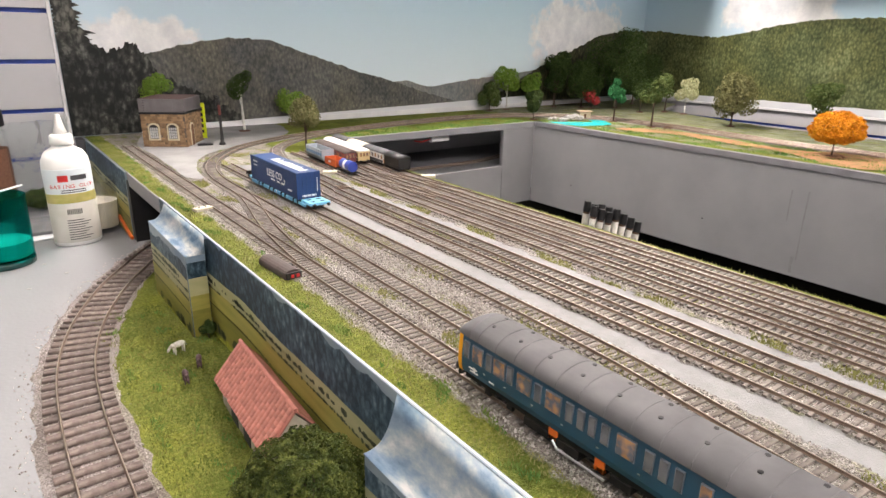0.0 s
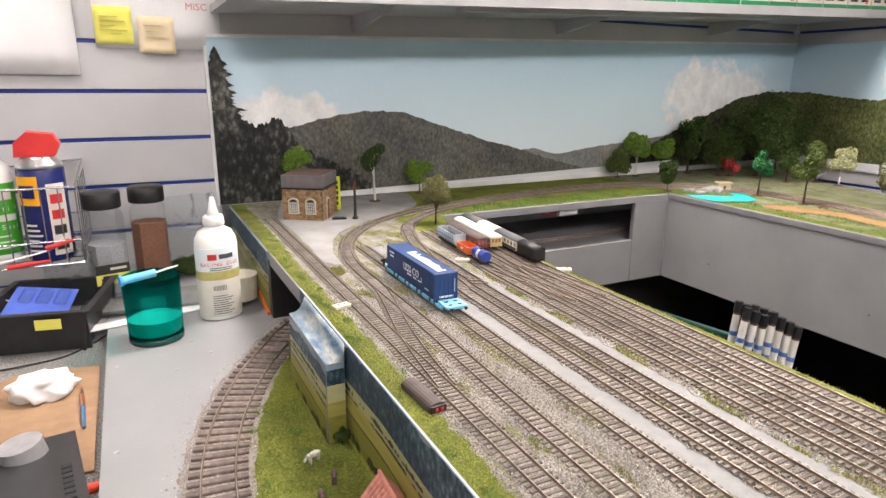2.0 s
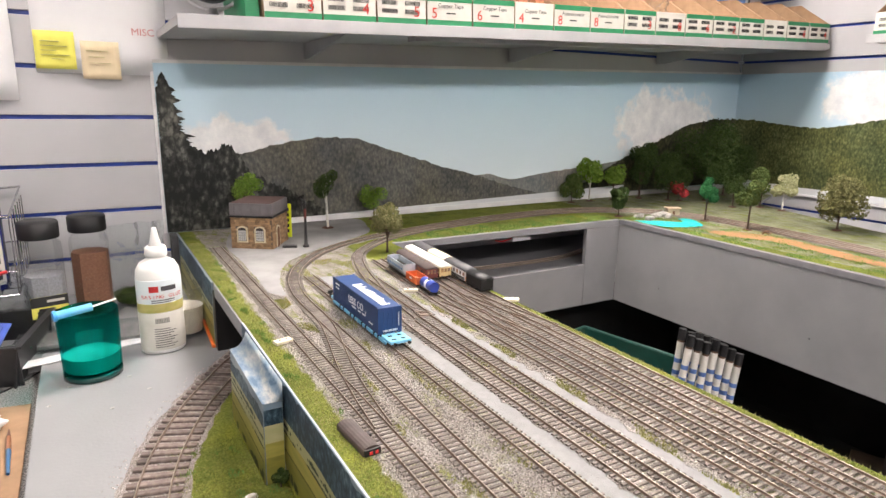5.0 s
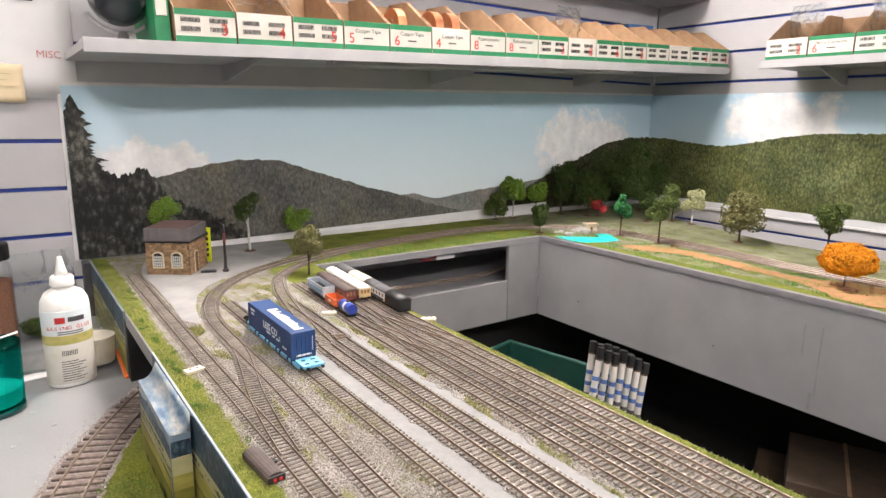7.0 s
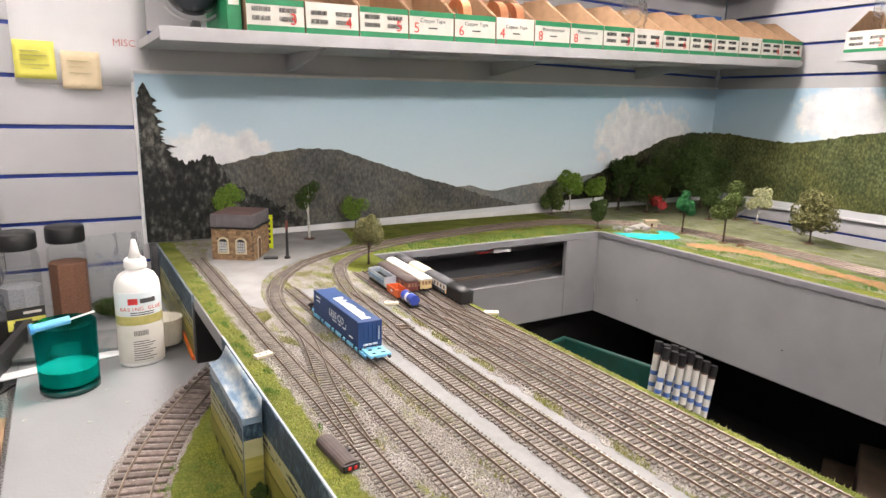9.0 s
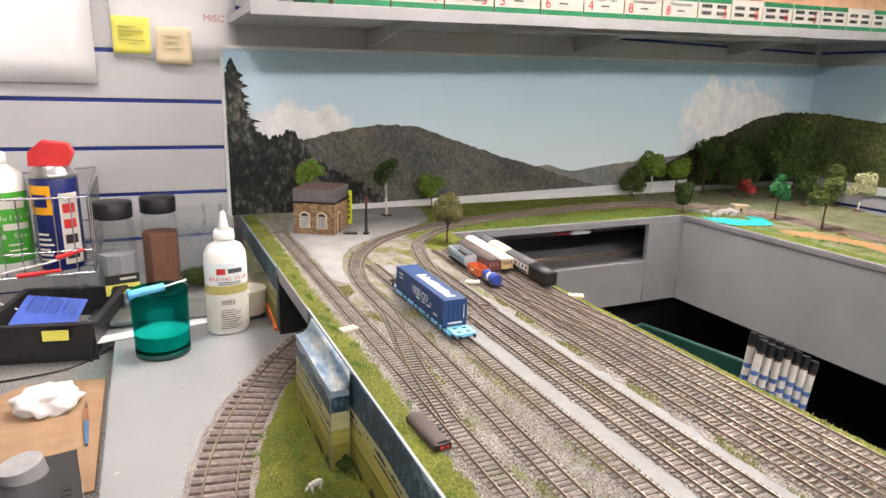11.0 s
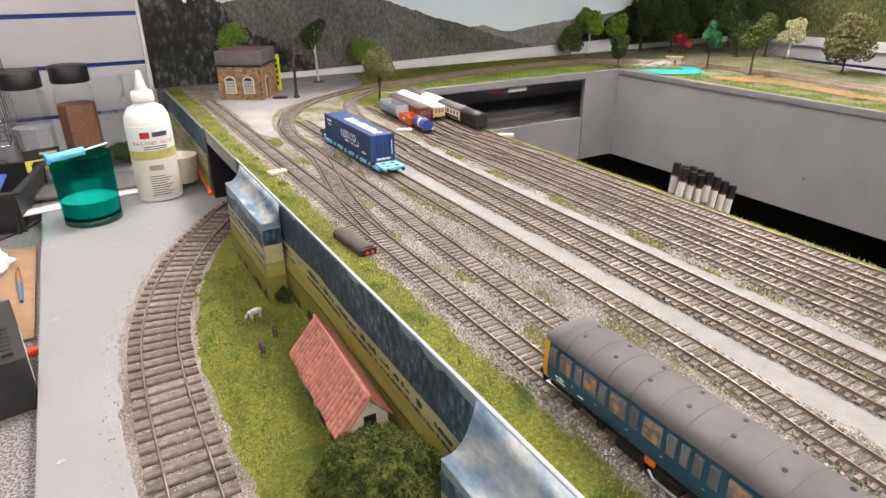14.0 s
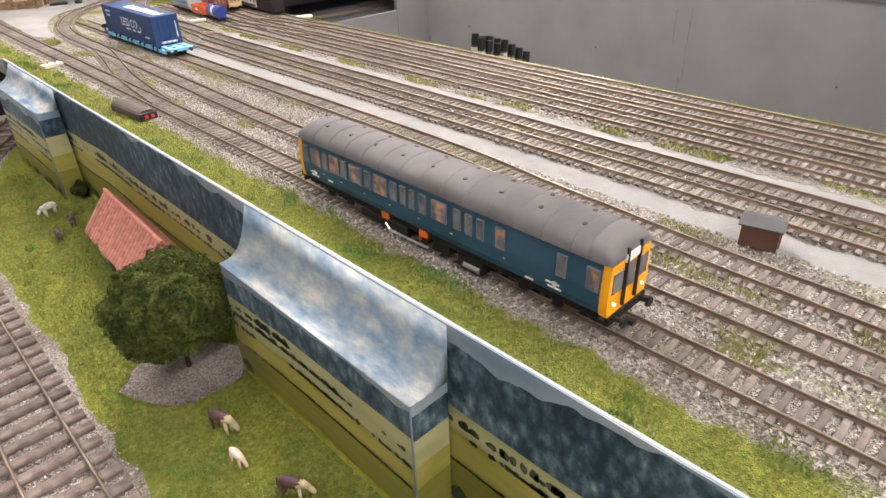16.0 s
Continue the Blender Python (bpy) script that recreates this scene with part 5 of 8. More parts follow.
# windows: (place along the car from the cab, width)
wins = [(0.0085, 0.006), (0.026, 0.005), (0.064, 0.0055), (0.078, 0.0042), (0.0865, 0.0042), (0.095, 0.0046), (0.109, 0.0112), (0.1225, 0.0046), (0.1315, 0.0042), (0.1395, 0.0042), (0.148, 0.0046), (0.1605, 0.0112), (0.173, 0.0046), (0.185, 0.0112), (0.1975, 0.0046), (0.2075, 0.0098), (0.2175, 0.0046), (0.229, 0.0092), (0.2405, 0.0048)]
for s in (-1, 1):
    for y, w in wins:
        xa, xb = s * (HW - 0.0010), s * (HW + 0.00035)
        wn = part("window", box((min(xa, xb), y - w / 2 - 0.0005, 0.0289), (max(xa, xb), y + w / 2 + 0.0005, 0.0412), 0.0003), M_WINFRAME, rc)
        xb2 = s * (HW + 0.0006)
        part("pane", box((min(xa, xb2), y - w / 2, 0.0294), (max(xa, xb2), y + w / 2, 0.0407), 0.0002), M_WIN if w > 0.005 else M_WIND, wn)
    for y in (0.061, 0.0995, 0.1265, 0.1525, 0.177, 0.2015, 0.2215):
        xa, xb = s * (HW - 0.0005), s * (HW + 0.0003)
        part("door_handle", box((min(xa, xb), y - 0.0008, 0.0245), (max(xa, xb), y + 0.0008, 0.0252)), M_STEEL, rc)
    for y in (0.029, 0.232):
        bm = bmesh.new()
        for dz, dy in ((0.0, 0.0), (0.0022, 0.0012)):
            add_box(bm, (s * HW - 0.0004, y - 0.004 + dy, 0.0208 + dz), (s * HW + 0.0004, y + 0.004 + dy, 0.0216 + dz))
        add_box(bm, (s * HW - 0.0004, y - 0.001, 0.0208), (s * HW + 0.0004, y + 0.0012, 0.0245))
        part("emblem", bm, M_WHITE, rc, "white emblem as plain bars")
    part("number_bar", box((s * HW - 0.0004, 0.2115, 0.0215), (s * HW + 0.0004, 0.2165, 0.0224)), M_WHITE, rc)
    part("number_bar", box((s * HW - 0.0004, 0.042, 0.0195), (s * HW + 0.0004, 0.047, 0.0202)), M_WHITE, rc)
part("underframe", box((-0.0155, 0.006, 0.0125), (0.0155, LEN - 0.006, 0.0174), 0.0004), M_UNDER, rc)
for y0, y1, d in ((0.078, 0.097, 0.0), (0.104, 0.118, 0.002), (0.140, 0.150, 0.001), (0.122, 0.128, 0.003), (0.150, 0.185, 0.002)):
    part("equipment_box", box((-0.0165, y0, 0.0048 + d), (0.0165, y1, 0.0124), 0.0006), M_UNDER, rc)
for s in (-1, 1):
    for y0 in (0.122, 0.157):
        part("fan_housing", box((s * 0.0145 - 0.002, y0, 0.0085), (s * 0.0155 + 0.002, y0 + 0.007, 0.0165), 0.0006), M_SEATORANGE, rc, "bright orange fan housing")
    part("exhaust_pipe", tube([(s * 0.0168, 0.121, 0.0062), (s * 0.0168, 0.156, 0.0055), (s * 0.0168, 0.160, 0.0095)], 0.0008, 8), M_STEEL, rc, "silver exhaust pipe")
    part("silencer", cyl((s * 0.0155, 0.080, 0.0072), (s * 0.0155, 0.092, 0.0072), 0.0022, seg=10), M_STEEL, rc, "silver cylinder")
for y in (0.040, LEN - 0.040):
    bg = bogie(rc, y, lift=0.003)
    for k in (-0.0155, 0.0155):
        for s in (-1, 1):
            part("wheel", cyl((s * 0.0080, y + k, 0.0108), (s * 0.0102, y + k, 0.0108), 0.0066, seg=20), M_RAILSIDE, bg)

# ---- container wagon ----
M_CYAN = mat("light_blue_paint", (0.20, 0.52, 0.74), (0.15, 0.44, 0.66), rough=0.5, scale=60)
M_NAVY = mat("container_blue", (0.016, 0.050, 0.16), (0.012, 0.042, 0.135), rough=0.45, scale=40)
wg = empty("flat_wagon", (0.143, -0.091, 0.0))
tagged(wg, "light blue model flat wagon standing on its track", "wagon")
WL = 0.232
bm = bmesh.new()
add_box(bm, (-0.0155, 0.0, 0.0110), (0.0155, 0.030, 0.0150), 0.0005)
add_box(bm, (-0.0155, WL - 0.026, 0.0110), (0.0155, WL, 0.0150), 0.0005)
add_box(bm, (-0.0150, 0.0295, 0.0085), (0.0150, WL - 0.0255, 0.0130), 0.0005)
part("deck", bm, M_CYAN, wg)
for s in (-1, 1):
    part("side_beam", box((s * 0.0160 - 0.0012, 0.014, 0.0070), (s * 0.0160 + 0.0012, WL - 0.012, 0.0112), 0.0004), M_CYAN, wg)
    for k in range(13):
        y = 0.022 + k * 0.0148
        part("peg", box((s * 0.0168 - 0.0012, y, 0.0075), (s * 0.0168 + 0.0012, y + 0.0022, 0.0128)), M_UNDER if k % 3 else M_CYAN, wg)
    part("white_plate", box((s * 0.0174 - 0.0004, 0.112, 0.0078), (s * 0.0174 + 0.0004, 0.116, 0.0116)), M_WHITE, wg)
for cx, cy in ((-0.007, 0.008), (0.007, 0.008), (-0.007, 0.021), (0.007, 0.021)):
    part("pocket", box((cx - 0.003, cy - 0.002, 0.01495), (cx + 0.003, cy + 0.002, 0.0154), 0.0002), M_UNDER, wg)
part("handbrake_wheel", cyl((-0.008, WL + 0.001, 0.014), (-0.008, WL + 0.003, 0.014), 0.005, seg=14), M_BLACK, wg)
part("end_post", box((-0.012, WL - 0.002, 0.0152), (-0.006, WL + 0.001, 0.026), 0.0004), M_BLACK, wg, "black end ladder")
for y in (0.026, WL - 0.026):
    bg = bogie(wg, y, 0.028, 0.0052)
    for k in (-0.0105, 0.0105):
        for s in (-1, 1):
            part("wheel", cyl((s * 0.0080, y + k, 0.0096), (s * 0.0102, y + k, 0.0096), 0.0054, seg=18), M_RAILSIDE, bg)
for s, ye in ((-1, 0.0), (1, WL)):
    for cx in (-0.0105, 0.0105):
        bm = cyl((cx, ye, 0.0122), (cx, ye + s * 0.004, 0.0122), 0.0011, seg=8)
        add_cyl(bm, (cx, ye + s * 0.0038, 0.0122), (cx, ye + s * 0.0048, 0.0122), 0.0024, seg=12)
        part("buffer", bm, M_BLACK, wg)
ct = empty("container", (0.143, -0.0555, 0.0132))
tagged(ct, "dark blue freight container resting on the flat wagon", "container")
CL, CW, CH = 0.178, 0.0172, 0.0385
part("body", box((-CW, 0, 0), (CW, CL, CH), 0.0008), M_NAVY, ct)
for k in range(46):
    y = 0.004 + k * (CL - 0.008) / 46
    for s in (-1, 1):
        part("rib", box((s * CW - 0.0003, y, 0.002), (s * CW + 0.0003, y + 0.0018, CH - 0.002)), M_NAVY, ct)
for sx in (-1, 1):
    for y in (0.0, CL - 0.003):
        part("corner_post", box((sx * CW - 0.0012, y - 0.0004, 0.0), (sx * CW + 0.0006, y + 0.0034, CH + 0.0003), 0.0002), M_NAVY, ct)
for cx in (-0.006, -0.002, 0.002, 0.006):
    part("lock_rod", cyl((cx * 1.6, -0.0009, 0.002), (cx * 1.6, -0.0009, CH - 0.002), 0.0004, seg=6), M_NAVY, ct)
M_LETTER = mat("white_lettering", (0.75, 0.77, 0.8), (0.65, 0.68, 0.72), rough=0.5)
text_part("lettering", "LESS CO", 0.0155, Matrix.Translation((-CW - 0.0005, 0.083, 0.022)) @ Euler((radians(90), 0, radians(-90))).to_matrix().to_4x4(), M_LETTER, ct)
text_part("lettering", "2", 0.009, Matrix.Translation((-CW - 0.0005, 0.0455, 0.017)) @ Euler((radians(90), 0, radians(-90))).to_matrix().to_4x4(), M_LETTER, ct)
for y0, y1, z in ((0.048, 0.058, 0.0125), (0.064, 0.074, 0.0125), (0.082, 0.098, 0.0125), (0.02, 0.034, 0.008), (0.15, 0.168, 0.030), (0.152, 0.166, 0.024)):
    part("writing_bar", box((-CW - 0.0007, y0, z), (-CW - 0.0002, y1, z + 0.0022)), M_LETTER, ct)
part("writing_bar", box((-0.011, -0.0011, 0.0035), (0.011, -0.0006, 0.0062)), M_LETTER, ct)
part("writing_bar", box((0.0125, -0.0011, 0.010), (0.0135, -0.0006, 0.030)), M_LETTER, ct)
r2 = random.Random(12)
yy = 0.012
while yy < 0.118:
    w = r2.uniform(0.006, 0.010)
    part("roof_mark", box((-0.0075, yy, CH + 0.0001), (0.0065 + r2.uniform(-0.004, 0.002), yy + w * 0.7, CH + 0.0005), 0.0002), M_LETTER, ct, "white marking as a plain shape")
    yy += w

# ---- other wagons and coaches ----
def coach(x, y0, length, roof, body, band, label, cat="coach", end=None, windows=True, rz=-4.0):
    c = empty(cat.replace(" ", "_"), (x, y0, 0.001), rz)
    c.scale = (0.74, 0.84, 0.74)
    tagged(c, label, cat, "yard vehicles")
    hw = 0.0165
    part("body", box((-hw, 0, 0.0125), (hw, length, 0.036), 0.0008), body, c)
    part("band", box((-hw - 0.0004, 0.002, 0.0135), (hw + 0.0004, length - 0.002, 0.0205), 0.0003), band, c)
    a = [(-hw - 0.0005, 0.0362)] + [(-(hw + 0.0005) * math.cos(math.pi * k / 10), 0.0364 + 0.0085 * math.sin(math.pi * k / 10)) for k in range(11)] + [(hw + 0.0005, 0.0362)]
    part("roof", prism(a, "y", -0.0005, length + 0.0005), roof, c, smooth=True)
    if windows:
        n = max(3, int(length / 0.014))
        for s in (-1, 1):
            for k in range(n):
                y = length * (k + 0.5) / n
                part("window", box((s * hw - 0.0004, y - 0.0038, 0.0235), (s * hw + 0.0006, y + 0.0038, 0.0325), 0.0002), M_WIN, c)
        for cx in (-0.009, 0.0, 0.009):
            part("window", box((cx - 0.003, -0.0006, 0.024), (cx + 0.003, 0.0004, 0.0335), 0.0002), M_WIN, c)
    if end:
        part("end_panel", box((-hw + 0.001, -0.0009, 0.013), (hw - 0.001, -0.0002, 0.0235)), end, c)
    part("underframe", box((-0.013, 0.004, 0.0090), (0.013, length - 0.004, 0.0124)), M_UNDER, c)
    for y in ((0.022, length - 0.022) if length > 0.11 else (0.016, length - 0.016)):
        bg = bogie(c, y, 0.026, 0.0055)
        for k in ((-0.0095, 0.0095) if length > 0.11 else (0.0,)):
            for s in (-1, 1):
                part("wheel", cyl((s * 0.0080, y + k, 0.0098), (s * 0.0102, y + k, 0.0098), 0.0056, seg=16), M_RAILSIDE, bg)
    for cx in (-0.010, 0.010):
        part("buffer", cyl((cx, 0.0, 0.0128), (cx, -0.0055, 0.0128), 0.0020, seg=10), M_BLACK, c)
    return c


M_MAROON = mat("maroon_paint", (0.16, 0.035, 0.03), (0.12, 0.026, 0.024), rough=0.5, scale=40)
M_BROWNROOF = mat("brown_roof", (0.085, 0.06, 0.055), (0.06, 0.045, 0.04), rough=0.7, scale=40)
M_CREAM = mat("cream_paint", (0.62, 0.48, 0.24), (0.56, 0.42, 0.2), rough=0.5, scale=40)
M_CHOC = mat("chocolate_paint", (0.11, 0.05, 0.03), (0.09, 0.04, 0.025), rough=0.5, scale=40)
M_WROOF = mat("white_roof", (0.74, 0.73, 0.70), (0.66, 0.65, 0.62), rough=0.6, scale=30)
M_CROOF = mat("cream_roof", (0.70, 0.62, 0.45), (0.6, 0.54, 0.4), rough=0.6, scale=30)
M_DGREY = mat("dark_grey_paint", (0.075, 0.075, 0.08), (0.05, 0.05, 0.055), rough=0.6, scale=40)
M_REDP = mat("red_paint", (0.6, 0.03, 0.03), (0.5, 0.025, 0.025), rough=0.5)
coach(0.3320, 0.168, 0.175, M_BROWNROOF, M_MAROON, M_MAROON, "maroon model coach with a brown roof")
coach(0.3625, 0.170, 0.205, M_WROOF, M_CREAM, M_CHOC, "chocolate and cream model coach with a white roof")
coach(0.3900, 0.125, 0.105, M_DGREY, M_WHITE, M_DGREY, "short dark and white model coach with red end", end=M_YEL)
coach(0.3960, 0.218, 0.085, M_CROOF, M_WHITE, M_REDP, "white model coach with a cream roof and red band")
coach(0.4010, 0.294, 0.085, M_DGREY, M_DGREY, M_DGREY, "dark grey model coach at the siding end")
coach(0.3850, 0.063, 0.068, M_BLACK, M_BLACK, M_BLACK, "plain black model van with a domed roof", "van", windows=False)
# tank wagon
tk = empty("tank_wagon", (0.2955, 0.090, 0.0), -4)
tk.scale = (0.74, 0.8, 0.74)
tagged(tk, "small blue and white model tank wagon", "tank wagon", "yard vehicles")
M_TANKB = mat("tank_blue", (0.03, 0.06, 0.33), (0.025, 0.05, 0.27), rough=0.35)
part("tank", cyl((0, 0.003, 0.0245), (0, 0.055, 0.0245), 0.0125, seg=24), M_TANKB, tk, smooth=False)
part("band", cyl((0, 0.024, 0.0245), (0, 0.034, 0.0245), 0.0128, seg=24), M_WHITE, tk, "white label band")
part("filler_cap", cyl((0, 0.029, 0.036), (0, 0.029, 0.0395), 0.004, seg=12), M_BLACK, tk)
part("chassis", box((-0.0125, 0.0, 0.0095), (0.0125, 0.058, 0.0130), 0.0004), M_UNDER, tk)
for y in (0.013, 0.045):
    wheelset(tk, y, 0.0062)
for cx in (-0.010, 0.010):
    part("buffer", cyl((cx, 0.0, 0.0118), (cx, -0.005, 0.0118), 0.002, seg=10), M_BLACK, tk)
# open wagon
ow = empty("open_wagon", (0.3000, 0.145, 0.0), -4)
ow.scale = (0.74, 0.8, 0.74)
tagged(ow, "orange model mineral wagon, empty and open", "open wagon", "yard vehicles")
M_ORW = mat("wagon_orange", (0.60, 0.13, 0.03), (0.48, 0.10, 0.025), rough=0.6, scale=50)
for lo, hi in (((-0.0155, 0, 0.0125), (0.0155, 0.062, 0.0145)), ((-0.0155, 0, 0.0146), (-0.0140, 0.062, 0.030)), ((0.0140, 0, 0.0146), (0.0155, 0.062, 0.030)), ((-0.0139, 0, 0.0146), (0.0139, 0.0015, 0.030)), ((-0.0139, 0.0605, 0.0146), (0.0139, 0.062, 0.030))):
    part("side_board", box(lo, hi, 0.0002), M_ORW, ow)
for k in range(5):
    part("rib", box((-0.0163, 0.006 + k * 0.012, 0.0146), (-0.0154, 0.0075 + k * 0.012, 0.030)), M_ORW, ow)
part("writing_bar", box((-0.0166, 0.026, 0.020), (-0.0161, 0.038, 0.0245)), M_LETTER, ow)
part("chassis", box((-0.0125, 0.0, 0.0095), (0.0125, 0.062, 0.0124)), M_UNDER, ow)
for y in (0.014, 0.048):
    wheelset(ow, y, 0.0062)
# hopper
hp = empty("hopper_wagon", (0.3045, 0.203, 0.0), -4)
hp.scale = (0.74, 0.84, 0.74)
tagged(hp, "pale blue and grey model hopper wagon with open top", "hopper wagon", "yard vehicles")
M_HOP = mat("hopper_grey", (0.42, 0.47, 0.52), (0.33, 0.38, 0.43), rough=0.6, scale=40)
M_HOPB = mat("hopper_blue", (0.10, 0.22, 0.40), (0.08, 0.18, 0.34), rough=0.5)
hl = 0.108
for s in (-1, 1):
    o = [(s * 0.0085, 0.0125), (s * 0.0165, 0.024), (s * 0.0165, 0.042), (s * 0.0150, 0.042), (s * 0.0150, 0.025), (s * 0.0072, 0.0138)]
    part("side", prism(o, "y", 0.004, hl - 0.004), M_HOP, hp)
    part("stripe", box((s * 0.0166 - 0.0004, 0.006, 0.026), (s * 0.0166 + 0.0006, hl - 0.006, 0.033)), M_HOPB, hp)
    for k in range(9):
        y = 0.006 + k * 0.0115
        part("rib", box((s * 0.0168 - 0.0008, y, 0.024), (s * 0.0168 + 0.0008, y + 0.0012, 0.042)), M_HOP, hp)
for y0 in (0.0045, hl - 0.0065):
    part("end", box((-0.0148, y0, 0.016), (0.0148, y0 + 0.002, 0.0425)), M_HOP, hp)
part("load_floor", box((-0.0148, 0.0068, 0.027), (0.0148, hl - 0.0068, 0.0285)), M_UNDER, hp)
part("chassis", box((-0.0125, 0.0, 0.0095), (0.0125, hl, 0.0124)), M_UNDER, hp)
for y in (0.018, hl - 0.018):
    wheelset(hp, y, 0.0062)

# ---- stone building with a water tank ----
M_STN = mat("brown_stone", (0.30, 0.19, 0.10), (0.16, 0.10, 0.055), rough=0.9, scale=60, bump=0.0005, var=0.35)
M_MORTAR = mat("dark_mortar", (0.13, 0.10, 0.075), (0.09, 0.07, 0.055), rough=0.95, scale=90)
M_TANK = mat("tank_grey", (0.13, 0.12, 0.125), (0.10, 0.092, 0.095), rough=0.6, scale=50)
M_SURR = mat("pale_surround", (0.55, 0.48, 0.34), (0.45, 0.39, 0.27), rough=0.85, scale=70)
M_PANE = mat("pale_pane", (0.55, 0.57, 0.58), (0.4, 0.42, 0.44), rough=0.2, scale=60)
hs = empty("stone_building", (0.063, 0.608, 0.0018), -34)
tagged(hs, "brown stone water tower building with arched windows", "building")
BX, BY, BH = 0.094, 0.105, 0.070
part("core", box((0.0006, 0.0006, 0), (BX - 0.0006, BY - 0.0006, BH)), M_MORTAR, hs)
rs = random.Random(5)
stone_meshes = []
for w in (0.006, 0.0085, 0.011):
    bm = box((0, -0.0009, 0), (w - 0.0005, 0.0004, 0.0046), 0.0004)
    me = bpy.data.meshes.new("stone")
    bm.to_mesh(me)
    bm.free()
    me.materials.append(M_STN)
    stone_meshes.append((w, me))
def arch_hole(u, z, holes):
    return any(abs(u - c) < w and z0 - 0.002 < z < z1 for c, w, z0, z1 in holes)
front_holes = [(0.026, 0.0125, 0.016, 0.052), (0.066, 0.0125, 0.016, 0.052)]
side_holes = [(0.034, 0.0105, -0.01, 0.050)]
for m0, length, holes in ((Matrix.Identity(4), BX, front_holes), (Matrix.Translation((BX, 0, 0)) @ Matrix.Rotation(math.pi / 2, 4, "Z"), BY, side_holes)):
    for r in range(14):
        z = 0.0002 + r * 0.005
        u = 0.0
        while u < length - 0.004:
            w, me = rs.choice(stone_meshes)
            if u + w > length + 0.0006:
                w, me = stone_meshes[0]
            if not arch_hole(u + w / 2, z + 0.0025, holes) and u + w <= length + 0.002:
                ob = new("stone", me)
                ob.parent = hs
                ob.matrix_basis = m0 @ Matrix.Translation((u, -0.0002 * rs.random(), z))
            u += w
def arch_outline(w, z0, z1, n=10):
    r = w
    return [(-w, z0), (w, z0), (w, z1 - r)] + [(r * math.cos(math.pi * k / n), z1 - r + r * math.sin(math.pi * k / n) * 0.7) for k in range(1, n)] + [(-w, z1 - r)]
for c in (0.026, 0.066):
    wn = part("window", prism([(c + u, v) for u, v in arch_outline(0.0125, 0.014, 0.055)], "y", -0.0022, 0.001), M_SURR, hs, "arched window with pale stone surround")
    part("pane", prism([(c + u, v) for u, v in arch_outline(0.0090, 0.0175, 0.0505)], "y", -0.0026, 0.0), M_BLACK, wn)
    bm = bmesh.new()
    for k in range(4):
        x = c - 0.0066 + k * 0.0044
        add_box(bm, (x - 0.0016, -0.0030, 0.0185), (x + 0.0016, -0.0024, 0.0235))
        add_box(bm, (x - 0.0016, -0.0030, 0.0245), (x + 0.0016, -0.0024, 0.0295))
        add_box(bm, (x - 0.0016, -0.0030, 0.0305), (x + 0.0016, -0.0024, 0.0355))
        add_box(bm, (x - 0.0016, -0.0030, 0.0365), (x + 0.0016, -0.0024, 0.0415))
    part("glazing", bm, M_PANE, wn)
dr_ = part("door", prism([(0.034 + u, v) for u, v in arch_outline(0.0105, 0.0, 0.052)], "x", BX - 0.001, BX + 0.0022), M_SURR, hs, "arched doorway with pale surround")
part("leaf", prism([(0.034 + u, v) for u, v in arch_outline(0.0075, 0.0, 0.048)], "x", BX, BX + 0.0026), M_TIMBER, dr_, "dark brown door")
part("cornice", box((-0.0030, -0.0030, BH + 0.0002), (BX + 0.003, BY + 0.003, BH + 0.004), 0.0006), M_BLACK, hs)
tank = part("tank", box((-0.0012, -0.0012, BH + 0.0042), (BX + 0.0012, BY + 0.0012, BH + 0.032), 0.0008), M_TANK, hs, "riveted dark grey iron tank")
for k in range(5):
    part("panel_seam", box((k * BX / 4 - 0.0006, -0.0018, BH + 0.005), (k * BX / 4 + 0.0006, -0.0010, BH + 0.0315)), M_TANK, tank)
part("tank_top", box((0.002, 0.002, BH + 0.0322), (BX - 0.002, BY - 0.002, BH + 0.0332)), mat("rusty_top", (0.10, 0.055, 0.05), rough=0.8), hs)
for k in range(5):
    part("ladder_rung", box((0.0085, -0.0024, BH + 0.008 + k * 0.005), (0.0120, -0.0016, BH + 0.009 + k * 0.005)), M_BLACK, tank)

sgn = empty("yellow_sign", (0.207, 0.668, 0.0018), -40)
tagged(sgn, "bright yellow upright banner leaning behind the building", "sign")
part("board", box((-0.010, -0.0015, 0.0), (0.010, 0.0015, 0.082), 0.0004), mat("acid_yellow", (0.72, 0.80, 0.02), (0.66, 0.74, 0.02), rough=0.5), sgn)
for k in range(5):
    part("writing_bar", box((-0.004, -0.0020, 0.012 + k * 0.013), (0.005, -0.0014, 0.020 + k * 0.013)), M_BLACK, sgn)

wc = empty("water_crane", (0.214, 0.548, 0.0018))
tagged(wc, "black model water crane with a red band", "water crane")
part("column", lathe([(0.007, 0.0), (0.007, 0.004), (0.0042, 0.006), (0.0032, 0.02), (0.0026, 0.085), (0.0034, 0.09), (0.002, 0.105)], 14), M_BLACK, wc, smooth=True)
part("band", cyl((0, 0, 0.066), (0, 0, 0.088), 0.0031, seg=12), M_MAROON, wc, "dark red band")
part("arm", tube([(0, 0, 0.095), (0.004, 0.012, 0.104), (0.004, 0.040, 0.104)], 0.0018, 8), M_BLACK, wc)
part("bag", cyl((0.004, 0.038, 0.104), (0.004, 0.038, 0.075), 0.0022, 0.0026, 8), M_BLACK, wc)
dg = empty("drain_grate", (0.180, 0.560, 0.0018), -20)
tagged(dg, "flat black drain tray on the yard", "drain")
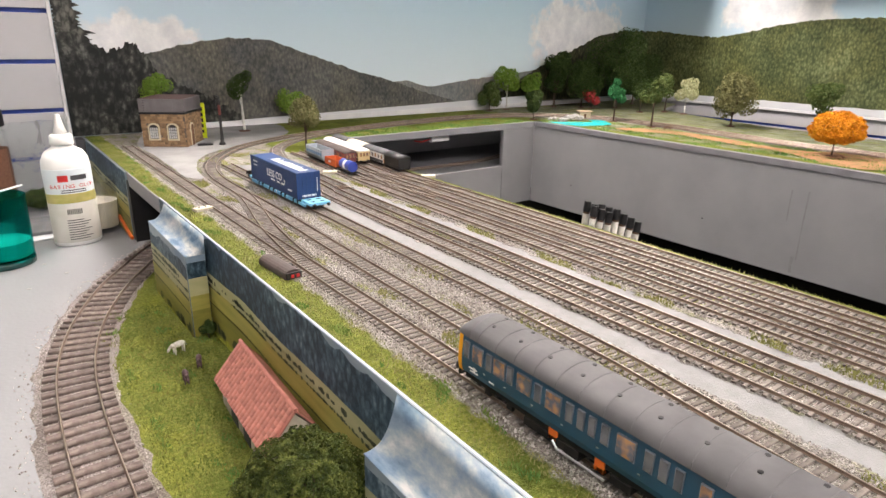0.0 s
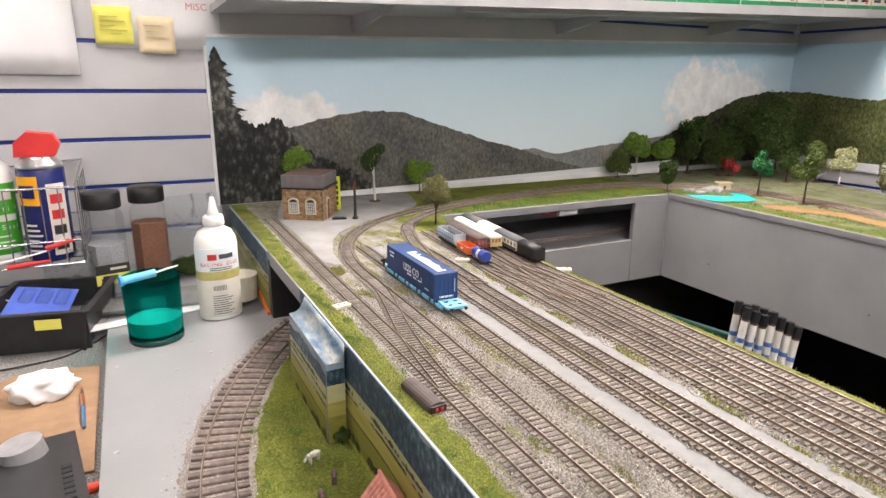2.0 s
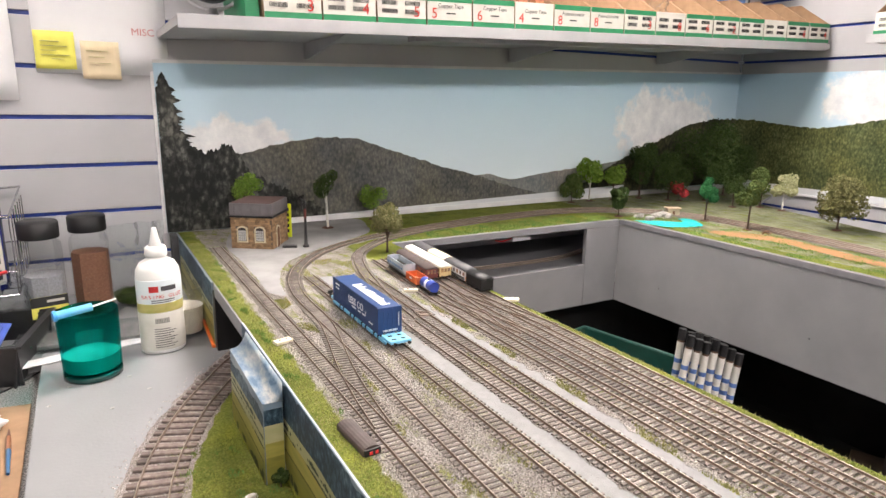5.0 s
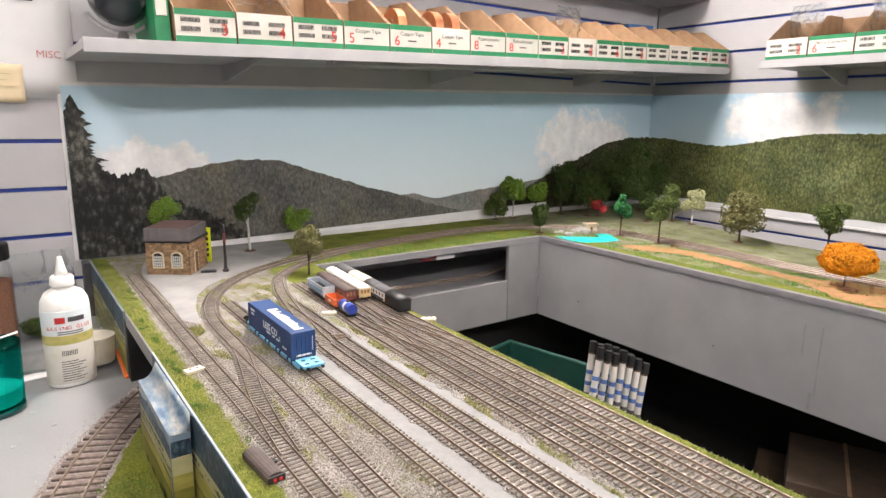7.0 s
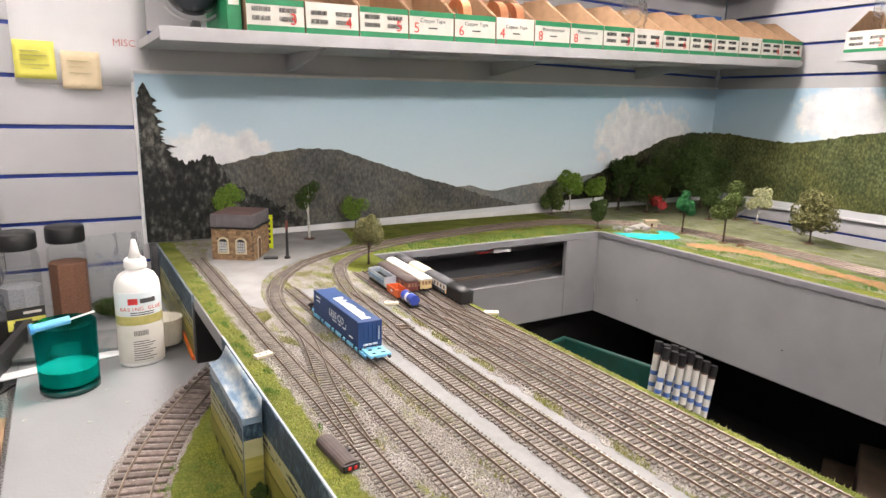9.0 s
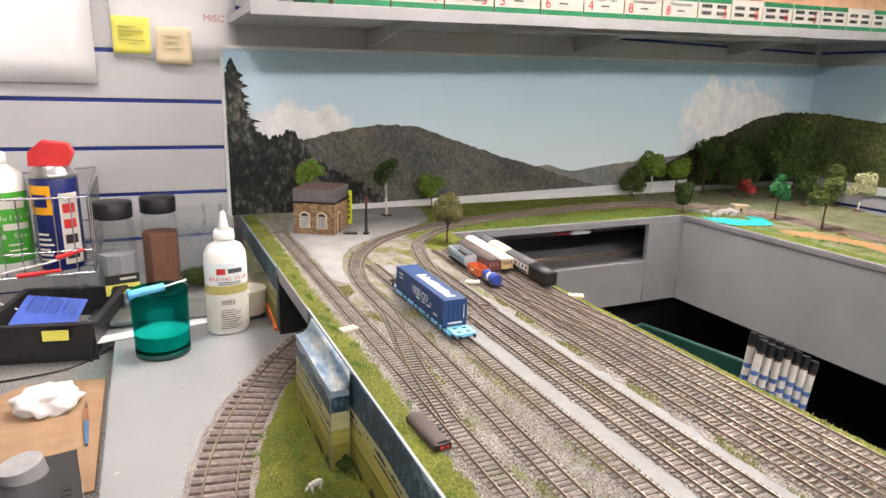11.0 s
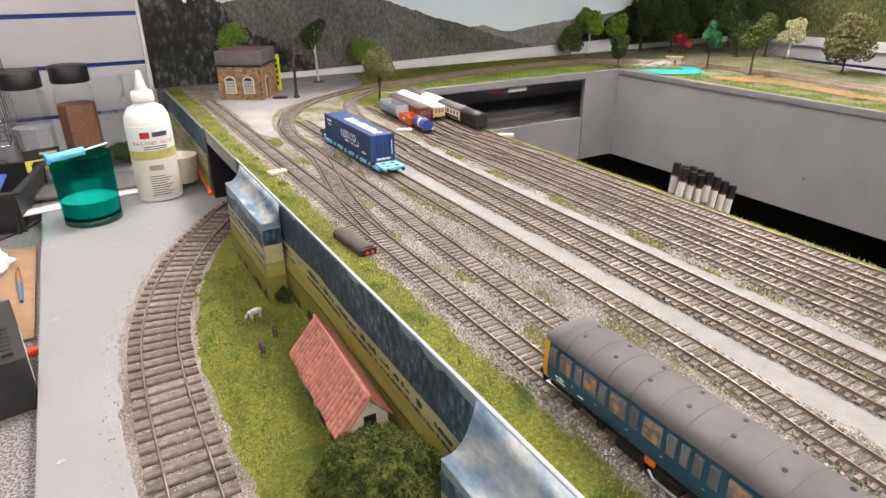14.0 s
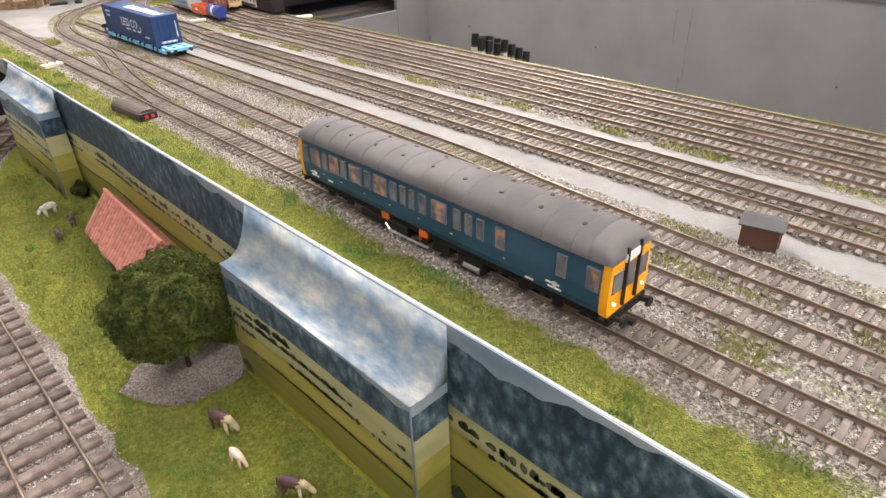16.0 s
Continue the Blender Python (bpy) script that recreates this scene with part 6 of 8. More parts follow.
part("tray", box((-0.016, -0.007, 0), (0.016, 0.007, 0.004), 0.0006), M_BLACK, dg)
part("grate", box((-0.012, -0.005, 0.0041), (0.012, 0.005, 0.0052), 0.0004), M_DGREY, dg)

# ---- small things on the front board ----
M_CARD = mat("cream_card", (0.68, 0.63, 0.48), (0.6, 0.55, 0.42), rough=0.7, scale=80)
def point_label(x, y, rz, z=0.0012):
    p = empty("point_switch", (x, y, z), rz)
    tagged(p, "small cream switch plate with two black buttons", "switch plate", "point switches")
    part("plate", box((-0.0125, -0.0065, 0), (0.0125, 0.0065, 0.0042), 0.0006), M_CARD, p)
    for k in (-0.005, 0.005):
        part("button", cyl((k, 0, 0.0043), (k, 0, 0.0052), 0.0013, seg=10), M_BLACK, p)
point_label(0.010, 0.008, 12)
point_label(0.275, 0.141, -22)
point_label(0.404, 0.016, -30)
pm = empty("point_motor", (0.005, -0.277, 0.0012), 4)
tagged(pm, "brown point motor housing beside the track", "point motor")
arc2 = [(-0.0095, 0.0)] + [(-0.0095 * math.cos(math.pi * k / 8), 0.004 + 0.0055 * math.sin(math.pi * k / 8)) for k in range(9)] + [(0.0095, 0.0)]
part("cover", prism(arc2, "y", -0.030, 0.030), mat("brown_plastic", (0.07, 0.05, 0.045), (0.05, 0.036, 0.032), rough=0.6, scale=90), pm)
part("end_plate", box((-0.0085, -0.0325, 0.0), (0.0085, -0.0302, 0.007), 0.0004), M_BLACK, pm)
for k in (-0.004, 0.002):
    part("terminal", box((k, -0.0335, 0.002), (k + 0.003, -0.0326, 0.005)), M_REDP, pm, "red terminal")
part("lever_arm", box((0.0096, -0.002, 0.001), (0.014, 0.004, 0.004)), M_BLACK, pm)
gh = empty("ground_hut", (0.160, -0.833, 0.0012), 12)
gh.scale = (1.0, 1.0, 1.0)
tagged(gh, "small brown wooden lineside hut with flat roof", "hut")
part("wall", box((-0.0085, -0.0105, 0), (0.0085, 0.0105, 0.0135), 0.0005), M_CHOC, gh)
part("roof", prism([(-0.010, 0.0136), (0.010, 0.0136), (0.010, 0.0146), (0, 0.0172), (-0.010, 0.0146)], "y", -0.0122, 0.0122), M_DGREY, gh, "dark felt roof")
part("door", box((-0.004, -0.0112, 0.001), (0.002, -0.0106, 0.011)), M_TIMBER, gh)
for x, y in ((0.143, 0.162), ):
    bs = empty("buffer_stop", (x, y, 0.004))
    tagged(bs, "black model buffer stop at the siding end", "buffer stop")
    for s in (-1, 1):
        part("post", box((s * 0.009 - 0.0015, -0.002, 0), (s * 0.009 + 0.0015, 0.002, 0.014), 0.0003), M_BLACK, bs)
    part("beam", box((-0.015, -0.004, 0.009), (0.015, -0.0021, 0.014), 0.0004), M_BLACK, bs)

# ---- shelves with component bins ----
M_SHELF = mat("grey_shelf", (0.42, 0.42, 0.43), (0.37, 0.37, 0.38), rough=0.5, scale=12)
M_CARDB = mat("brown_cardboard", (0.30, 0.185, 0.105), (0.24, 0.148, 0.083), rough=0.85, scale=40)
M_GREEN = mat("bin_green", (0.012, 0.22, 0.085), (0.010, 0.18, 0.07), rough=0.55, scale=40)
M_LABEL = mat("label_white", (0.62, 0.60, 0.55), (0.56, 0.54, 0.48), rough=0.6, scale=30)
M_INK = mat("black_ink", (0.02, 0.02, 0.02), rough=0.6)
M_REDINK = mat("red_ink", (0.62, 0.035, 0.02), rough=0.6)
SLOPE = math.degrees(math.atan2(0.548 - 0.486, 2.084 - 0.135))
sh = empty("shelf_north")
tagged(sh, "long grey shelf full of component boxes above the backdrop", "shelf", kind="structure")
sh.matrix_basis = pose(-0.030, 0.50, 0.478, 0, -SLOPE, 0)
part("board", box((0, 0.0, -0.018), (2.115, 0.345, -0.001), 0.001), M_SHELF, sh)
part("front_lip", box((0, -0.004, -0.024), (2.09, -0.0002, 0.0015), 0.001), M_SHELF, sh, "pale front lip")
for x in (0.35, 1.0, 1.65):
    part("bracket", prism([(0.03, -0.019), (0.344, -0.019), (0.344, -0.060), (0.31, -0.060)], "x", x - 0.004, x + 0.004), M_SHELF, sh)
part("cable_duct", box((0.52, 0.05, -0.030), (1.62, 0.09, -0.0185), 0.002), M_SHELF, sh)


def component_bin(parent_m, w, words, number, seed, rot=0.0):
    """A cardboard parts bin with a low front: green printed edges, white label."""
    b = empty("component_box")
    b.matrix_basis = parent_m
    rb = random.Random(seed)
    lab = {0: "cardboard component box with green edges and a white label", 1: "green and white cardboard component box, partly filled"}[seed % 2]
    tagged(b, lab, "component box", "component boxes")
    h, d = 0.064, 0.20
    f = part("front", box((0.001, 0, 0.0), (w - 0.001, 0.0022, h), 0.0004), M_LABEL, b, "white printed front")
    part("green_edge", box((0.0008, -0.0006, 0.0), (w - 0.0008, -0.0001, 0.013)), M_GREEN, f)
    if seed % 4 != 1:
        part("green_edge", box((0.0008, -0.0006, h - 0.012), (w - 0.0008, -0.0001, h)), M_GREEN, f)
    for x in (0.001, w - 0.003):
        part("side", prism([(0.0023, 0), (d, 0), (d, h + 0.075), (d * 0.55, h + 0.072), (0.0023, h)], "x", x, x + 0.002), M_CARDB, b)
    part("back", box((0.003, d - 0.002, 0), (w - 0.003, d, h + 0.070)), M_CARDB, b)
    part("bottom", box((0.003, 0.0023, 0), (w - 0.003, d - 0.002, 0.002)), M_CARDB, b)
    up = Euler((radians(90), 0, 0)).to_matrix().to_4x4()
    if words:
        text_part("lettering", words, 0.0125, Matrix.Translation((w * 0.52, -0.0008, 0.043)) @ up, M_INK, f)
        part("writing_bar", box((w * 0.42, -0.0007, 0.026), (w * 0.62, -0.0001, 0.029)), M_INK, f)
    else:
        for k in range(2):
            for j in range(2):
                bm = bmesh.new()
                x = w * (0.10 + 0.46 * j)
                while x < w * (0.40 + 0.46 * j):
                    t = rb.uniform(0.0006, 0.0018)
                    add_box(bm, (x, -0.0007, 0.022 + k * 0.017), (x + t, -0.0001, 0.031 + k * 0.017))
                    x += t + rb.uniform(0.0006, 0.0015)
                part("barcode", bm, M_INK, f)
    if number:
        text_part("lettering", number, 0.032, Matrix.Translation((w * (0.16 if words else 0.80), -0.0009, 0.026)) @ up, M_REDINK, f, label="red handwritten number")
    return b


names = ["", "", "", "Copper Tape", "Copper Tape", "Copper Tape", "Potentiometer", "Potentiometer", "", "", "", "", "", "", "", ""]
nums = ["3", "4", "5", "5", "6", "4", "8", "8", "3", "8", "6", "2", "", "", "6", "4"]
shm = sh.matrix_basis.copy()
for i in range(16):
    component_bin(shm @ Matrix.Translation((0.162 + i * 0.1215, 0.002, 0.0005)), 0.1195, names[i], nums[i], i)
fold = empty("green_folder")
fold.matrix_basis = shm @ Matrix.Translation((0.130, 0.02, 0.0005))
tagged(fold, "green cardboard box end on the shelf", "box")
part("body", box((0, 0, 0), (0.028, 0.20, 0.13), 0.001), M_GREEN, fold)
part("label", box((0.004, -0.001, 0.05), (0.024, -0.0002, 0.10)), M_LABEL, fold)
# copper rolls, red crates, bag
M_COPPER = mat("copper_foil", (0.55, 0.24, 0.12), (0.45, 0.19, 0.10), rough=0.3, metal=0.8)
for i, x in enumerate((0.80, 0.85, 0.69)):
    rl = empty("tape_roll")
    rl.matrix_basis = shm @ Matrix.Translation((x, 0.05, 0.068))
    tagged(rl, "copper coloured roll of tape in a box", "tape roll", "tape rolls")
    part("roll", cyl((-0.012, 0, 0), (0.012, 0, 0), 0.040, seg=28), M_COPPER, rl)
    part("core", cyl((-0.013, 0, 0), (0.013, 0, 0), 0.016, seg=20), M_CARDB, rl)
M_ORRED = mat("red_plastic", (0.55, 0.045, 0.02), (0.47, 0.04, 0.018), rough=0.4)
for x in (1.45, 1.54, 1.67):
    rcx = empty("red_crate")
    rcx.matrix_basis = shm @ Matrix.Translation((x, 0.23, 0.0005))
    tagged(rcx, "open red plastic tray standing on the shelf", "plastic tray", "red trays")
    part("front", box((0, -0.018, 0.03), (0.11, -0.016, 0.125), 0.001), M_ORRED, rcx)
    part("back", box((0, 0.06, 0), (0.11, 0.062, 0.13), 0.001), M_ORRED, rcx)
    part("base", box((0, -0.018, 0), (0.11, 0.06, 0.003), 0.001), M_ORRED, rcx)
    part("label", box((0.03, -0.0195, 0.06), (0.08, -0.0182, 0.10)), M_LABEL, rcx)
    for s in (0.0, 0.108):
        part("side", box((s, -0.0158, 0.0031), (s + 0.002, 0.0598, 0.12)), M_ORRED, rcx)
blb = empty("blue_box")
blb.matrix_basis = shm @ Matrix.Translation((1.80, 0.22, 0.0005))
tagged(blb, "blue and white carton standing on the shelf", "carton")
part("body", box((0, 0, 0), (0.14, 0.08, 0.16), 0.001), mat("carton_blue", (0.05, 0.16, 0.42), (0.04, 0.13, 0.36), rough=0.5), blb)
part("label", box((0.02, -0.0012, 0.02), (0.12, -0.0002, 0.13)), M_LABEL, blb)
M_BAG = glass("clear_bag", (0.93, 0.95, 0.95), 0.18, 1.15, 0.62)
def plastic_bag(m, w, h, d, seed, label):
    bm = bmesh.new()
    bmesh.ops.create_grid(bm, x_segments=14, y_segments=14, size=0.5)
    bmesh.ops.subdivide_edges(bm, edges=bm.edges[:], cuts=1)
    vs = []
    for v in bm.verts:
        u, q = v.co.x, v.co.y
        bul = (1 - (2 * u) ** 2) * (1 - (2 * q) ** 2)
        v.co = Vector((u * w, -d * bul * 0.6 - 0.35 * d * noise.noise(Vector((u * 6, q * 6, seed))) , (q + 0.5) * h))
    ob = bm_obj("plastic_bag", bm, M_BAG, smooth=False)
    ob.matrix_basis = m
    ob.modifiers.new("thickness", "SOLIDIFY").thickness = 0.0006
    return tagged(ob, label, "plastic bag", "plastic bags")
plastic_bag(shm @ Matrix.Translation((0.36, 0.05, 0.055)), 0.12, 0.10, 0.05, 2, "crumpled clear plastic bag on a component box")
plastic_bag(shm @ Matrix.Translation((1.30, 0.05, 0.06)), 0.10, 0.10, 0.05, 4, "crumpled clear plastic bag among the boxes")
# globe on its stand
gl = empty("globe")
gl.matrix_basis = shm @ Matrix.Translation((0.088, 0.12, 0.0005))
tagged(gl, "dark globe in a silver ring on a shelf", "globe")
bm = bmesh.new()
bmesh.ops.create_uvsphere(bm, u_segments=28, v_segments=16, radius=0.058, matrix=Matrix.Translation((0, 0, 0.094)))
part("sphere", bm, mat("globe_print", (0.02, 0.025, 0.03), (0.25, 0.25, 0.24), rough=0.25, scale=14, lo=0.5, hi=0.58), gl, smooth=True)
part("ring", tube([(0.070 * math.cos(a), 0, 0.094 + 0.070 * math.sin(a)) for a in [radians(-150 + 12 * k) for k in range(16)]], 0.0038, 8), M_STEEL, gl, "polished metal ring")
part("base", lathe([(0.045, 0), (0.045, 0.004), (0.012, 0.010), (0.008, 0.026)], 24), M_STEEL, gl, smooth=True)

# side shelf
sh2 = empty("shelf_east")
tagged(sh2, "grey side shelf with component boxes", "shelf", kind="structure")
part("board", box((1.86, -1.2, 0.522), (2.10, 0.265, 0.540), 0.001), M_SHELF, sh2)
part("front_lip", box((1.855, -1.2, 0.518), (1.8598, 0.265, 0.543), 0.001), M_SHELF, sh2)
part("bracket", prism([(1.88, 0.521), (2.098, 0.521), (2.098, 0.470), (2.07, 0.470)], "y", 0.10, 0.108), M_SHELF, sh2)
for i in range(9):
    component_bin(Matrix.Translation((1.864, 0.255 - i * 0.1285, 0.5405)) @ Matrix.Rotation(-math.pi / 2, 4, "Z"), 0.126, "Micro Connector" if i == 1 else "", ("2", "6", "4", "", "3", "1", "2", "5", "7")[i], i + 1)
plastic_bag(Matrix.Translation((1.93, 0.17, 0.60)) @ Matrix.Rotation(-math.pi / 2, 4, "Z"), 0.10, 0.11, 0.05, 6, "crumpled clear plastic bag on the side shelf")
plastic_bag(Matrix.Translation((1.93, -0.07, 0.60)) @ Matrix.Rotation(-math.pi / 2, 4, "Z"), 0.12, 0.13, 0.05, 7, "clear plastic bag of parts on the side shelf")
sh3 = structure("shelf_upper", box((-0.03, 0.62, 0.80), (2.10, 0.845, 0.815), 0.001), M_SHELF, "upper grey shelf above the component boxes", "shelf")

# ---- papers on the wall ----
def paper(x0, x1, z0, z1, material, label, bars=(), y=YW + 0.0028, name="paper_note", tilt=0.0):
    p = empty(name, (x0, y, z0))
    p.matrix_basis = pose(x0, y, z0, 0, tilt, 0)
    tagged(p, label, "paper")
    bm = bmesh.new()
    n = 6
    w, h = x1 - x0, z1 - z0
    g = [[bm.verts.new((w * i / n, -0.0012 - 0.004 * (1 - j / n) ** 3 * (0.4 + 0.6 * i / n), h * j / n)) for j in range(n + 1)] for i in range(n + 1)]
    for i in range(n):
        for j in range(n):
            bm.faces.new((g[i][j], g[i + 1][j], g[i + 1][j + 1], g[i][j + 1]))
    s = part("sheet", bm, material, p, smooth=True)
    s.modifiers.new("thickness", "SOLIDIFY").thickness = 0.0004
    for a, b, c, d, mt in bars:
        part("writing_bar", box((a * w, -0.0062, c * h), (b * w, -0.0016 - 0.004 * (1 - c) ** 3, d * h)), mt, p)
    return p
M_PAPER = mat("white_paper", (0.74, 0.74, 0.75), (0.68, 0.68, 0.7), rough=0.7, scale=8)
M_YNOTE = mat("yellow_note", (0.78, 0.74, 0.14), (0.7, 0.66, 0.12), rough=0.7, scale=20)
M_BNOTE = mat("beige_note", (0.72, 0.60, 0.40), (0.64, 0.53, 0.35), rough=0.7, scale=20)
paper(-0.275, -0.010, 0.376, 0.66, M_PAPER, "large white laminated sheet on the slatted wall", [(0.55, 0.85, 0.90, 0.92, M_INK), (0.55, 0.80, 0.82, 0.84, M_INK), (0.60, 0.74, 0.72, 0.74, M_INK)])
paper(-0.62, -0.312, 0.316, 0.62, M_PAPER, "white sheet of paper pinned on the slatted wall", [(0.2, 0.5, 0.80, 0.82, M_INK), (0.2, 0.6, 0.72, 0.74, M_INK)], y=YW - 0.001)
M_FAINT = mat("faint_ink", (0.34, 0.33, 0.16), (0.42, 0.40, 0.2), rough=0.7)
paper(-0.274, -0.198, 0.384, 0.463, M_YNOTE, "yellow sticky note with faint writing", [(0.15, 0.62, 0.72, 0.735, M_FAINT), (0.15, 0.80, 0.60, 0.612, M_FAINT), (0.15, 0.55, 0.48, 0.492, M_FAINT), (0.15, 0.85, 0.36, 0.372, M_FAINT), (0.4, 0.7, 0.26, 0.272, M_FAINT)], y=YW - 0.004)
paper(-0.188, -0.112, 0.365, 0.446, M_BNOTE, "beige sticky note with faint writing", [(0.15, 0.7, 0.74, 0.75, M_FAINT), (0.2, 0.6, 0.58, 0.59, M_FAINT), (0.2, 0.75, 0.42, 0.43, M_FAINT)], y=YW - 0.004)
ms = empty("label_holder", (-0.11, YW - 0.003, 0.47))
tagged(ms, "red handwriting on the laminated sheet", "writing")
text_part("lettering", "MISC", 0.022, Matrix.Translation((0.05, 0, 0)) @ Euler((radians(90), 0, 0)).to_matrix().to_4x4(), mat("faint_red_ink", (0.6, 0.25, 0.25), rough=0.7), ms)

# ---- desk and the things on the lower board ----
M_GRANITE = mat("speckled_worktop", (0.30, 0.29, 0.28), (0.08, 0.08, 0.08), rough=0.35, scale=380, lo=0.45, hi=0.55)
structure("worktop", box((-1.2, NEAR, -0.19), (-0.3065, YW, -0.150), 0.002), M_GRANITE, "speckled grey worktop beside the lower board", "worktop")
structure("worktop_ledge", box((-0.375, 0.44, -0.1495), (-0.3058, YW, ZL), 0.001), M_GREYTOP, "grey painted ledge behind the worktop", "ledge")
structure("corner_post", box((-0.040, 0.80, ZL), (-0.0255, YW, -0.001), 0.001), M_DGREY, "dark grey corner post at the board end", "post")
structure("cupboard", box((-1.2, -1.6, -0.95), (-0.33, YW, -0.191), 0.002), M_SLAT, "plain grey cupboard below the worktop", "cupboard")
# unseen black block, fills the unlit space under the lower board
structure("underboard_filler", box((-0.30, NEAR, -0.95), (0.38, 0.80, -0.149)), M_DARK, "unseen black filler standing in for the dark below the lower board", "panel")

M_BOTTLE = mat("bottle_white", (0.80, 0.80, 0.78), (0.76, 0.76, 0.74), rough=0.3, scale=20)
M_LBLUE = mat("label_pale_blue", (0.62, 0.72, 0.76), (0.72, 0.76, 0.76), rough=0.35, scale=30)
M_LGREEN = mat("label_field", (0.38, 0.36, 0.10), (0.50, 0.44, 0.16), rough=0.4, scale=60)
M_REDL = mat("label_red", (0.62, 0.03, 0.03), rough=0.4)
bt = empty("glue_bottle", (-0.109, 0.405, ZL), 8)
bt.scale = (1.06, 1.06, 0.945)
tagged(bt, "white plastic glue bottle with a printed label and nozzle", "bottle")
R = 0.0365
part("body", lathe([(R * 0.93, 0), (R, 0.004), (R, 0.150), (R * 0.96, 0.164), (R * 0.78, 0.178), (R * 0.45, 0.186), (R * 0.42, 0.190)], 40, 0.8), M_BOTTLE, bt, smooth=True)
part("collar", lathe([(R * 0.48, 0.190), (R * 0.5, 0.192), (R * 0.47, 0.206), (R * 0.40, 0.209)], 28), M_BOTTLE, bt, smooth=True)
part("nozzle", lathe([(R * 0.30, 0.209), (R * 0.20, 0.222), (R * 0.13, 0.238), (R * 0.10, 0.244), (0.001, 0.245)], 20), M_BOTTLE, bt, smooth=True)
lb = part("label", lathe([(R * 1.004, 0.060), (R * 1.008, 0.061), (R * 1.008, 0.147), (R * 1.004, 0.148)], 40, 0.8), M_LBLUE, bt, "pale blue printed label", True)
part("label_band", lathe([(R * 1.010, 0.084), (R * 1.012, 0.085), (R * 1.012, 0.101), (R * 1.010, 0.102)], 40, 0.8), M_LGREEN, lb, "printed field band", True)
part("label_lower", lathe([(R * 1.004, 0.008), (R * 1.009, 0.009), (R * 1.009, 0.0835), (R * 1.004, 0.084)], 40, 0.8), M_LABEL, lb, "pale lower label", True)


def curved_plate(r, squash, a0, a1, z0, z1, off):
    """A thin plate wrapped on a squashed round bottle between two angles (degrees from its front)."""
    bm = bmesh.new()
    n = 8
    prev = None
    for k in range(n + 1):
        a = radians(-90 + a0 + (a1 - a0) * k / n)
        p = (r + off) * math.cos(a), (r + off) * math.sin(a) * squash
        row = (bm.verts.new((*p, z0)), bm.verts.new((*p, z1)))
        if prev:
            bm.faces.new((prev[0], row[0], row[1], prev[1]))
        prev = row
    return bm


def wrap_text(parent, words, size, r, squash, z, angle, material, off=0.0012):
    """Lettering set round a bottle, letter by letter."""
    step = math.degrees(size * 0.66 / r)
    for i, ch in enumerate(words):
        if ch == " ":
            continue
        a = angle + (i - (len(words) - 1) / 2) * step
        t = radians(-90 + a)
        m = Matrix.Translation(((r + off) * math.cos(t), (r + off) * math.sin(t) * squash, z)) @ Matrix.Rotation(radians(a), 4, "Z") @ Euler((radians(90), 0, 0)).to_matrix().to_4x4()
        text_part("lettering", ch, size, m, material, parent, 0.0001)


part("brand_block", curved_plate(R, 0.8, -36, -12, 0.125, 0.137, 0.0009), M_REDL, lb, "red block")
part("brand_block", curved_plate(R, 0.8, -6, 34, 0.127, 0.136, 0.0009), M_DGREY, lb, "grey block")
wrap_text(lb, "BASING GLUE", 0.0098, R, 0.8, 0.116, -4, M_REDL)
for z in (0.108, 0.104):
    part("writing_bar", curved_plate(R, 0.8, -32, 28, z, z + 0.0018, 0.0009), M_DGREY, lb)
for k in range(9):
    part("writing_bar", curved_plate(R, 0.8, -30, 18 + 10 * math.sin(k * 2.1), 0.014 + k * 0.0046, 0.0155 + k * 0.0046, 0.0009), M_DGREY, lb)
for k in range(9):
    part("barcode", curved_plate(R, 0.8, -26 + k * 4, -24 + k * 4, 0.063, 0.073, 0.0009), M_INK, lb)

M_TEAL = glass("teal_glass", (0.10, 0.66, 0.63), 0.02, 1.15, 0.85)
M_PASTE = mat("white_paste", (0.55, 0.80, 0.72), (0.62, 0.84, 0.76), rough=0.5, scale=30)
cup = empty("glass_tumbler", (-0.226, 0.338, ZL))
tagged(cup, "teal glass tumbler half full of white liquid", "tumbler")
part("wall", lathe([(0.041, 0.0), (0.044, 0.003), (0.0465, 0.113), (0.0462, 0.115), (0.0445, 0.114), (0.0415, 0.014), (0.001, 0.012)], 40), M_TEAL, cup, "thick teal glass wall", True)
part("liquid", lathe([(0.0395, 0.0145), (0.0412, 0.016), (0.0420, 0.040), (0.001, 0.0402)], 36), M_PASTE, cup, "pale glue at the bottom")
part("foot", lathe([(0.0415, -0.0), (0.0445, 0.001), (0.0448, 0.009), (0.042, 0.011)], 40), mat("dark_teal", (0.008, 0.05, 0.045), rough=0.2), cup, "dark glass foot", True)
br = empty("pipette", (-0.235, 0.315, ZL + 0.118), 14)
tagged(br, "blue plastic pipette lying across the tumbler", "pipette")
part("barrel", cyl((-0.034, 0, 0.002), (0.018, 0.0, 0.006), 0.0066, seg=18), mat("sky_blue_plastic", (0.10, 0.42, 0.78), (0.2, 0.5, 0.8), rough=0.3), br)
part("cap", cyl((-0.0385, 0, 0.0017), (-0.0335, 0, 0.002), 0.0088, seg=18), mat("blue_cap", (0.06, 0.32, 0.72), rough=0.3), br)
part("needle", cyl((0.018, 0, 0.006), (0.055, 0.0, 0.012), 0.0016, seg=8), M_WHITE, br)
M_CLEAR = glass("clear_glass", (0.97, 0.98, 0.98), 0.03, 1.2, 0.86)
gw = empty("drinking_glass", (-0.062, 0.462, ZL))
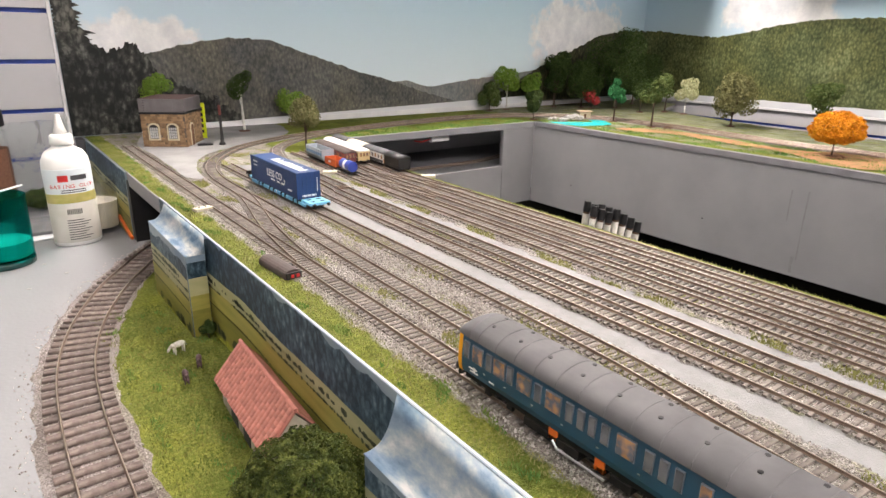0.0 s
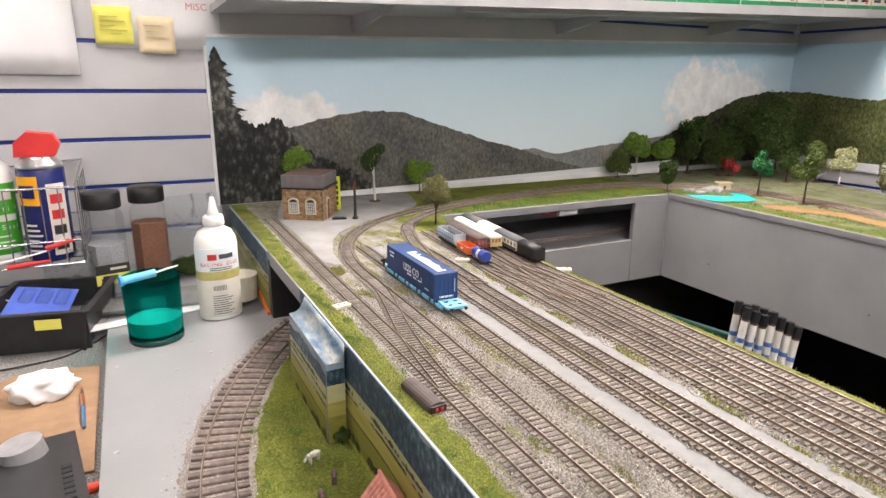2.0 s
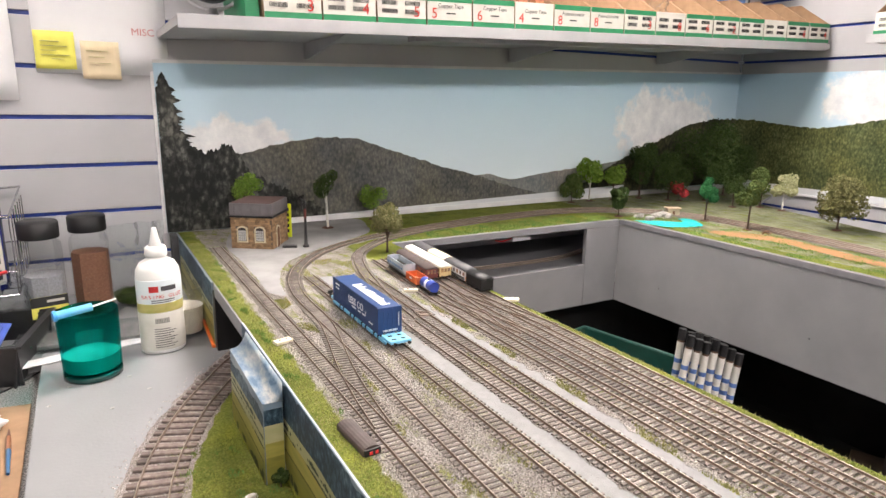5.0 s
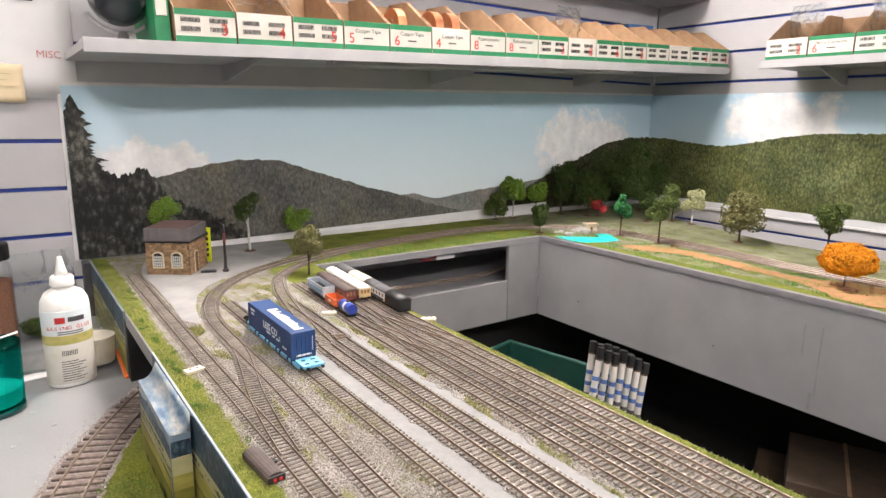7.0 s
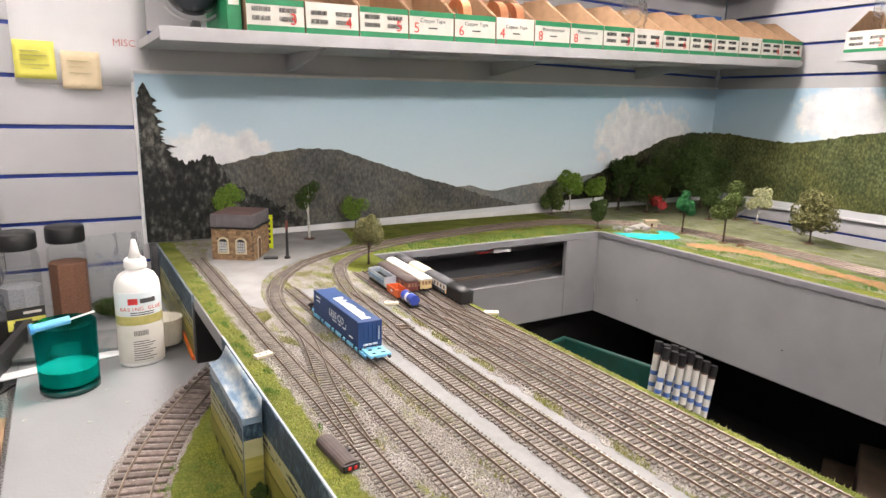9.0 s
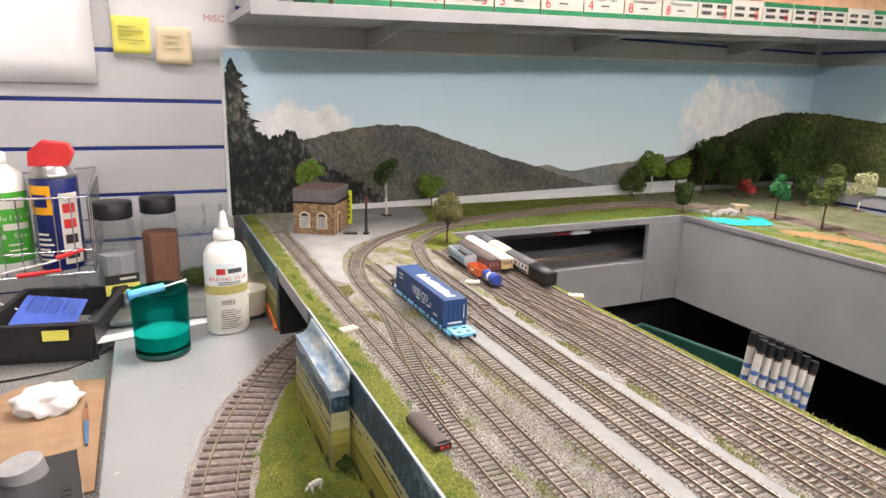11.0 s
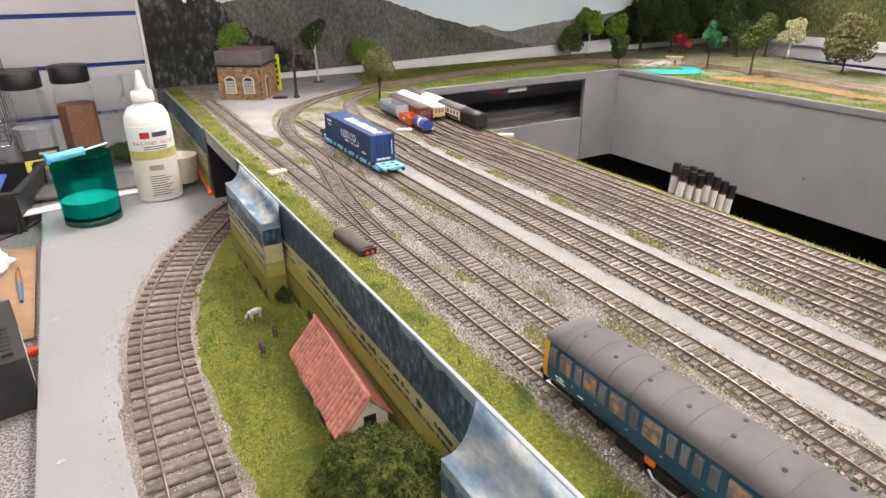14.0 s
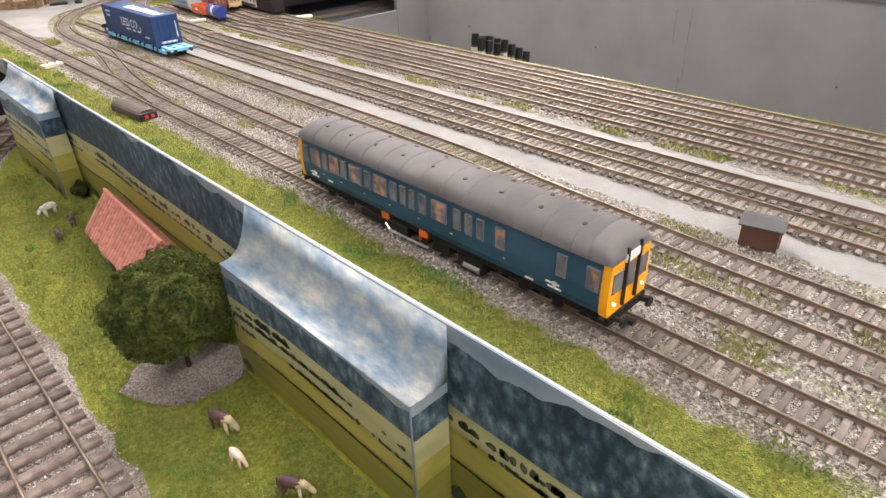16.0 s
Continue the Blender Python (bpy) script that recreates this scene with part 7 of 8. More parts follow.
tagged(gw, "clear drinking glass with milky liquid", "glass")
part("wall", lathe([(0.030, 0), (0.033, 0.003), (0.037, 0.100), (0.0355, 0.100), (0.031, 0.008), (0.001, 0.006)], 32), M_CLEAR, gw, smooth=True)
part("liquid", lathe([(0.0295, 0.009), (0.0305, 0.011), (0.0335, 0.060), (0.001, 0.0602)], 30), mat("milky_liquid", (0.72, 0.66, 0.55), rough=0.4), gw)


def shaker(x, y, fill, fillmat, label, lab):
    j = empty("shaker_jar", (x, y, ZL), 12)
    tagged(j, label, "jar", "shaker jars")
    pr = [(0.034, 0.0), (0.0375, 0.004), (0.0375, 0.160), (0.036, 0.175), (0.029, 0.184), (0.029, 0.190)]
    part("jar", lathe(pr, 8), M_CLEAR, j, "clear plastic body")
    part("lid", lathe([(0.0345, 0.188), (0.0355, 0.190), (0.0355, 0.218), (0.033, 0.221)], 36), M_BLACK, j, "ridged black lid", True)
    if fill:
        part("filling", lathe([(0.0325, 0.004), (0.0350, 0.007), (0.0350, fill), (0.001, fill + 0.003)], 8), fillmat, j)
    if lab:
        k = part("label", box((-0.033, -0.0368, 0.036), (0.030, -0.0362, 0.078)), M_YNOTE if lab == 1 else M_LABEL, j, "black and yellow label")
        part("label_top", box((-0.033, -0.0372, 0.058), (0.030, -0.0369, 0.078)), M_INK, k)
        part("writing_bar", box((-0.024, -0.0372, 0.046), (0.016, -0.0369, 0.050)), M_INK, k)
        part("writing_bar", box((-0.006, -0.0376, 0.066), (0.024, -0.0373, 0.071)), M_LABEL, k)
    return j


M_SOIL = mat("brown_scatter", (0.24, 0.115, 0.07), (0.17, 0.08, 0.05), rough=0.95, scale=300)
M_GREYSC = mat("grey_scatter", (0.33, 0.34, 0.36), (0.25, 0.25, 0.27), rough=0.95, scale=300)
shaker(-0.297, 0.615, 0.115, M_GREYSC, "clear shaker jar of grey ballast with black lid", 1)
shaker(-0.214, 0.655, 0.145, M_SOIL, "clear shaker jar of brown scatter with black lid", 0)
plastic_bag(pose(-0.125, 0.69, ZL, 0, 0, 10), 0.12, 0.19, 0.06, 11, "crumpled clear bag of green scatter")
gb = empty("scatter_heap", (-0.13, 0.705, ZL))
tagged(gb, "green scatter material in a bag", "scatter")
bm = bmesh.new()
bmesh.ops.create_icosphere(bm, subdivisions=3, radius=1.0)
for v in bm.verts:
    v.co = Vector((v.co.x * 0.045, v.co.y * 0.02, 0.022 + v.co.z * 0.022)) * (1 + 0.25 * noise.noise(v.co * 3))
    v.co.z = max(0.0, v.co.z)
part("heap", bm, L_MID, gb, smooth=True)
cs_ = empty("clamshell_pack", (-0.225, 0.515, ZL), -6)
tagged(cs_, "flat clear plastic pack lying on the board", "package")
part("tray", box((-0.125, -0.05, 0.0), (0.13, 0.055, 0.018), 0.003), glass("cloudy_plastic", (0.85, 0.86, 0.86), 0.2, 1.2, 0.55), cs_)
part("insert", box((-0.10, -0.035, 0.002), (0.10, 0.04, 0.010), 0.002), mat("grey_insert", (0.30, 0.29, 0.29), (0.2, 0.2, 0.2), rough=0.6, scale=50), cs_)
st = bm_obj("paper_strip", prism([(-0.35, 0.405), (-0.352, 0.435), (-0.145, 0.478), (-0.135, 0.448)], "z", ZL + 0.0015, ZL + 0.0035), M_PAPER)
tagged(st, "white paper strip lying under the tumbler", "paper strip")

# countersunk screws and filler marks in the grey board
M_SCREW = mat("screw_dust", (0.45, 0.44, 0.42), (0.20, 0.19, 0.18), rough=0.6, scale=300)
for x, y in ((-0.288, 0.24), (-0.288, -0.02), (-0.262, 0.30), (-0.205, 0.19), (-0.150, 0.235), (-0.286, -0.30), (-0.175, 0.30), (-0.284, -0.55)):
    sw = bm_obj("screw_head", lathe([(0.0036, 0.0), (0.0036, 0.0004), (0.0024, 0.0007), (0.0008, 0.0004)], 12), M_SCREW)
    sw.matrix_basis = pose(x, y, ZL + 0.0001)
    tagged(sw, "small filled screw head in the grey board", "screw", "board screws")

# tray of tools
tr = empty("tool_tray", (-0.395, 0.495, -0.150), -12)
tagged(tr, "black plastic tray full of tools and packets", "tray")
M_TRAY = mat("black_plastic", (0.022, 0.022, 0.024), (0.016, 0.016, 0.018), rough=0.4, scale=60)
w2, d2, h2 = 0.085, 0.10, 0.075
part("base", box((-w2 * 0.9, -d2 * 0.9, 0), (w2 * 0.9, d2 * 0.9, 0.004)), M_TRAY, tr)
for s in (-1, 1):
    part("side", prism([(s * w2 * 0.9, 0.0), (s * w2, h2), (s * (w2 - 0.004), h2), (s * (w2 * 0.9 - 0.004), 0.0)], "y", -d2, d2), M_TRAY, tr)
    part("end", prism([(s * d2 * 0.9, 0.0), (s * d2, h2), (s * (d2 - 0.004), h2), (s * (d2 * 0.9 - 0.004), 0.0)], "x", -w2, w2), M_TRAY, tr)
    part("rim", box((min(s * w2, s * (w2 + 0.008)), -d2 - 0.006, h2 - 0.004), (max(s * w2, s * (w2 + 0.008)), d2 + 0.006, h2), 0.001), M_TRAY, tr)
    part("rim", box((-w2, min(s * d2, s * (d2 + 0.008)), h2 - 0.004), (w2, max(s * d2, s * (d2 + 0.008)), h2), 0.001), M_TRAY, tr)
part("label", box((0.008, -d2 - 0.0092, h2 - 0.028), (0.048, -d2 - 0.0075, h2 - 0.010)), M_YNOTE, tr, "yellow sticker")
pk = empty("blister_pack", (-0.405, 0.475, -0.085), -10)
pk.matrix_basis = pose(-0.405, 0.475, -0.088, 14, 8, -10)
tagged(pk, "blue and white blister pack in the tray", "package")
part("card", box((-0.055, -0.05, 0), (0.045, 0.055, 0.003)), mat("pack_blue", (0.06, 0.11, 0.45), (0.05, 0.09, 0.36), rough=0.35), pk)
part("white_edge", box((-0.058, -0.066, 0.0), (0.048, -0.0502, 0.003)), mat("pack_white", (0.55, 0.68, 0.8), rough=0.35), pk)
for k in range(3):
    part("blister", box((-0.04 + k * 0.028, 0.0, 0.0031), (-0.02 + k * 0.028, 0.045, 0.010), 0.002), M_BAG, pk)
plastic_bag(pose(-0.36, 0.55, -0.105, -35, 10, 15), 0.10, 0.12, 0.04, 15, "clear plastic packet lying in the tray")
cb = empty("circuit_board", (-0.355, 0.462, -0.108), 8)
tagged(cb, "small green circuit board in the tray", "circuit board")
part("board", box((-0.035, -0.016, 0), (0.035, 0.016, 0.002)), mat("pcb_green", (0.012, 0.07, 0.035), rough=0.4), cb)
for k in range(7):
    part("chip", box((-0.030 + k * 0.009, -0.010 + 0.006 * (k % 3), 0.0021), (-0.024 + k * 0.009, -0.002 + 0.006 * (k % 3), 0.005)), M_BLACK if k % 2 else M_STEEL, cb)

# wire basket with spray can and large glue bottle
bk = empty("wire_basket", (0, 0, 0))
tagged(bk, "chrome wire basket hung on the slatted wall", "wire basket")
bx0, bx1, by0, by1, bz0, bz1 = -0.62, -0.335, 0.555, 0.842, -0.035, 0.112
M_WIRE = mat("chrome_wire", (0.55, 0.55, 0.57), rough=0.25, metal=0.95)
for z in (bz1, bz0 + 0.045, bz0):
    part("hoop", tube([(bx0, by0, z), (bx1, by0, z), (bx1, by1, z + (0.02 if z == bz1 else 0)), (bx0, by1, z), (bx0, by0, z)], 0.0022 if z == bz1 else 0.0016, 8), M_WIRE, bk)
for k in range(11):
    x = bx0 + (bx1 - bx0) * k / 10
    part("wire", tube([(x, by0, bz1), (x, by0, bz0), (x, by1, bz0)], 0.0013, 6), M_WIRE, bk)
for k in range(7):
    y = by0 + (by1 - by0) * k / 6
    part("wire", tube([(bx1, y, bz1), (bx1, y, bz0), (bx0, y, bz0)], 0.0013, 6), M_WIRE, bk)
sc = empty("spray_can", (-0.392, 0.615, bz0 + 0.0016))
tagged(sc, "dark blue and yellow aerosol can with red cap", "aerosol can")
M_CANB = mat("can_blue", (0.012, 0.02, 0.13), (0.010, 0.016, 0.10), rough=0.25, scale=30)
RC = 0.0405
part("body", lathe([(RC * 0.96, 0), (RC, 0.003), (RC, 0.175), (RC * 0.97, 0.178)], 40), M_CANB, sc, smooth=True)
part("shoulder", lathe([(RC, 0.178), (RC * 0.96, 0.186), (RC * 0.72, 0.196), (RC * 0.70, 0.199)], 36), M_STEEL, sc, "bare metal shoulder", True)
part("cap", prism([(-0.036, 0.200), (0.030, 0.200), (0.040, 0.222), (0.030, 0.240), (-0.012, 0.246), (-0.034, 0.226)], "y", -0.021, 0.021), M_REDL, sc, "bright red spray cap")
part("label", curved_plate(RC, 1.0, -75, -5, 0.110, 0.165, 0.0008), M_YEL, sc, "yellow label block")
part("logo_shape", curved_plate(RC, 1.0, -60, -15, 0.124, 0.148, 0.0014), M_CANB, sc)
part("label", curved_plate(RC, 1.0, 12, 62, 0.012, 0.150, 0.0008), M_LABEL, sc, "white warning panel")
for k in range(4):
    part("warning_mark", curved_plate(RC, 1.0, 18, 50, 0.022 + k * 0.030, 0.040 + k * 0.030, 0.0014), M_REDL if k > 1 else M_INK, sc)
for k in range(6):
    part("writing_bar", curved_plate(RC, 1.0, -55, -10 - 5 * (k % 3), 0.020 + k * 0.010, 0.024 + k * 0.010, 0.0012), M_LABEL, sc)
pv = empty("pva_bottle", (-0.485, 0.625, bz0 + 0.0016))
tagged(pv, "white plastic bottle with a bright green label", "bottle")
RP = 0.046
part("body", lathe([(RP * 0.95, 0), (RP, 0.004), (RP, 0.165), (RP * 0.9, 0.185), (RP * 0.5, 0.198), (RP * 0.42, 0.204)], 36, 0.8), M_BOTTLE, pv, smooth=True)
part("nozzle", lathe([(RP * 0.46, 0.204), (RP * 0.44, 0.222), (RP * 0.22, 0.228), (RP * 0.14, 0.262), (0.001, 0.265)], 24), M_BOTTLE, pv, smooth=True)
part("label", lathe([(RP * 1.003, 0.018), (RP * 1.008, 0.019), (RP * 1.008, 0.152), (RP * 1.003, 0.153)], 36, 0.8), mat("leaf_green", (0.06, 0.36, 0.03), (0.05, 0.30, 0.025), rough=0.4), pv, "bright green label", True)
part("brand_block", curved_plate(RP, 0.8, 5, 60, 0.122, 0.142, 0.0012), M_LABEL, pv)
wrap_text(pv, "Multi P", 0.014, RP, 0.8, 0.105, 36, M_LABEL, 0.0014)
wrap_text(pv, "& Seal", 0.014, RP, 0.8, 0.070, 36, M_LABEL, 0.0014)
part("writing_bar", curved_plate(RP, 0.8, 8, 66, 0.082, 0.094, 0.0012), M_LABEL, pv)
for k in range(3):
    part("writing_bar", curved_plate(RP, 0.8, 14, 60 - 8 * k, 0.030 + k * 0.011, 0.033 + k * 0.011, 0.0012), M_LABEL, pv)
cl = empty("crocodile_lead", (-0.43, 0.553, 0.0))
tagged(cl, "red and white test lead clipped to the basket", "test lead")
part("lead", tube([tuple(p) for p in spline([(0.075, 0, 0.010), (0.03, -0.006, -0.006), (-0.04, -0.006, -0.02), (-0.09, -0.005, -0.035), (-0.06, -0.02, -0.075), (-0.02, -0.02, -0.095)], 0.012)], 0.0016, 6), M_WHITE, cl)
for a, b in (((0.035, -0.007, 0.0), (0.082, -0.004, 0.012)), ((-0.024, -0.02, -0.092), (0.012, -0.028, -0.112)), ((-0.03, -0.007, -0.030), (0.04, -0.007, -0.024))):
    part("clip", cyl(a, b, 0.005, 0.003, 10), M_REDL, cl, "red plastic clip")

# cardboard, tissue, brush, controller
wire = empty("black_cable", (0, 0, -0.1478))
tagged(wire, "thin black cable lying on the worktop", "cable")
part("cable", tube([tuple(q) for q in spline([(-0.31, 0.43, 0.002), (-0.335, 0.40, 0.0), (-0.375, 0.362, 0.0), (-0.45, 0.348, 0.0), (-0.53, 0.345, 0.0), (-0.57, 0.32, 0.0), (-0.60, 0.24, 0.0)], 0.012)], 0.0017, 6), M_BLACK, wire)
cdb = bm_obj("cardboard_sheet", prism([(-0.56, 0.20), (-0.43, 0.315), (-0.316, 0.300), (-0.314, -0.02), (-0.60, -0.02)], "z", -0.1495, -0.1462), M_CARDB)
tagged(cdb, "brown cardboard sheet lying on the worktop", "cardboard")
M_CARDB2 = M_CARDB
bm = bmesh.new()
bmesh.ops.create_icosphere(bm, subdivisions=4, radius=1.0)
for v in bm.verts:
    d = v.co.copy()
    k = 1 + 0.30 * noise.noise(d * 1.6) + 0.45 * abs(noise.noise(d * 2.4 + Vector((3, 1, 2))))
    v.co = Vector((d.x * 0.040 * k, d.y * 0.032 * k, max(0.0, 0.012 + d.z * 0.022 * k)))
ts = bm_obj("crumpled_tissue", bm, M_PAPER, smooth=True)
ts.matrix_basis = pose(-0.385, 0.222, -0.1461)
tagged(ts, "crumpled white tissue on the cardboard sheet", "tissue")
pb = empty("paint_brush", (-0.335, 0.17, -0.1428), -86)
tagged(pb, "small blue handled paint brush on the cardboard", "paint brush")
part("handle", cyl((0.02, 0, 0), (0.085, 0, 0), 0.0033, 0.0020, 10), mat("brush_blue", (0.05, 0.14, 0.28), rough=0.4), pb)
part("ferrule", cyl((-0.02, 0, 0), (0.02, 0, 0), 0.0028, 0.0033, 10), M_COPPER, pb)
part("bristles", cyl((-0.045, 0, 0), (-0.02, 0, 0), 0.0008, 0.0028, 10), M_CHOC, pb)
ctl = empty("train_controller", (-0.400, -0.085, -0.1495), 8)
tagged(ctl, "black train controller with a large silver knob", "controller")
part("case", prism([(-0.10, 0), (0.10, 0), (0.10, 0.036), (0.085, 0.045), (-0.10, 0.060)], "x", -0.125, 0.082), M_TRAY, ctl, "black plastic case")
part("knob", cyl((0.030, 0.050, 0.044), (0.027, 0.050, 0.064), 0.0235, 0.0225, 48), mat("silver_knob", (0.45, 0.45, 0.46), (0.36, 0.36, 0.37), rough=0.35, metal=0.5, scale=60), ctl, "ribbed silver knob")
for k in range(7):
    part("button", box((0.062, -0.085 + k * 0.012, 0.046), (0.072, -0.077 + k * 0.012, 0.062 - k * 0.0012), 0.0006), M_BLACK, ctl)
part("writing_bar", box((0.0822, -0.09, 0.022), (0.0826, 0.04, 0.027)), M_LETTER, ctl)
part("side_plug", cyl((0.0825, 0.0, 0.012), (0.096, 0.0, 0.012), 0.006, seg=12), M_ORRED, ctl, "orange red plug")

# ---- below the boards, in the well ----
M_CRATE = mat("dark_green_crate", (0.006, 0.052, 0.040), (0.005, 0.04, 0.03), rough=0.5, scale=40)
M_YHAND = mat("yellow_bar", (0.75, 0.36, 0.01), rough=0.5)
# support added under the crate and tube holder, black to pass as unlit void
stand = structure("well_shelf", box((0.42, -0.9, -0.62), (1.60, 0.655, -0.60), 0.001), M_DARK, "added shelf carrying the crate, black like the unlit well", "shelf")
cr = empty("plastic_crate", (0.93, 0.27, -0.5995), 12)
tagged(cr, "dark green plastic crate with a yellow handle bar", "crate")
for lo, hi in (((-0.15, -0.20, 0), (0.15, 0.20, 0.006)), ((-0.15, -0.20, 0.0062), (-0.143, 0.20, 0.285)), ((0.143, -0.20, 0.0062), (0.15, 0.20, 0.285)), ((-0.1428, -0.20, 0.0062), (0.1428, -0.193, 0.285)), ((-0.1428, 0.193, 0.0062), (0.1428, 0.20, 0.285))):
    part("side", box(lo, hi, 0.002), M_CRATE, cr)
part("rim", tube([(-0.15, -0.20, 0.282), (0.15, -0.20, 0.282), (0.15, 0.20, 0.282), (-0.15, 0.20, 0.282), (-0.15, -0.20, 0.282)], 0.007, 8), M_CRATE, cr)
part("handle_bar", tube([(-0.05, 0.195, 0.292), (-0.05, -0.195, 0.292)], 0.008, 10), M_YHAND, cr, "yellow handle bar")
for k in range(4):
    part("grip", box((-0.154, -0.15 + k * 0.09, 0.19), (-0.1502, -0.10 + k * 0.09, 0.22), 0.002), M_CRATE, cr)
for k in range(3):
    rc_ = empty("red_toolbox", (0.89 + 0.05 * k, 0.15 + 0.11 * k, -0.393), 20 * k)
    tagged(rc_, "red and black tool handle in the crate", "tool", "crate tools")
    part("handle", box((-0.03, -0.012, -0.2), (0.03, 0.012, 0.0), 0.006), M_REDL if k != 1 else M_BLACK, rc_)
M_TUBE = mat("brown_tube", (0.22, 0.12, 0.08), (0.12, 0.08, 0.06), rough=0.25, scale=60)
rp = random.Random(8)
for k in range(13):
    fx = k % 7
    px = 0.683 + 0.0125 * fx + 0.004 * (k // 7)
    py = -0.135 - 0.0075 * fx + (0.022 if k >= 7 else 0.0)
    ln = 0.46
    top = -0.056 - 0.0052 * fx + rp.uniform(-0.006, 0.006) + (0.006 if k >= 7 else 0)
    tb = empty("paint_tube", (px, py, top - ln))
    tb.matrix_basis = pose(px, py, top, 0, rp.uniform(4, 10), 0) @ Matrix.Translation((0, 0, -ln))
    tagged(tb, "long clear brush tube with black cap and label", "tube", "brush tubes")
    part("tube", cyl((0, 0, 0.0), (0, 0, ln - 0.020), 0.0058, seg=14), M_TUBE, tb)
    part("cap", cyl((0, 0, ln - 0.0198), (0, 0, ln), 0.0072, 0.0066, 14), M_BLACK, tb, "black cap")
    part("label", cyl((0, 0, ln - 0.125), (0, 0, ln - 0.024), 0.0063, seg=14), M_LABEL, tb, "white label")
    for j in range(3):
        part("label_mark", cyl((0, 0, ln - 0.062 - j * 0.022), (0, 0, ln - 0.054 - j * 0.022), 0.0065, seg=14), mat("mark_blue", (0.08, 0.16, 0.42), rough=0.5) if j < 2 else M_DGREY, tb)
# cardboard darkened so the cartons carry the dimness of the well
M_CARTON = mat("shaded_cardboard", (0.085, 0.055, 0.035), (0.06, 0.04, 0.026), rough=0.85, scale=30)
pot = empty("tube_holder", (0.722, -0.150, -0.5995))
tagged(pot, "tall black holder full of brush tubes", "holder")
part("pot", lathe([(0.062, 0), (0.066, 0.004), (0.070, 0.22), (0.066, 0.22), (0.060, 0.01), (0.001, 0.008)], 28), M_TRAY, pot, smooth=True)
for x, y, z0, sz, lab in ((1.36, -0.30, -0.9495, (0.34, 0.34, 0.42), "brown cardboard carton with a white label"), (1.34, -0.33, -0.5295, (0.26, 0.24, 0.10), "small brown carton on a larger one")):
    cx = empty("carton", (x, y, z0), 24)
    tagged(cx, lab, "carton", "cartons")
    part("body", box((-sz[0] / 2, -sz[1] / 2, 0), (sz[0] / 2, sz[1] / 2, sz[2]), 0.003), M_CARTON, cx)
    part("label", box((-0.06, -sz[1] / 2 - 0.0015, sz[2] * 0.35), (0.06, -sz[1] / 2 - 0.0003, sz[2] * 0.8)), M_LABEL, cx)
    part("flap", box((-sz[0] / 2, -0.004, sz[2] + 0.0002), (sz[0] / 2, 0.004, sz[2] + 0.0015)), M_CARDB, cx)
rh = empty("wiring_block", (0.80, 0.515, -0.034))
tagged(rh, "grey terminal block with red wires under the board", "terminal block")
part("block", box((-0.03, 0.0, 0.0), (0.03, 0.012, 0.0165), 0.001), M_TRIM, rh)
part("wire", tube([(-0.03, 0.006, 0.008), (-0.06, 0.006, 0.002), (-0.08, 0.01, 0.006)], 0.002, 6), M_REDL, rh)

# ---- loose scatter: static grass and ballast stones ----
def blades(name, spots, label, material, h=0.0042, w=0.0006, seed=1):
    rb = random.Random(seed)
    vs, fs = [], []
    for x, y, z in spots:
        a = rb.uniform(0, 6.28)
        l = h * rb.uniform(0.4, 1.25)
        dx, dy = math.cos(a), math.sin(a)
        lean = rb.uniform(0.1, 0.8)
        o = len(vs)
        b = rb.uniform(0, 6.28)
        vs += [(x - dx * w, y - dy * w, z - 0.0004), (x + dx * w, y + dy * w, z - 0.0004), (x + math.cos(b) * l * lean, y + math.sin(b) * l * lean, z + l)]
        fs.append((o, o + 1, o + 2))
    me = bpy.data.meshes.new(name)
    me.from_pydata(vs, [], fs)
    me.materials.append(material)
    return tagged(new(name, me), label, "static grass", kind="stuff")


rg = random.Random(77)
def tuft(n, x0, x1, y0, y1, z, f=26, cut=0.0, s=1.0):
    out = []
    while len(out) < n:
        x, y = rg.uniform(x0, x1), rg.uniform(y0, y1)
        if noise.noise(Vector((x * f, y * f * 0.6, s))) > cut:
            out.append((x, y, z))
    return out


M_BL1 = mat("grass_blade", (0.125, 0.16, 0.032), (0.25, 0.245, 0.075), rough=0.9, scale=35, spec=0.1)
M_BL3 = mat("dry_grass_blade", (0.22, 0.24, 0.075), (0.36, 0.34, 0.14), rough=0.9, scale=30, spec=0.1)
M_BL2 = mat("fresh_grass_blade", (0.12, 0.24, 0.06), (0.22, 0.28, 0.07), rough=0.9, scale=25, spec=0.1)
blades("verge_grass", tuft(9000, -0.0205, 0.009, -1.05, 0.70, 0.0, cut=-0.5), "yellow green static grass along the board edge", M_BL3, 0.0026, seed=2)
blades("verge_tufts", tuft(2600, -0.019, 0.014, -1.0, 0.5, 0.0, f=60, cut=0.35, s=21) + tuft(1800, -0.14, -0.03, -0.7, 0.0, ZL + 0.0026, f=55, cut=0.38, s=23), "bright green static grass tufts in the verge", M_BL2, 0.0034, 0.0007, seed=8)
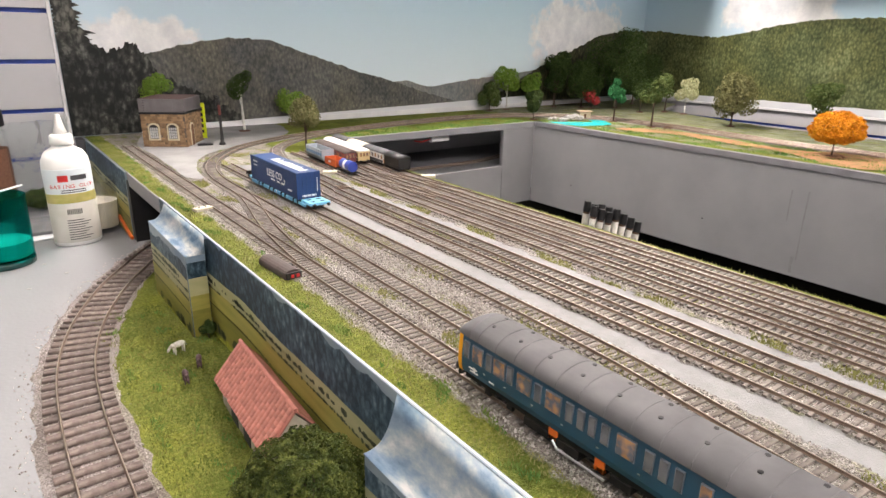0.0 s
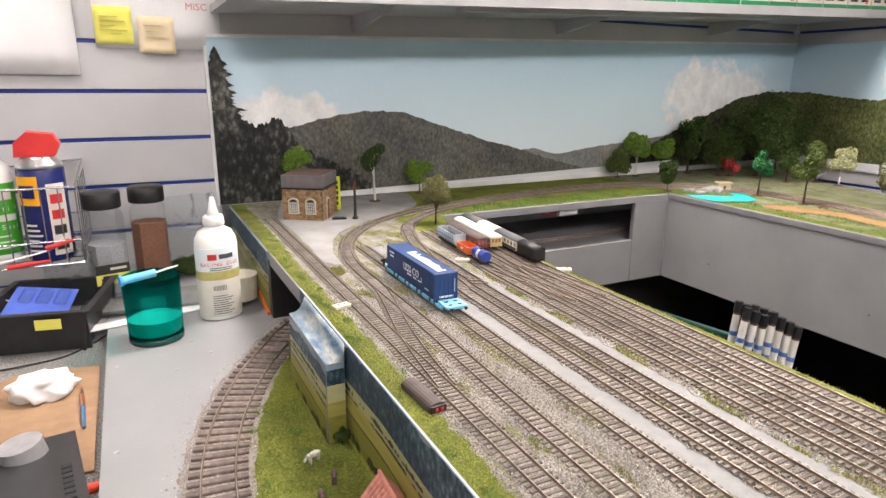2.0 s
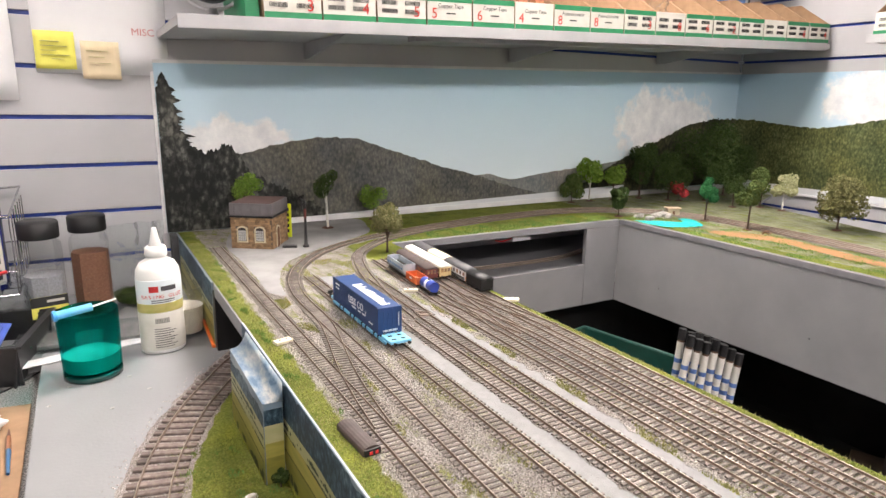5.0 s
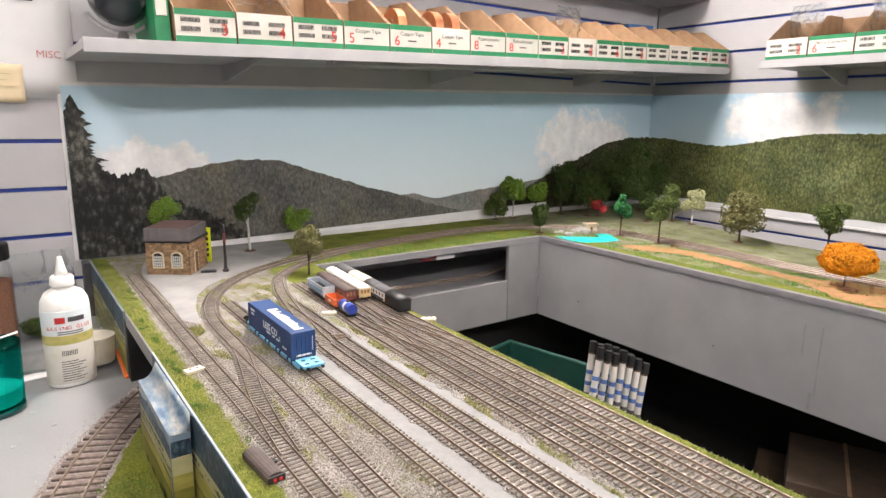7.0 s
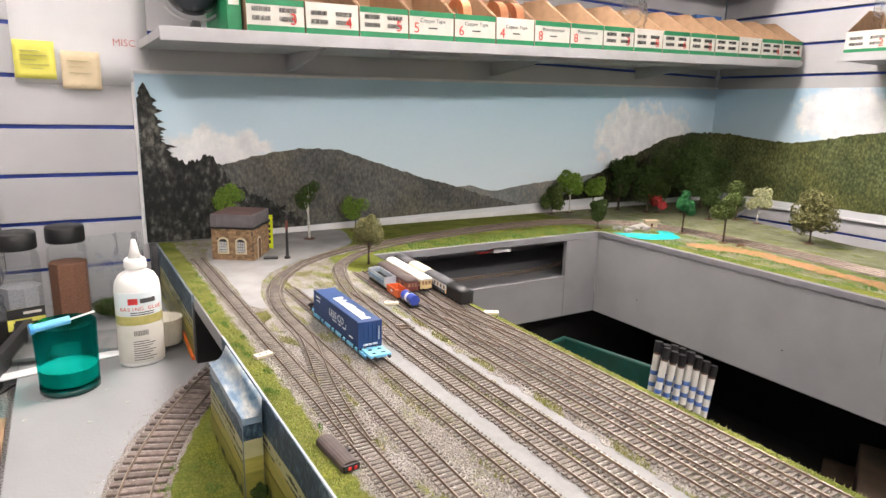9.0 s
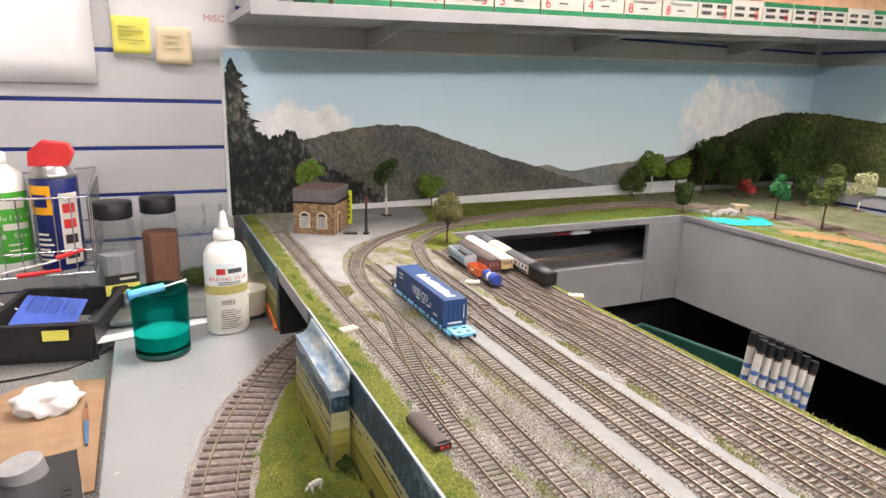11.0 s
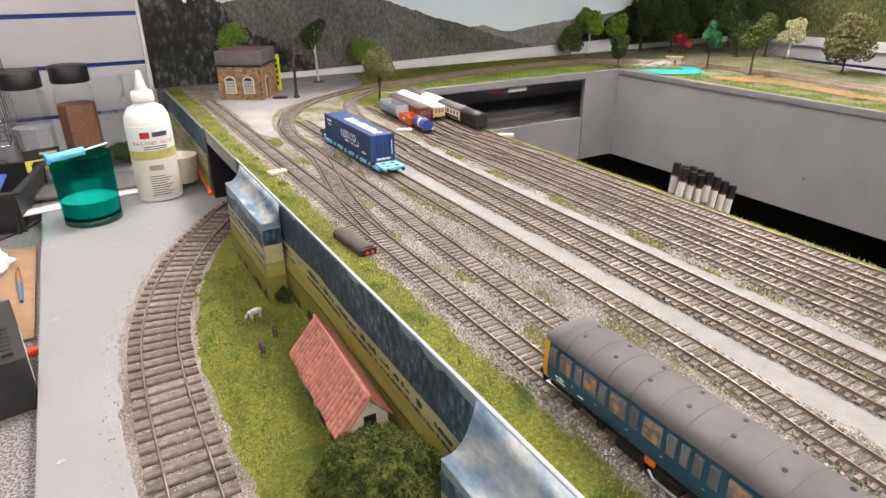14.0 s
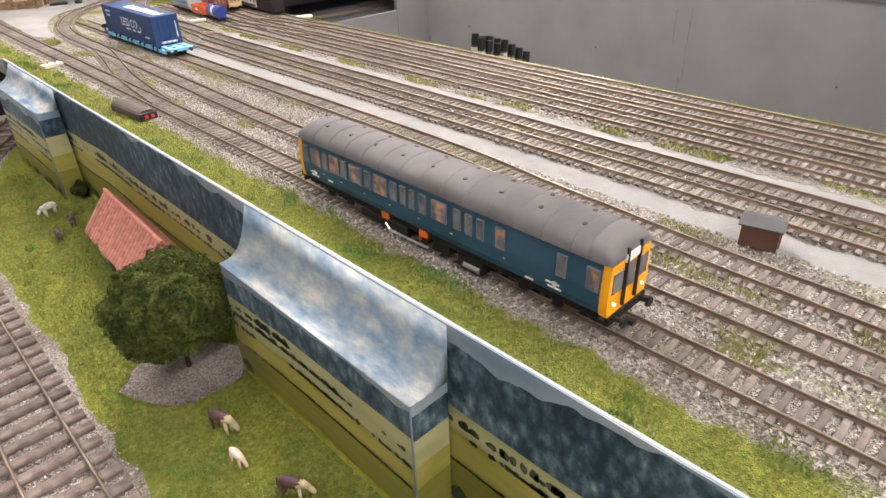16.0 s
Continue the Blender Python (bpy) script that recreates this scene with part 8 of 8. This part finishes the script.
blades("yard_tufts", tuft(5000, 0.046, 0.068, -1.0, 0.2, 0.0005, cut=0.12, s=3) + tuft(6000, 0.098, 0.150, -1.0, 0.25, 0.0005, cut=0.18, s=5) + tuft(2500, 0.21, 0.22, -1.0, 0.1, 0.0005, cut=0.0, s=7) + tuft(2500, 0.262, 0.276, -0.9, 0.1, 0.0005, cut=0.1, s=9) + tuft(2500, 0.397, 0.41, -1.2, 0.40, 0.0, cut=-0.3, s=9) + tuft(3500, 0.13, 0.26, 0.15, 0.42, 0.0008, cut=0.0, s=11), "yellow green static grass tufts between the tracks", M_BL3, 0.0036, seed=3)
blades("meadow_grass", tuft(15000, -0.148, -0.026, -0.95, 0.02, ZL + 0.0026, cut=-0.35, s=13), "short static grass on the lower board", M_BL1, 0.0028, seed=4)
blades("bank_grass", tuft(4000, 0.42, 1.13, 0.50, 0.60, 0.0, cut=-0.2, s=15) + tuft(6000, 1.15, 1.34, -0.5, 0.5, 0.0, cut=0.0, s=17), "green static grass of the park", M_BL2, 0.005, 0.0011, seed=5)


def stones(name, spots, label, material, size=0.0011, seed=1):
    rs_ = random.Random(seed)
    vs, fs = [], []
    for x, y, z in spots:
        s = size * rs_.uniform(0.5, 1.25)
        o = len(vs)
        a = rs_.uniform(0, 6.28)
        for k in range(3):
            t = a + k * 2.094 + rs_.uniform(-0.4, 0.4)
            vs.append((x + s * math.cos(t), y + s * math.sin(t), z - 0.0004))
        vs.append((x + rs_.uniform(-0.4, 0.4) * s, y + rs_.uniform(-0.4, 0.4) * s, z + s * rs_.uniform(0.5, 1.0)))
        fs += [(o, o + 1, o + 3), (o + 1, o + 2, o + 3), (o + 2, o, o + 3)]
    me = bpy.data.meshes.new(name)
    me.from_pydata(vs, [], fs)
    me.materials.append(material)
    return tagged(new(name, me), label, "ballast", kind="stuff")


def stone_mat(name, a, b, c):
    m = bpy.data.materials.new(name)
    m.use_nodes = True
    nt = m.node_tree
    p = nt.nodes["Principled BSDF"]
    p.inputs["Roughness"].default_value = 0.9
    g = nt.nodes.new("ShaderNodeNewGeometry")
    cr_ = nt.nodes.new("ShaderNodeValToRGB")
    cr_.color_ramp.elements.new(0.5)
    for e, (pos, cc) in zip(cr_.color_ramp.elements, ((0.0, a), (0.5, b), (1.0, c))):
        e.position, e.color = pos, col(cc)
    nt.links.new(g.outputs["Random Per Island"], cr_.inputs["Fac"])
    nt.links.new(cr_.outputs["Color"], p.inputs["Base Color"])
    return m


M_STONES = stone_mat("granite_chips", (0.15, 0.132, 0.12), (0.38, 0.35, 0.325), (0.60, 0.565, 0.535))
stones("loose_ballast", tuft(28000, 0.008, 0.155, -1.0, 0.10, 0.0016, cut=-0.9) + tuft(8000, 0.186, 0.245, -0.8, 0.1, 0.0016, cut=-0.9) + tuft(9000, 0.266, 0.398, -0.75, 0.0, 0.0012, cut=-0.9), "loose grey granite ballast chips round the tracks", M_STONES, seed=6)
low_pl = spline([(x, y, 0) for x, y in low], 0.01)
sp = []
for i in range(15000):
    k = rg.randrange(len(low_pl) - 1)
    p = low_pl[k] + (low_pl[k + 1] - low_pl[k]) * rg.random()
    q = low_pl[k + 1] - low_pl[k]
    nn = Vector((-q.y, q.x, 0)).normalized()
    o = rg.gauss(0, 0.026)
    if p.y > -1.0 and abs(o) < 0.062:
        sp.append((p.x + nn.x * o, p.y + nn.y * o, ZL + (0.0018 if abs(o) < 0.04 else 0.0006)))
stones("lower_ballast", sp, "loose pinkish grey ballast chips on the lower board", stone_mat("pinkish_chips", (0.20, 0.17, 0.16), (0.42, 0.37, 0.35), (0.62, 0.57, 0.54)), 0.0013, seed=7)
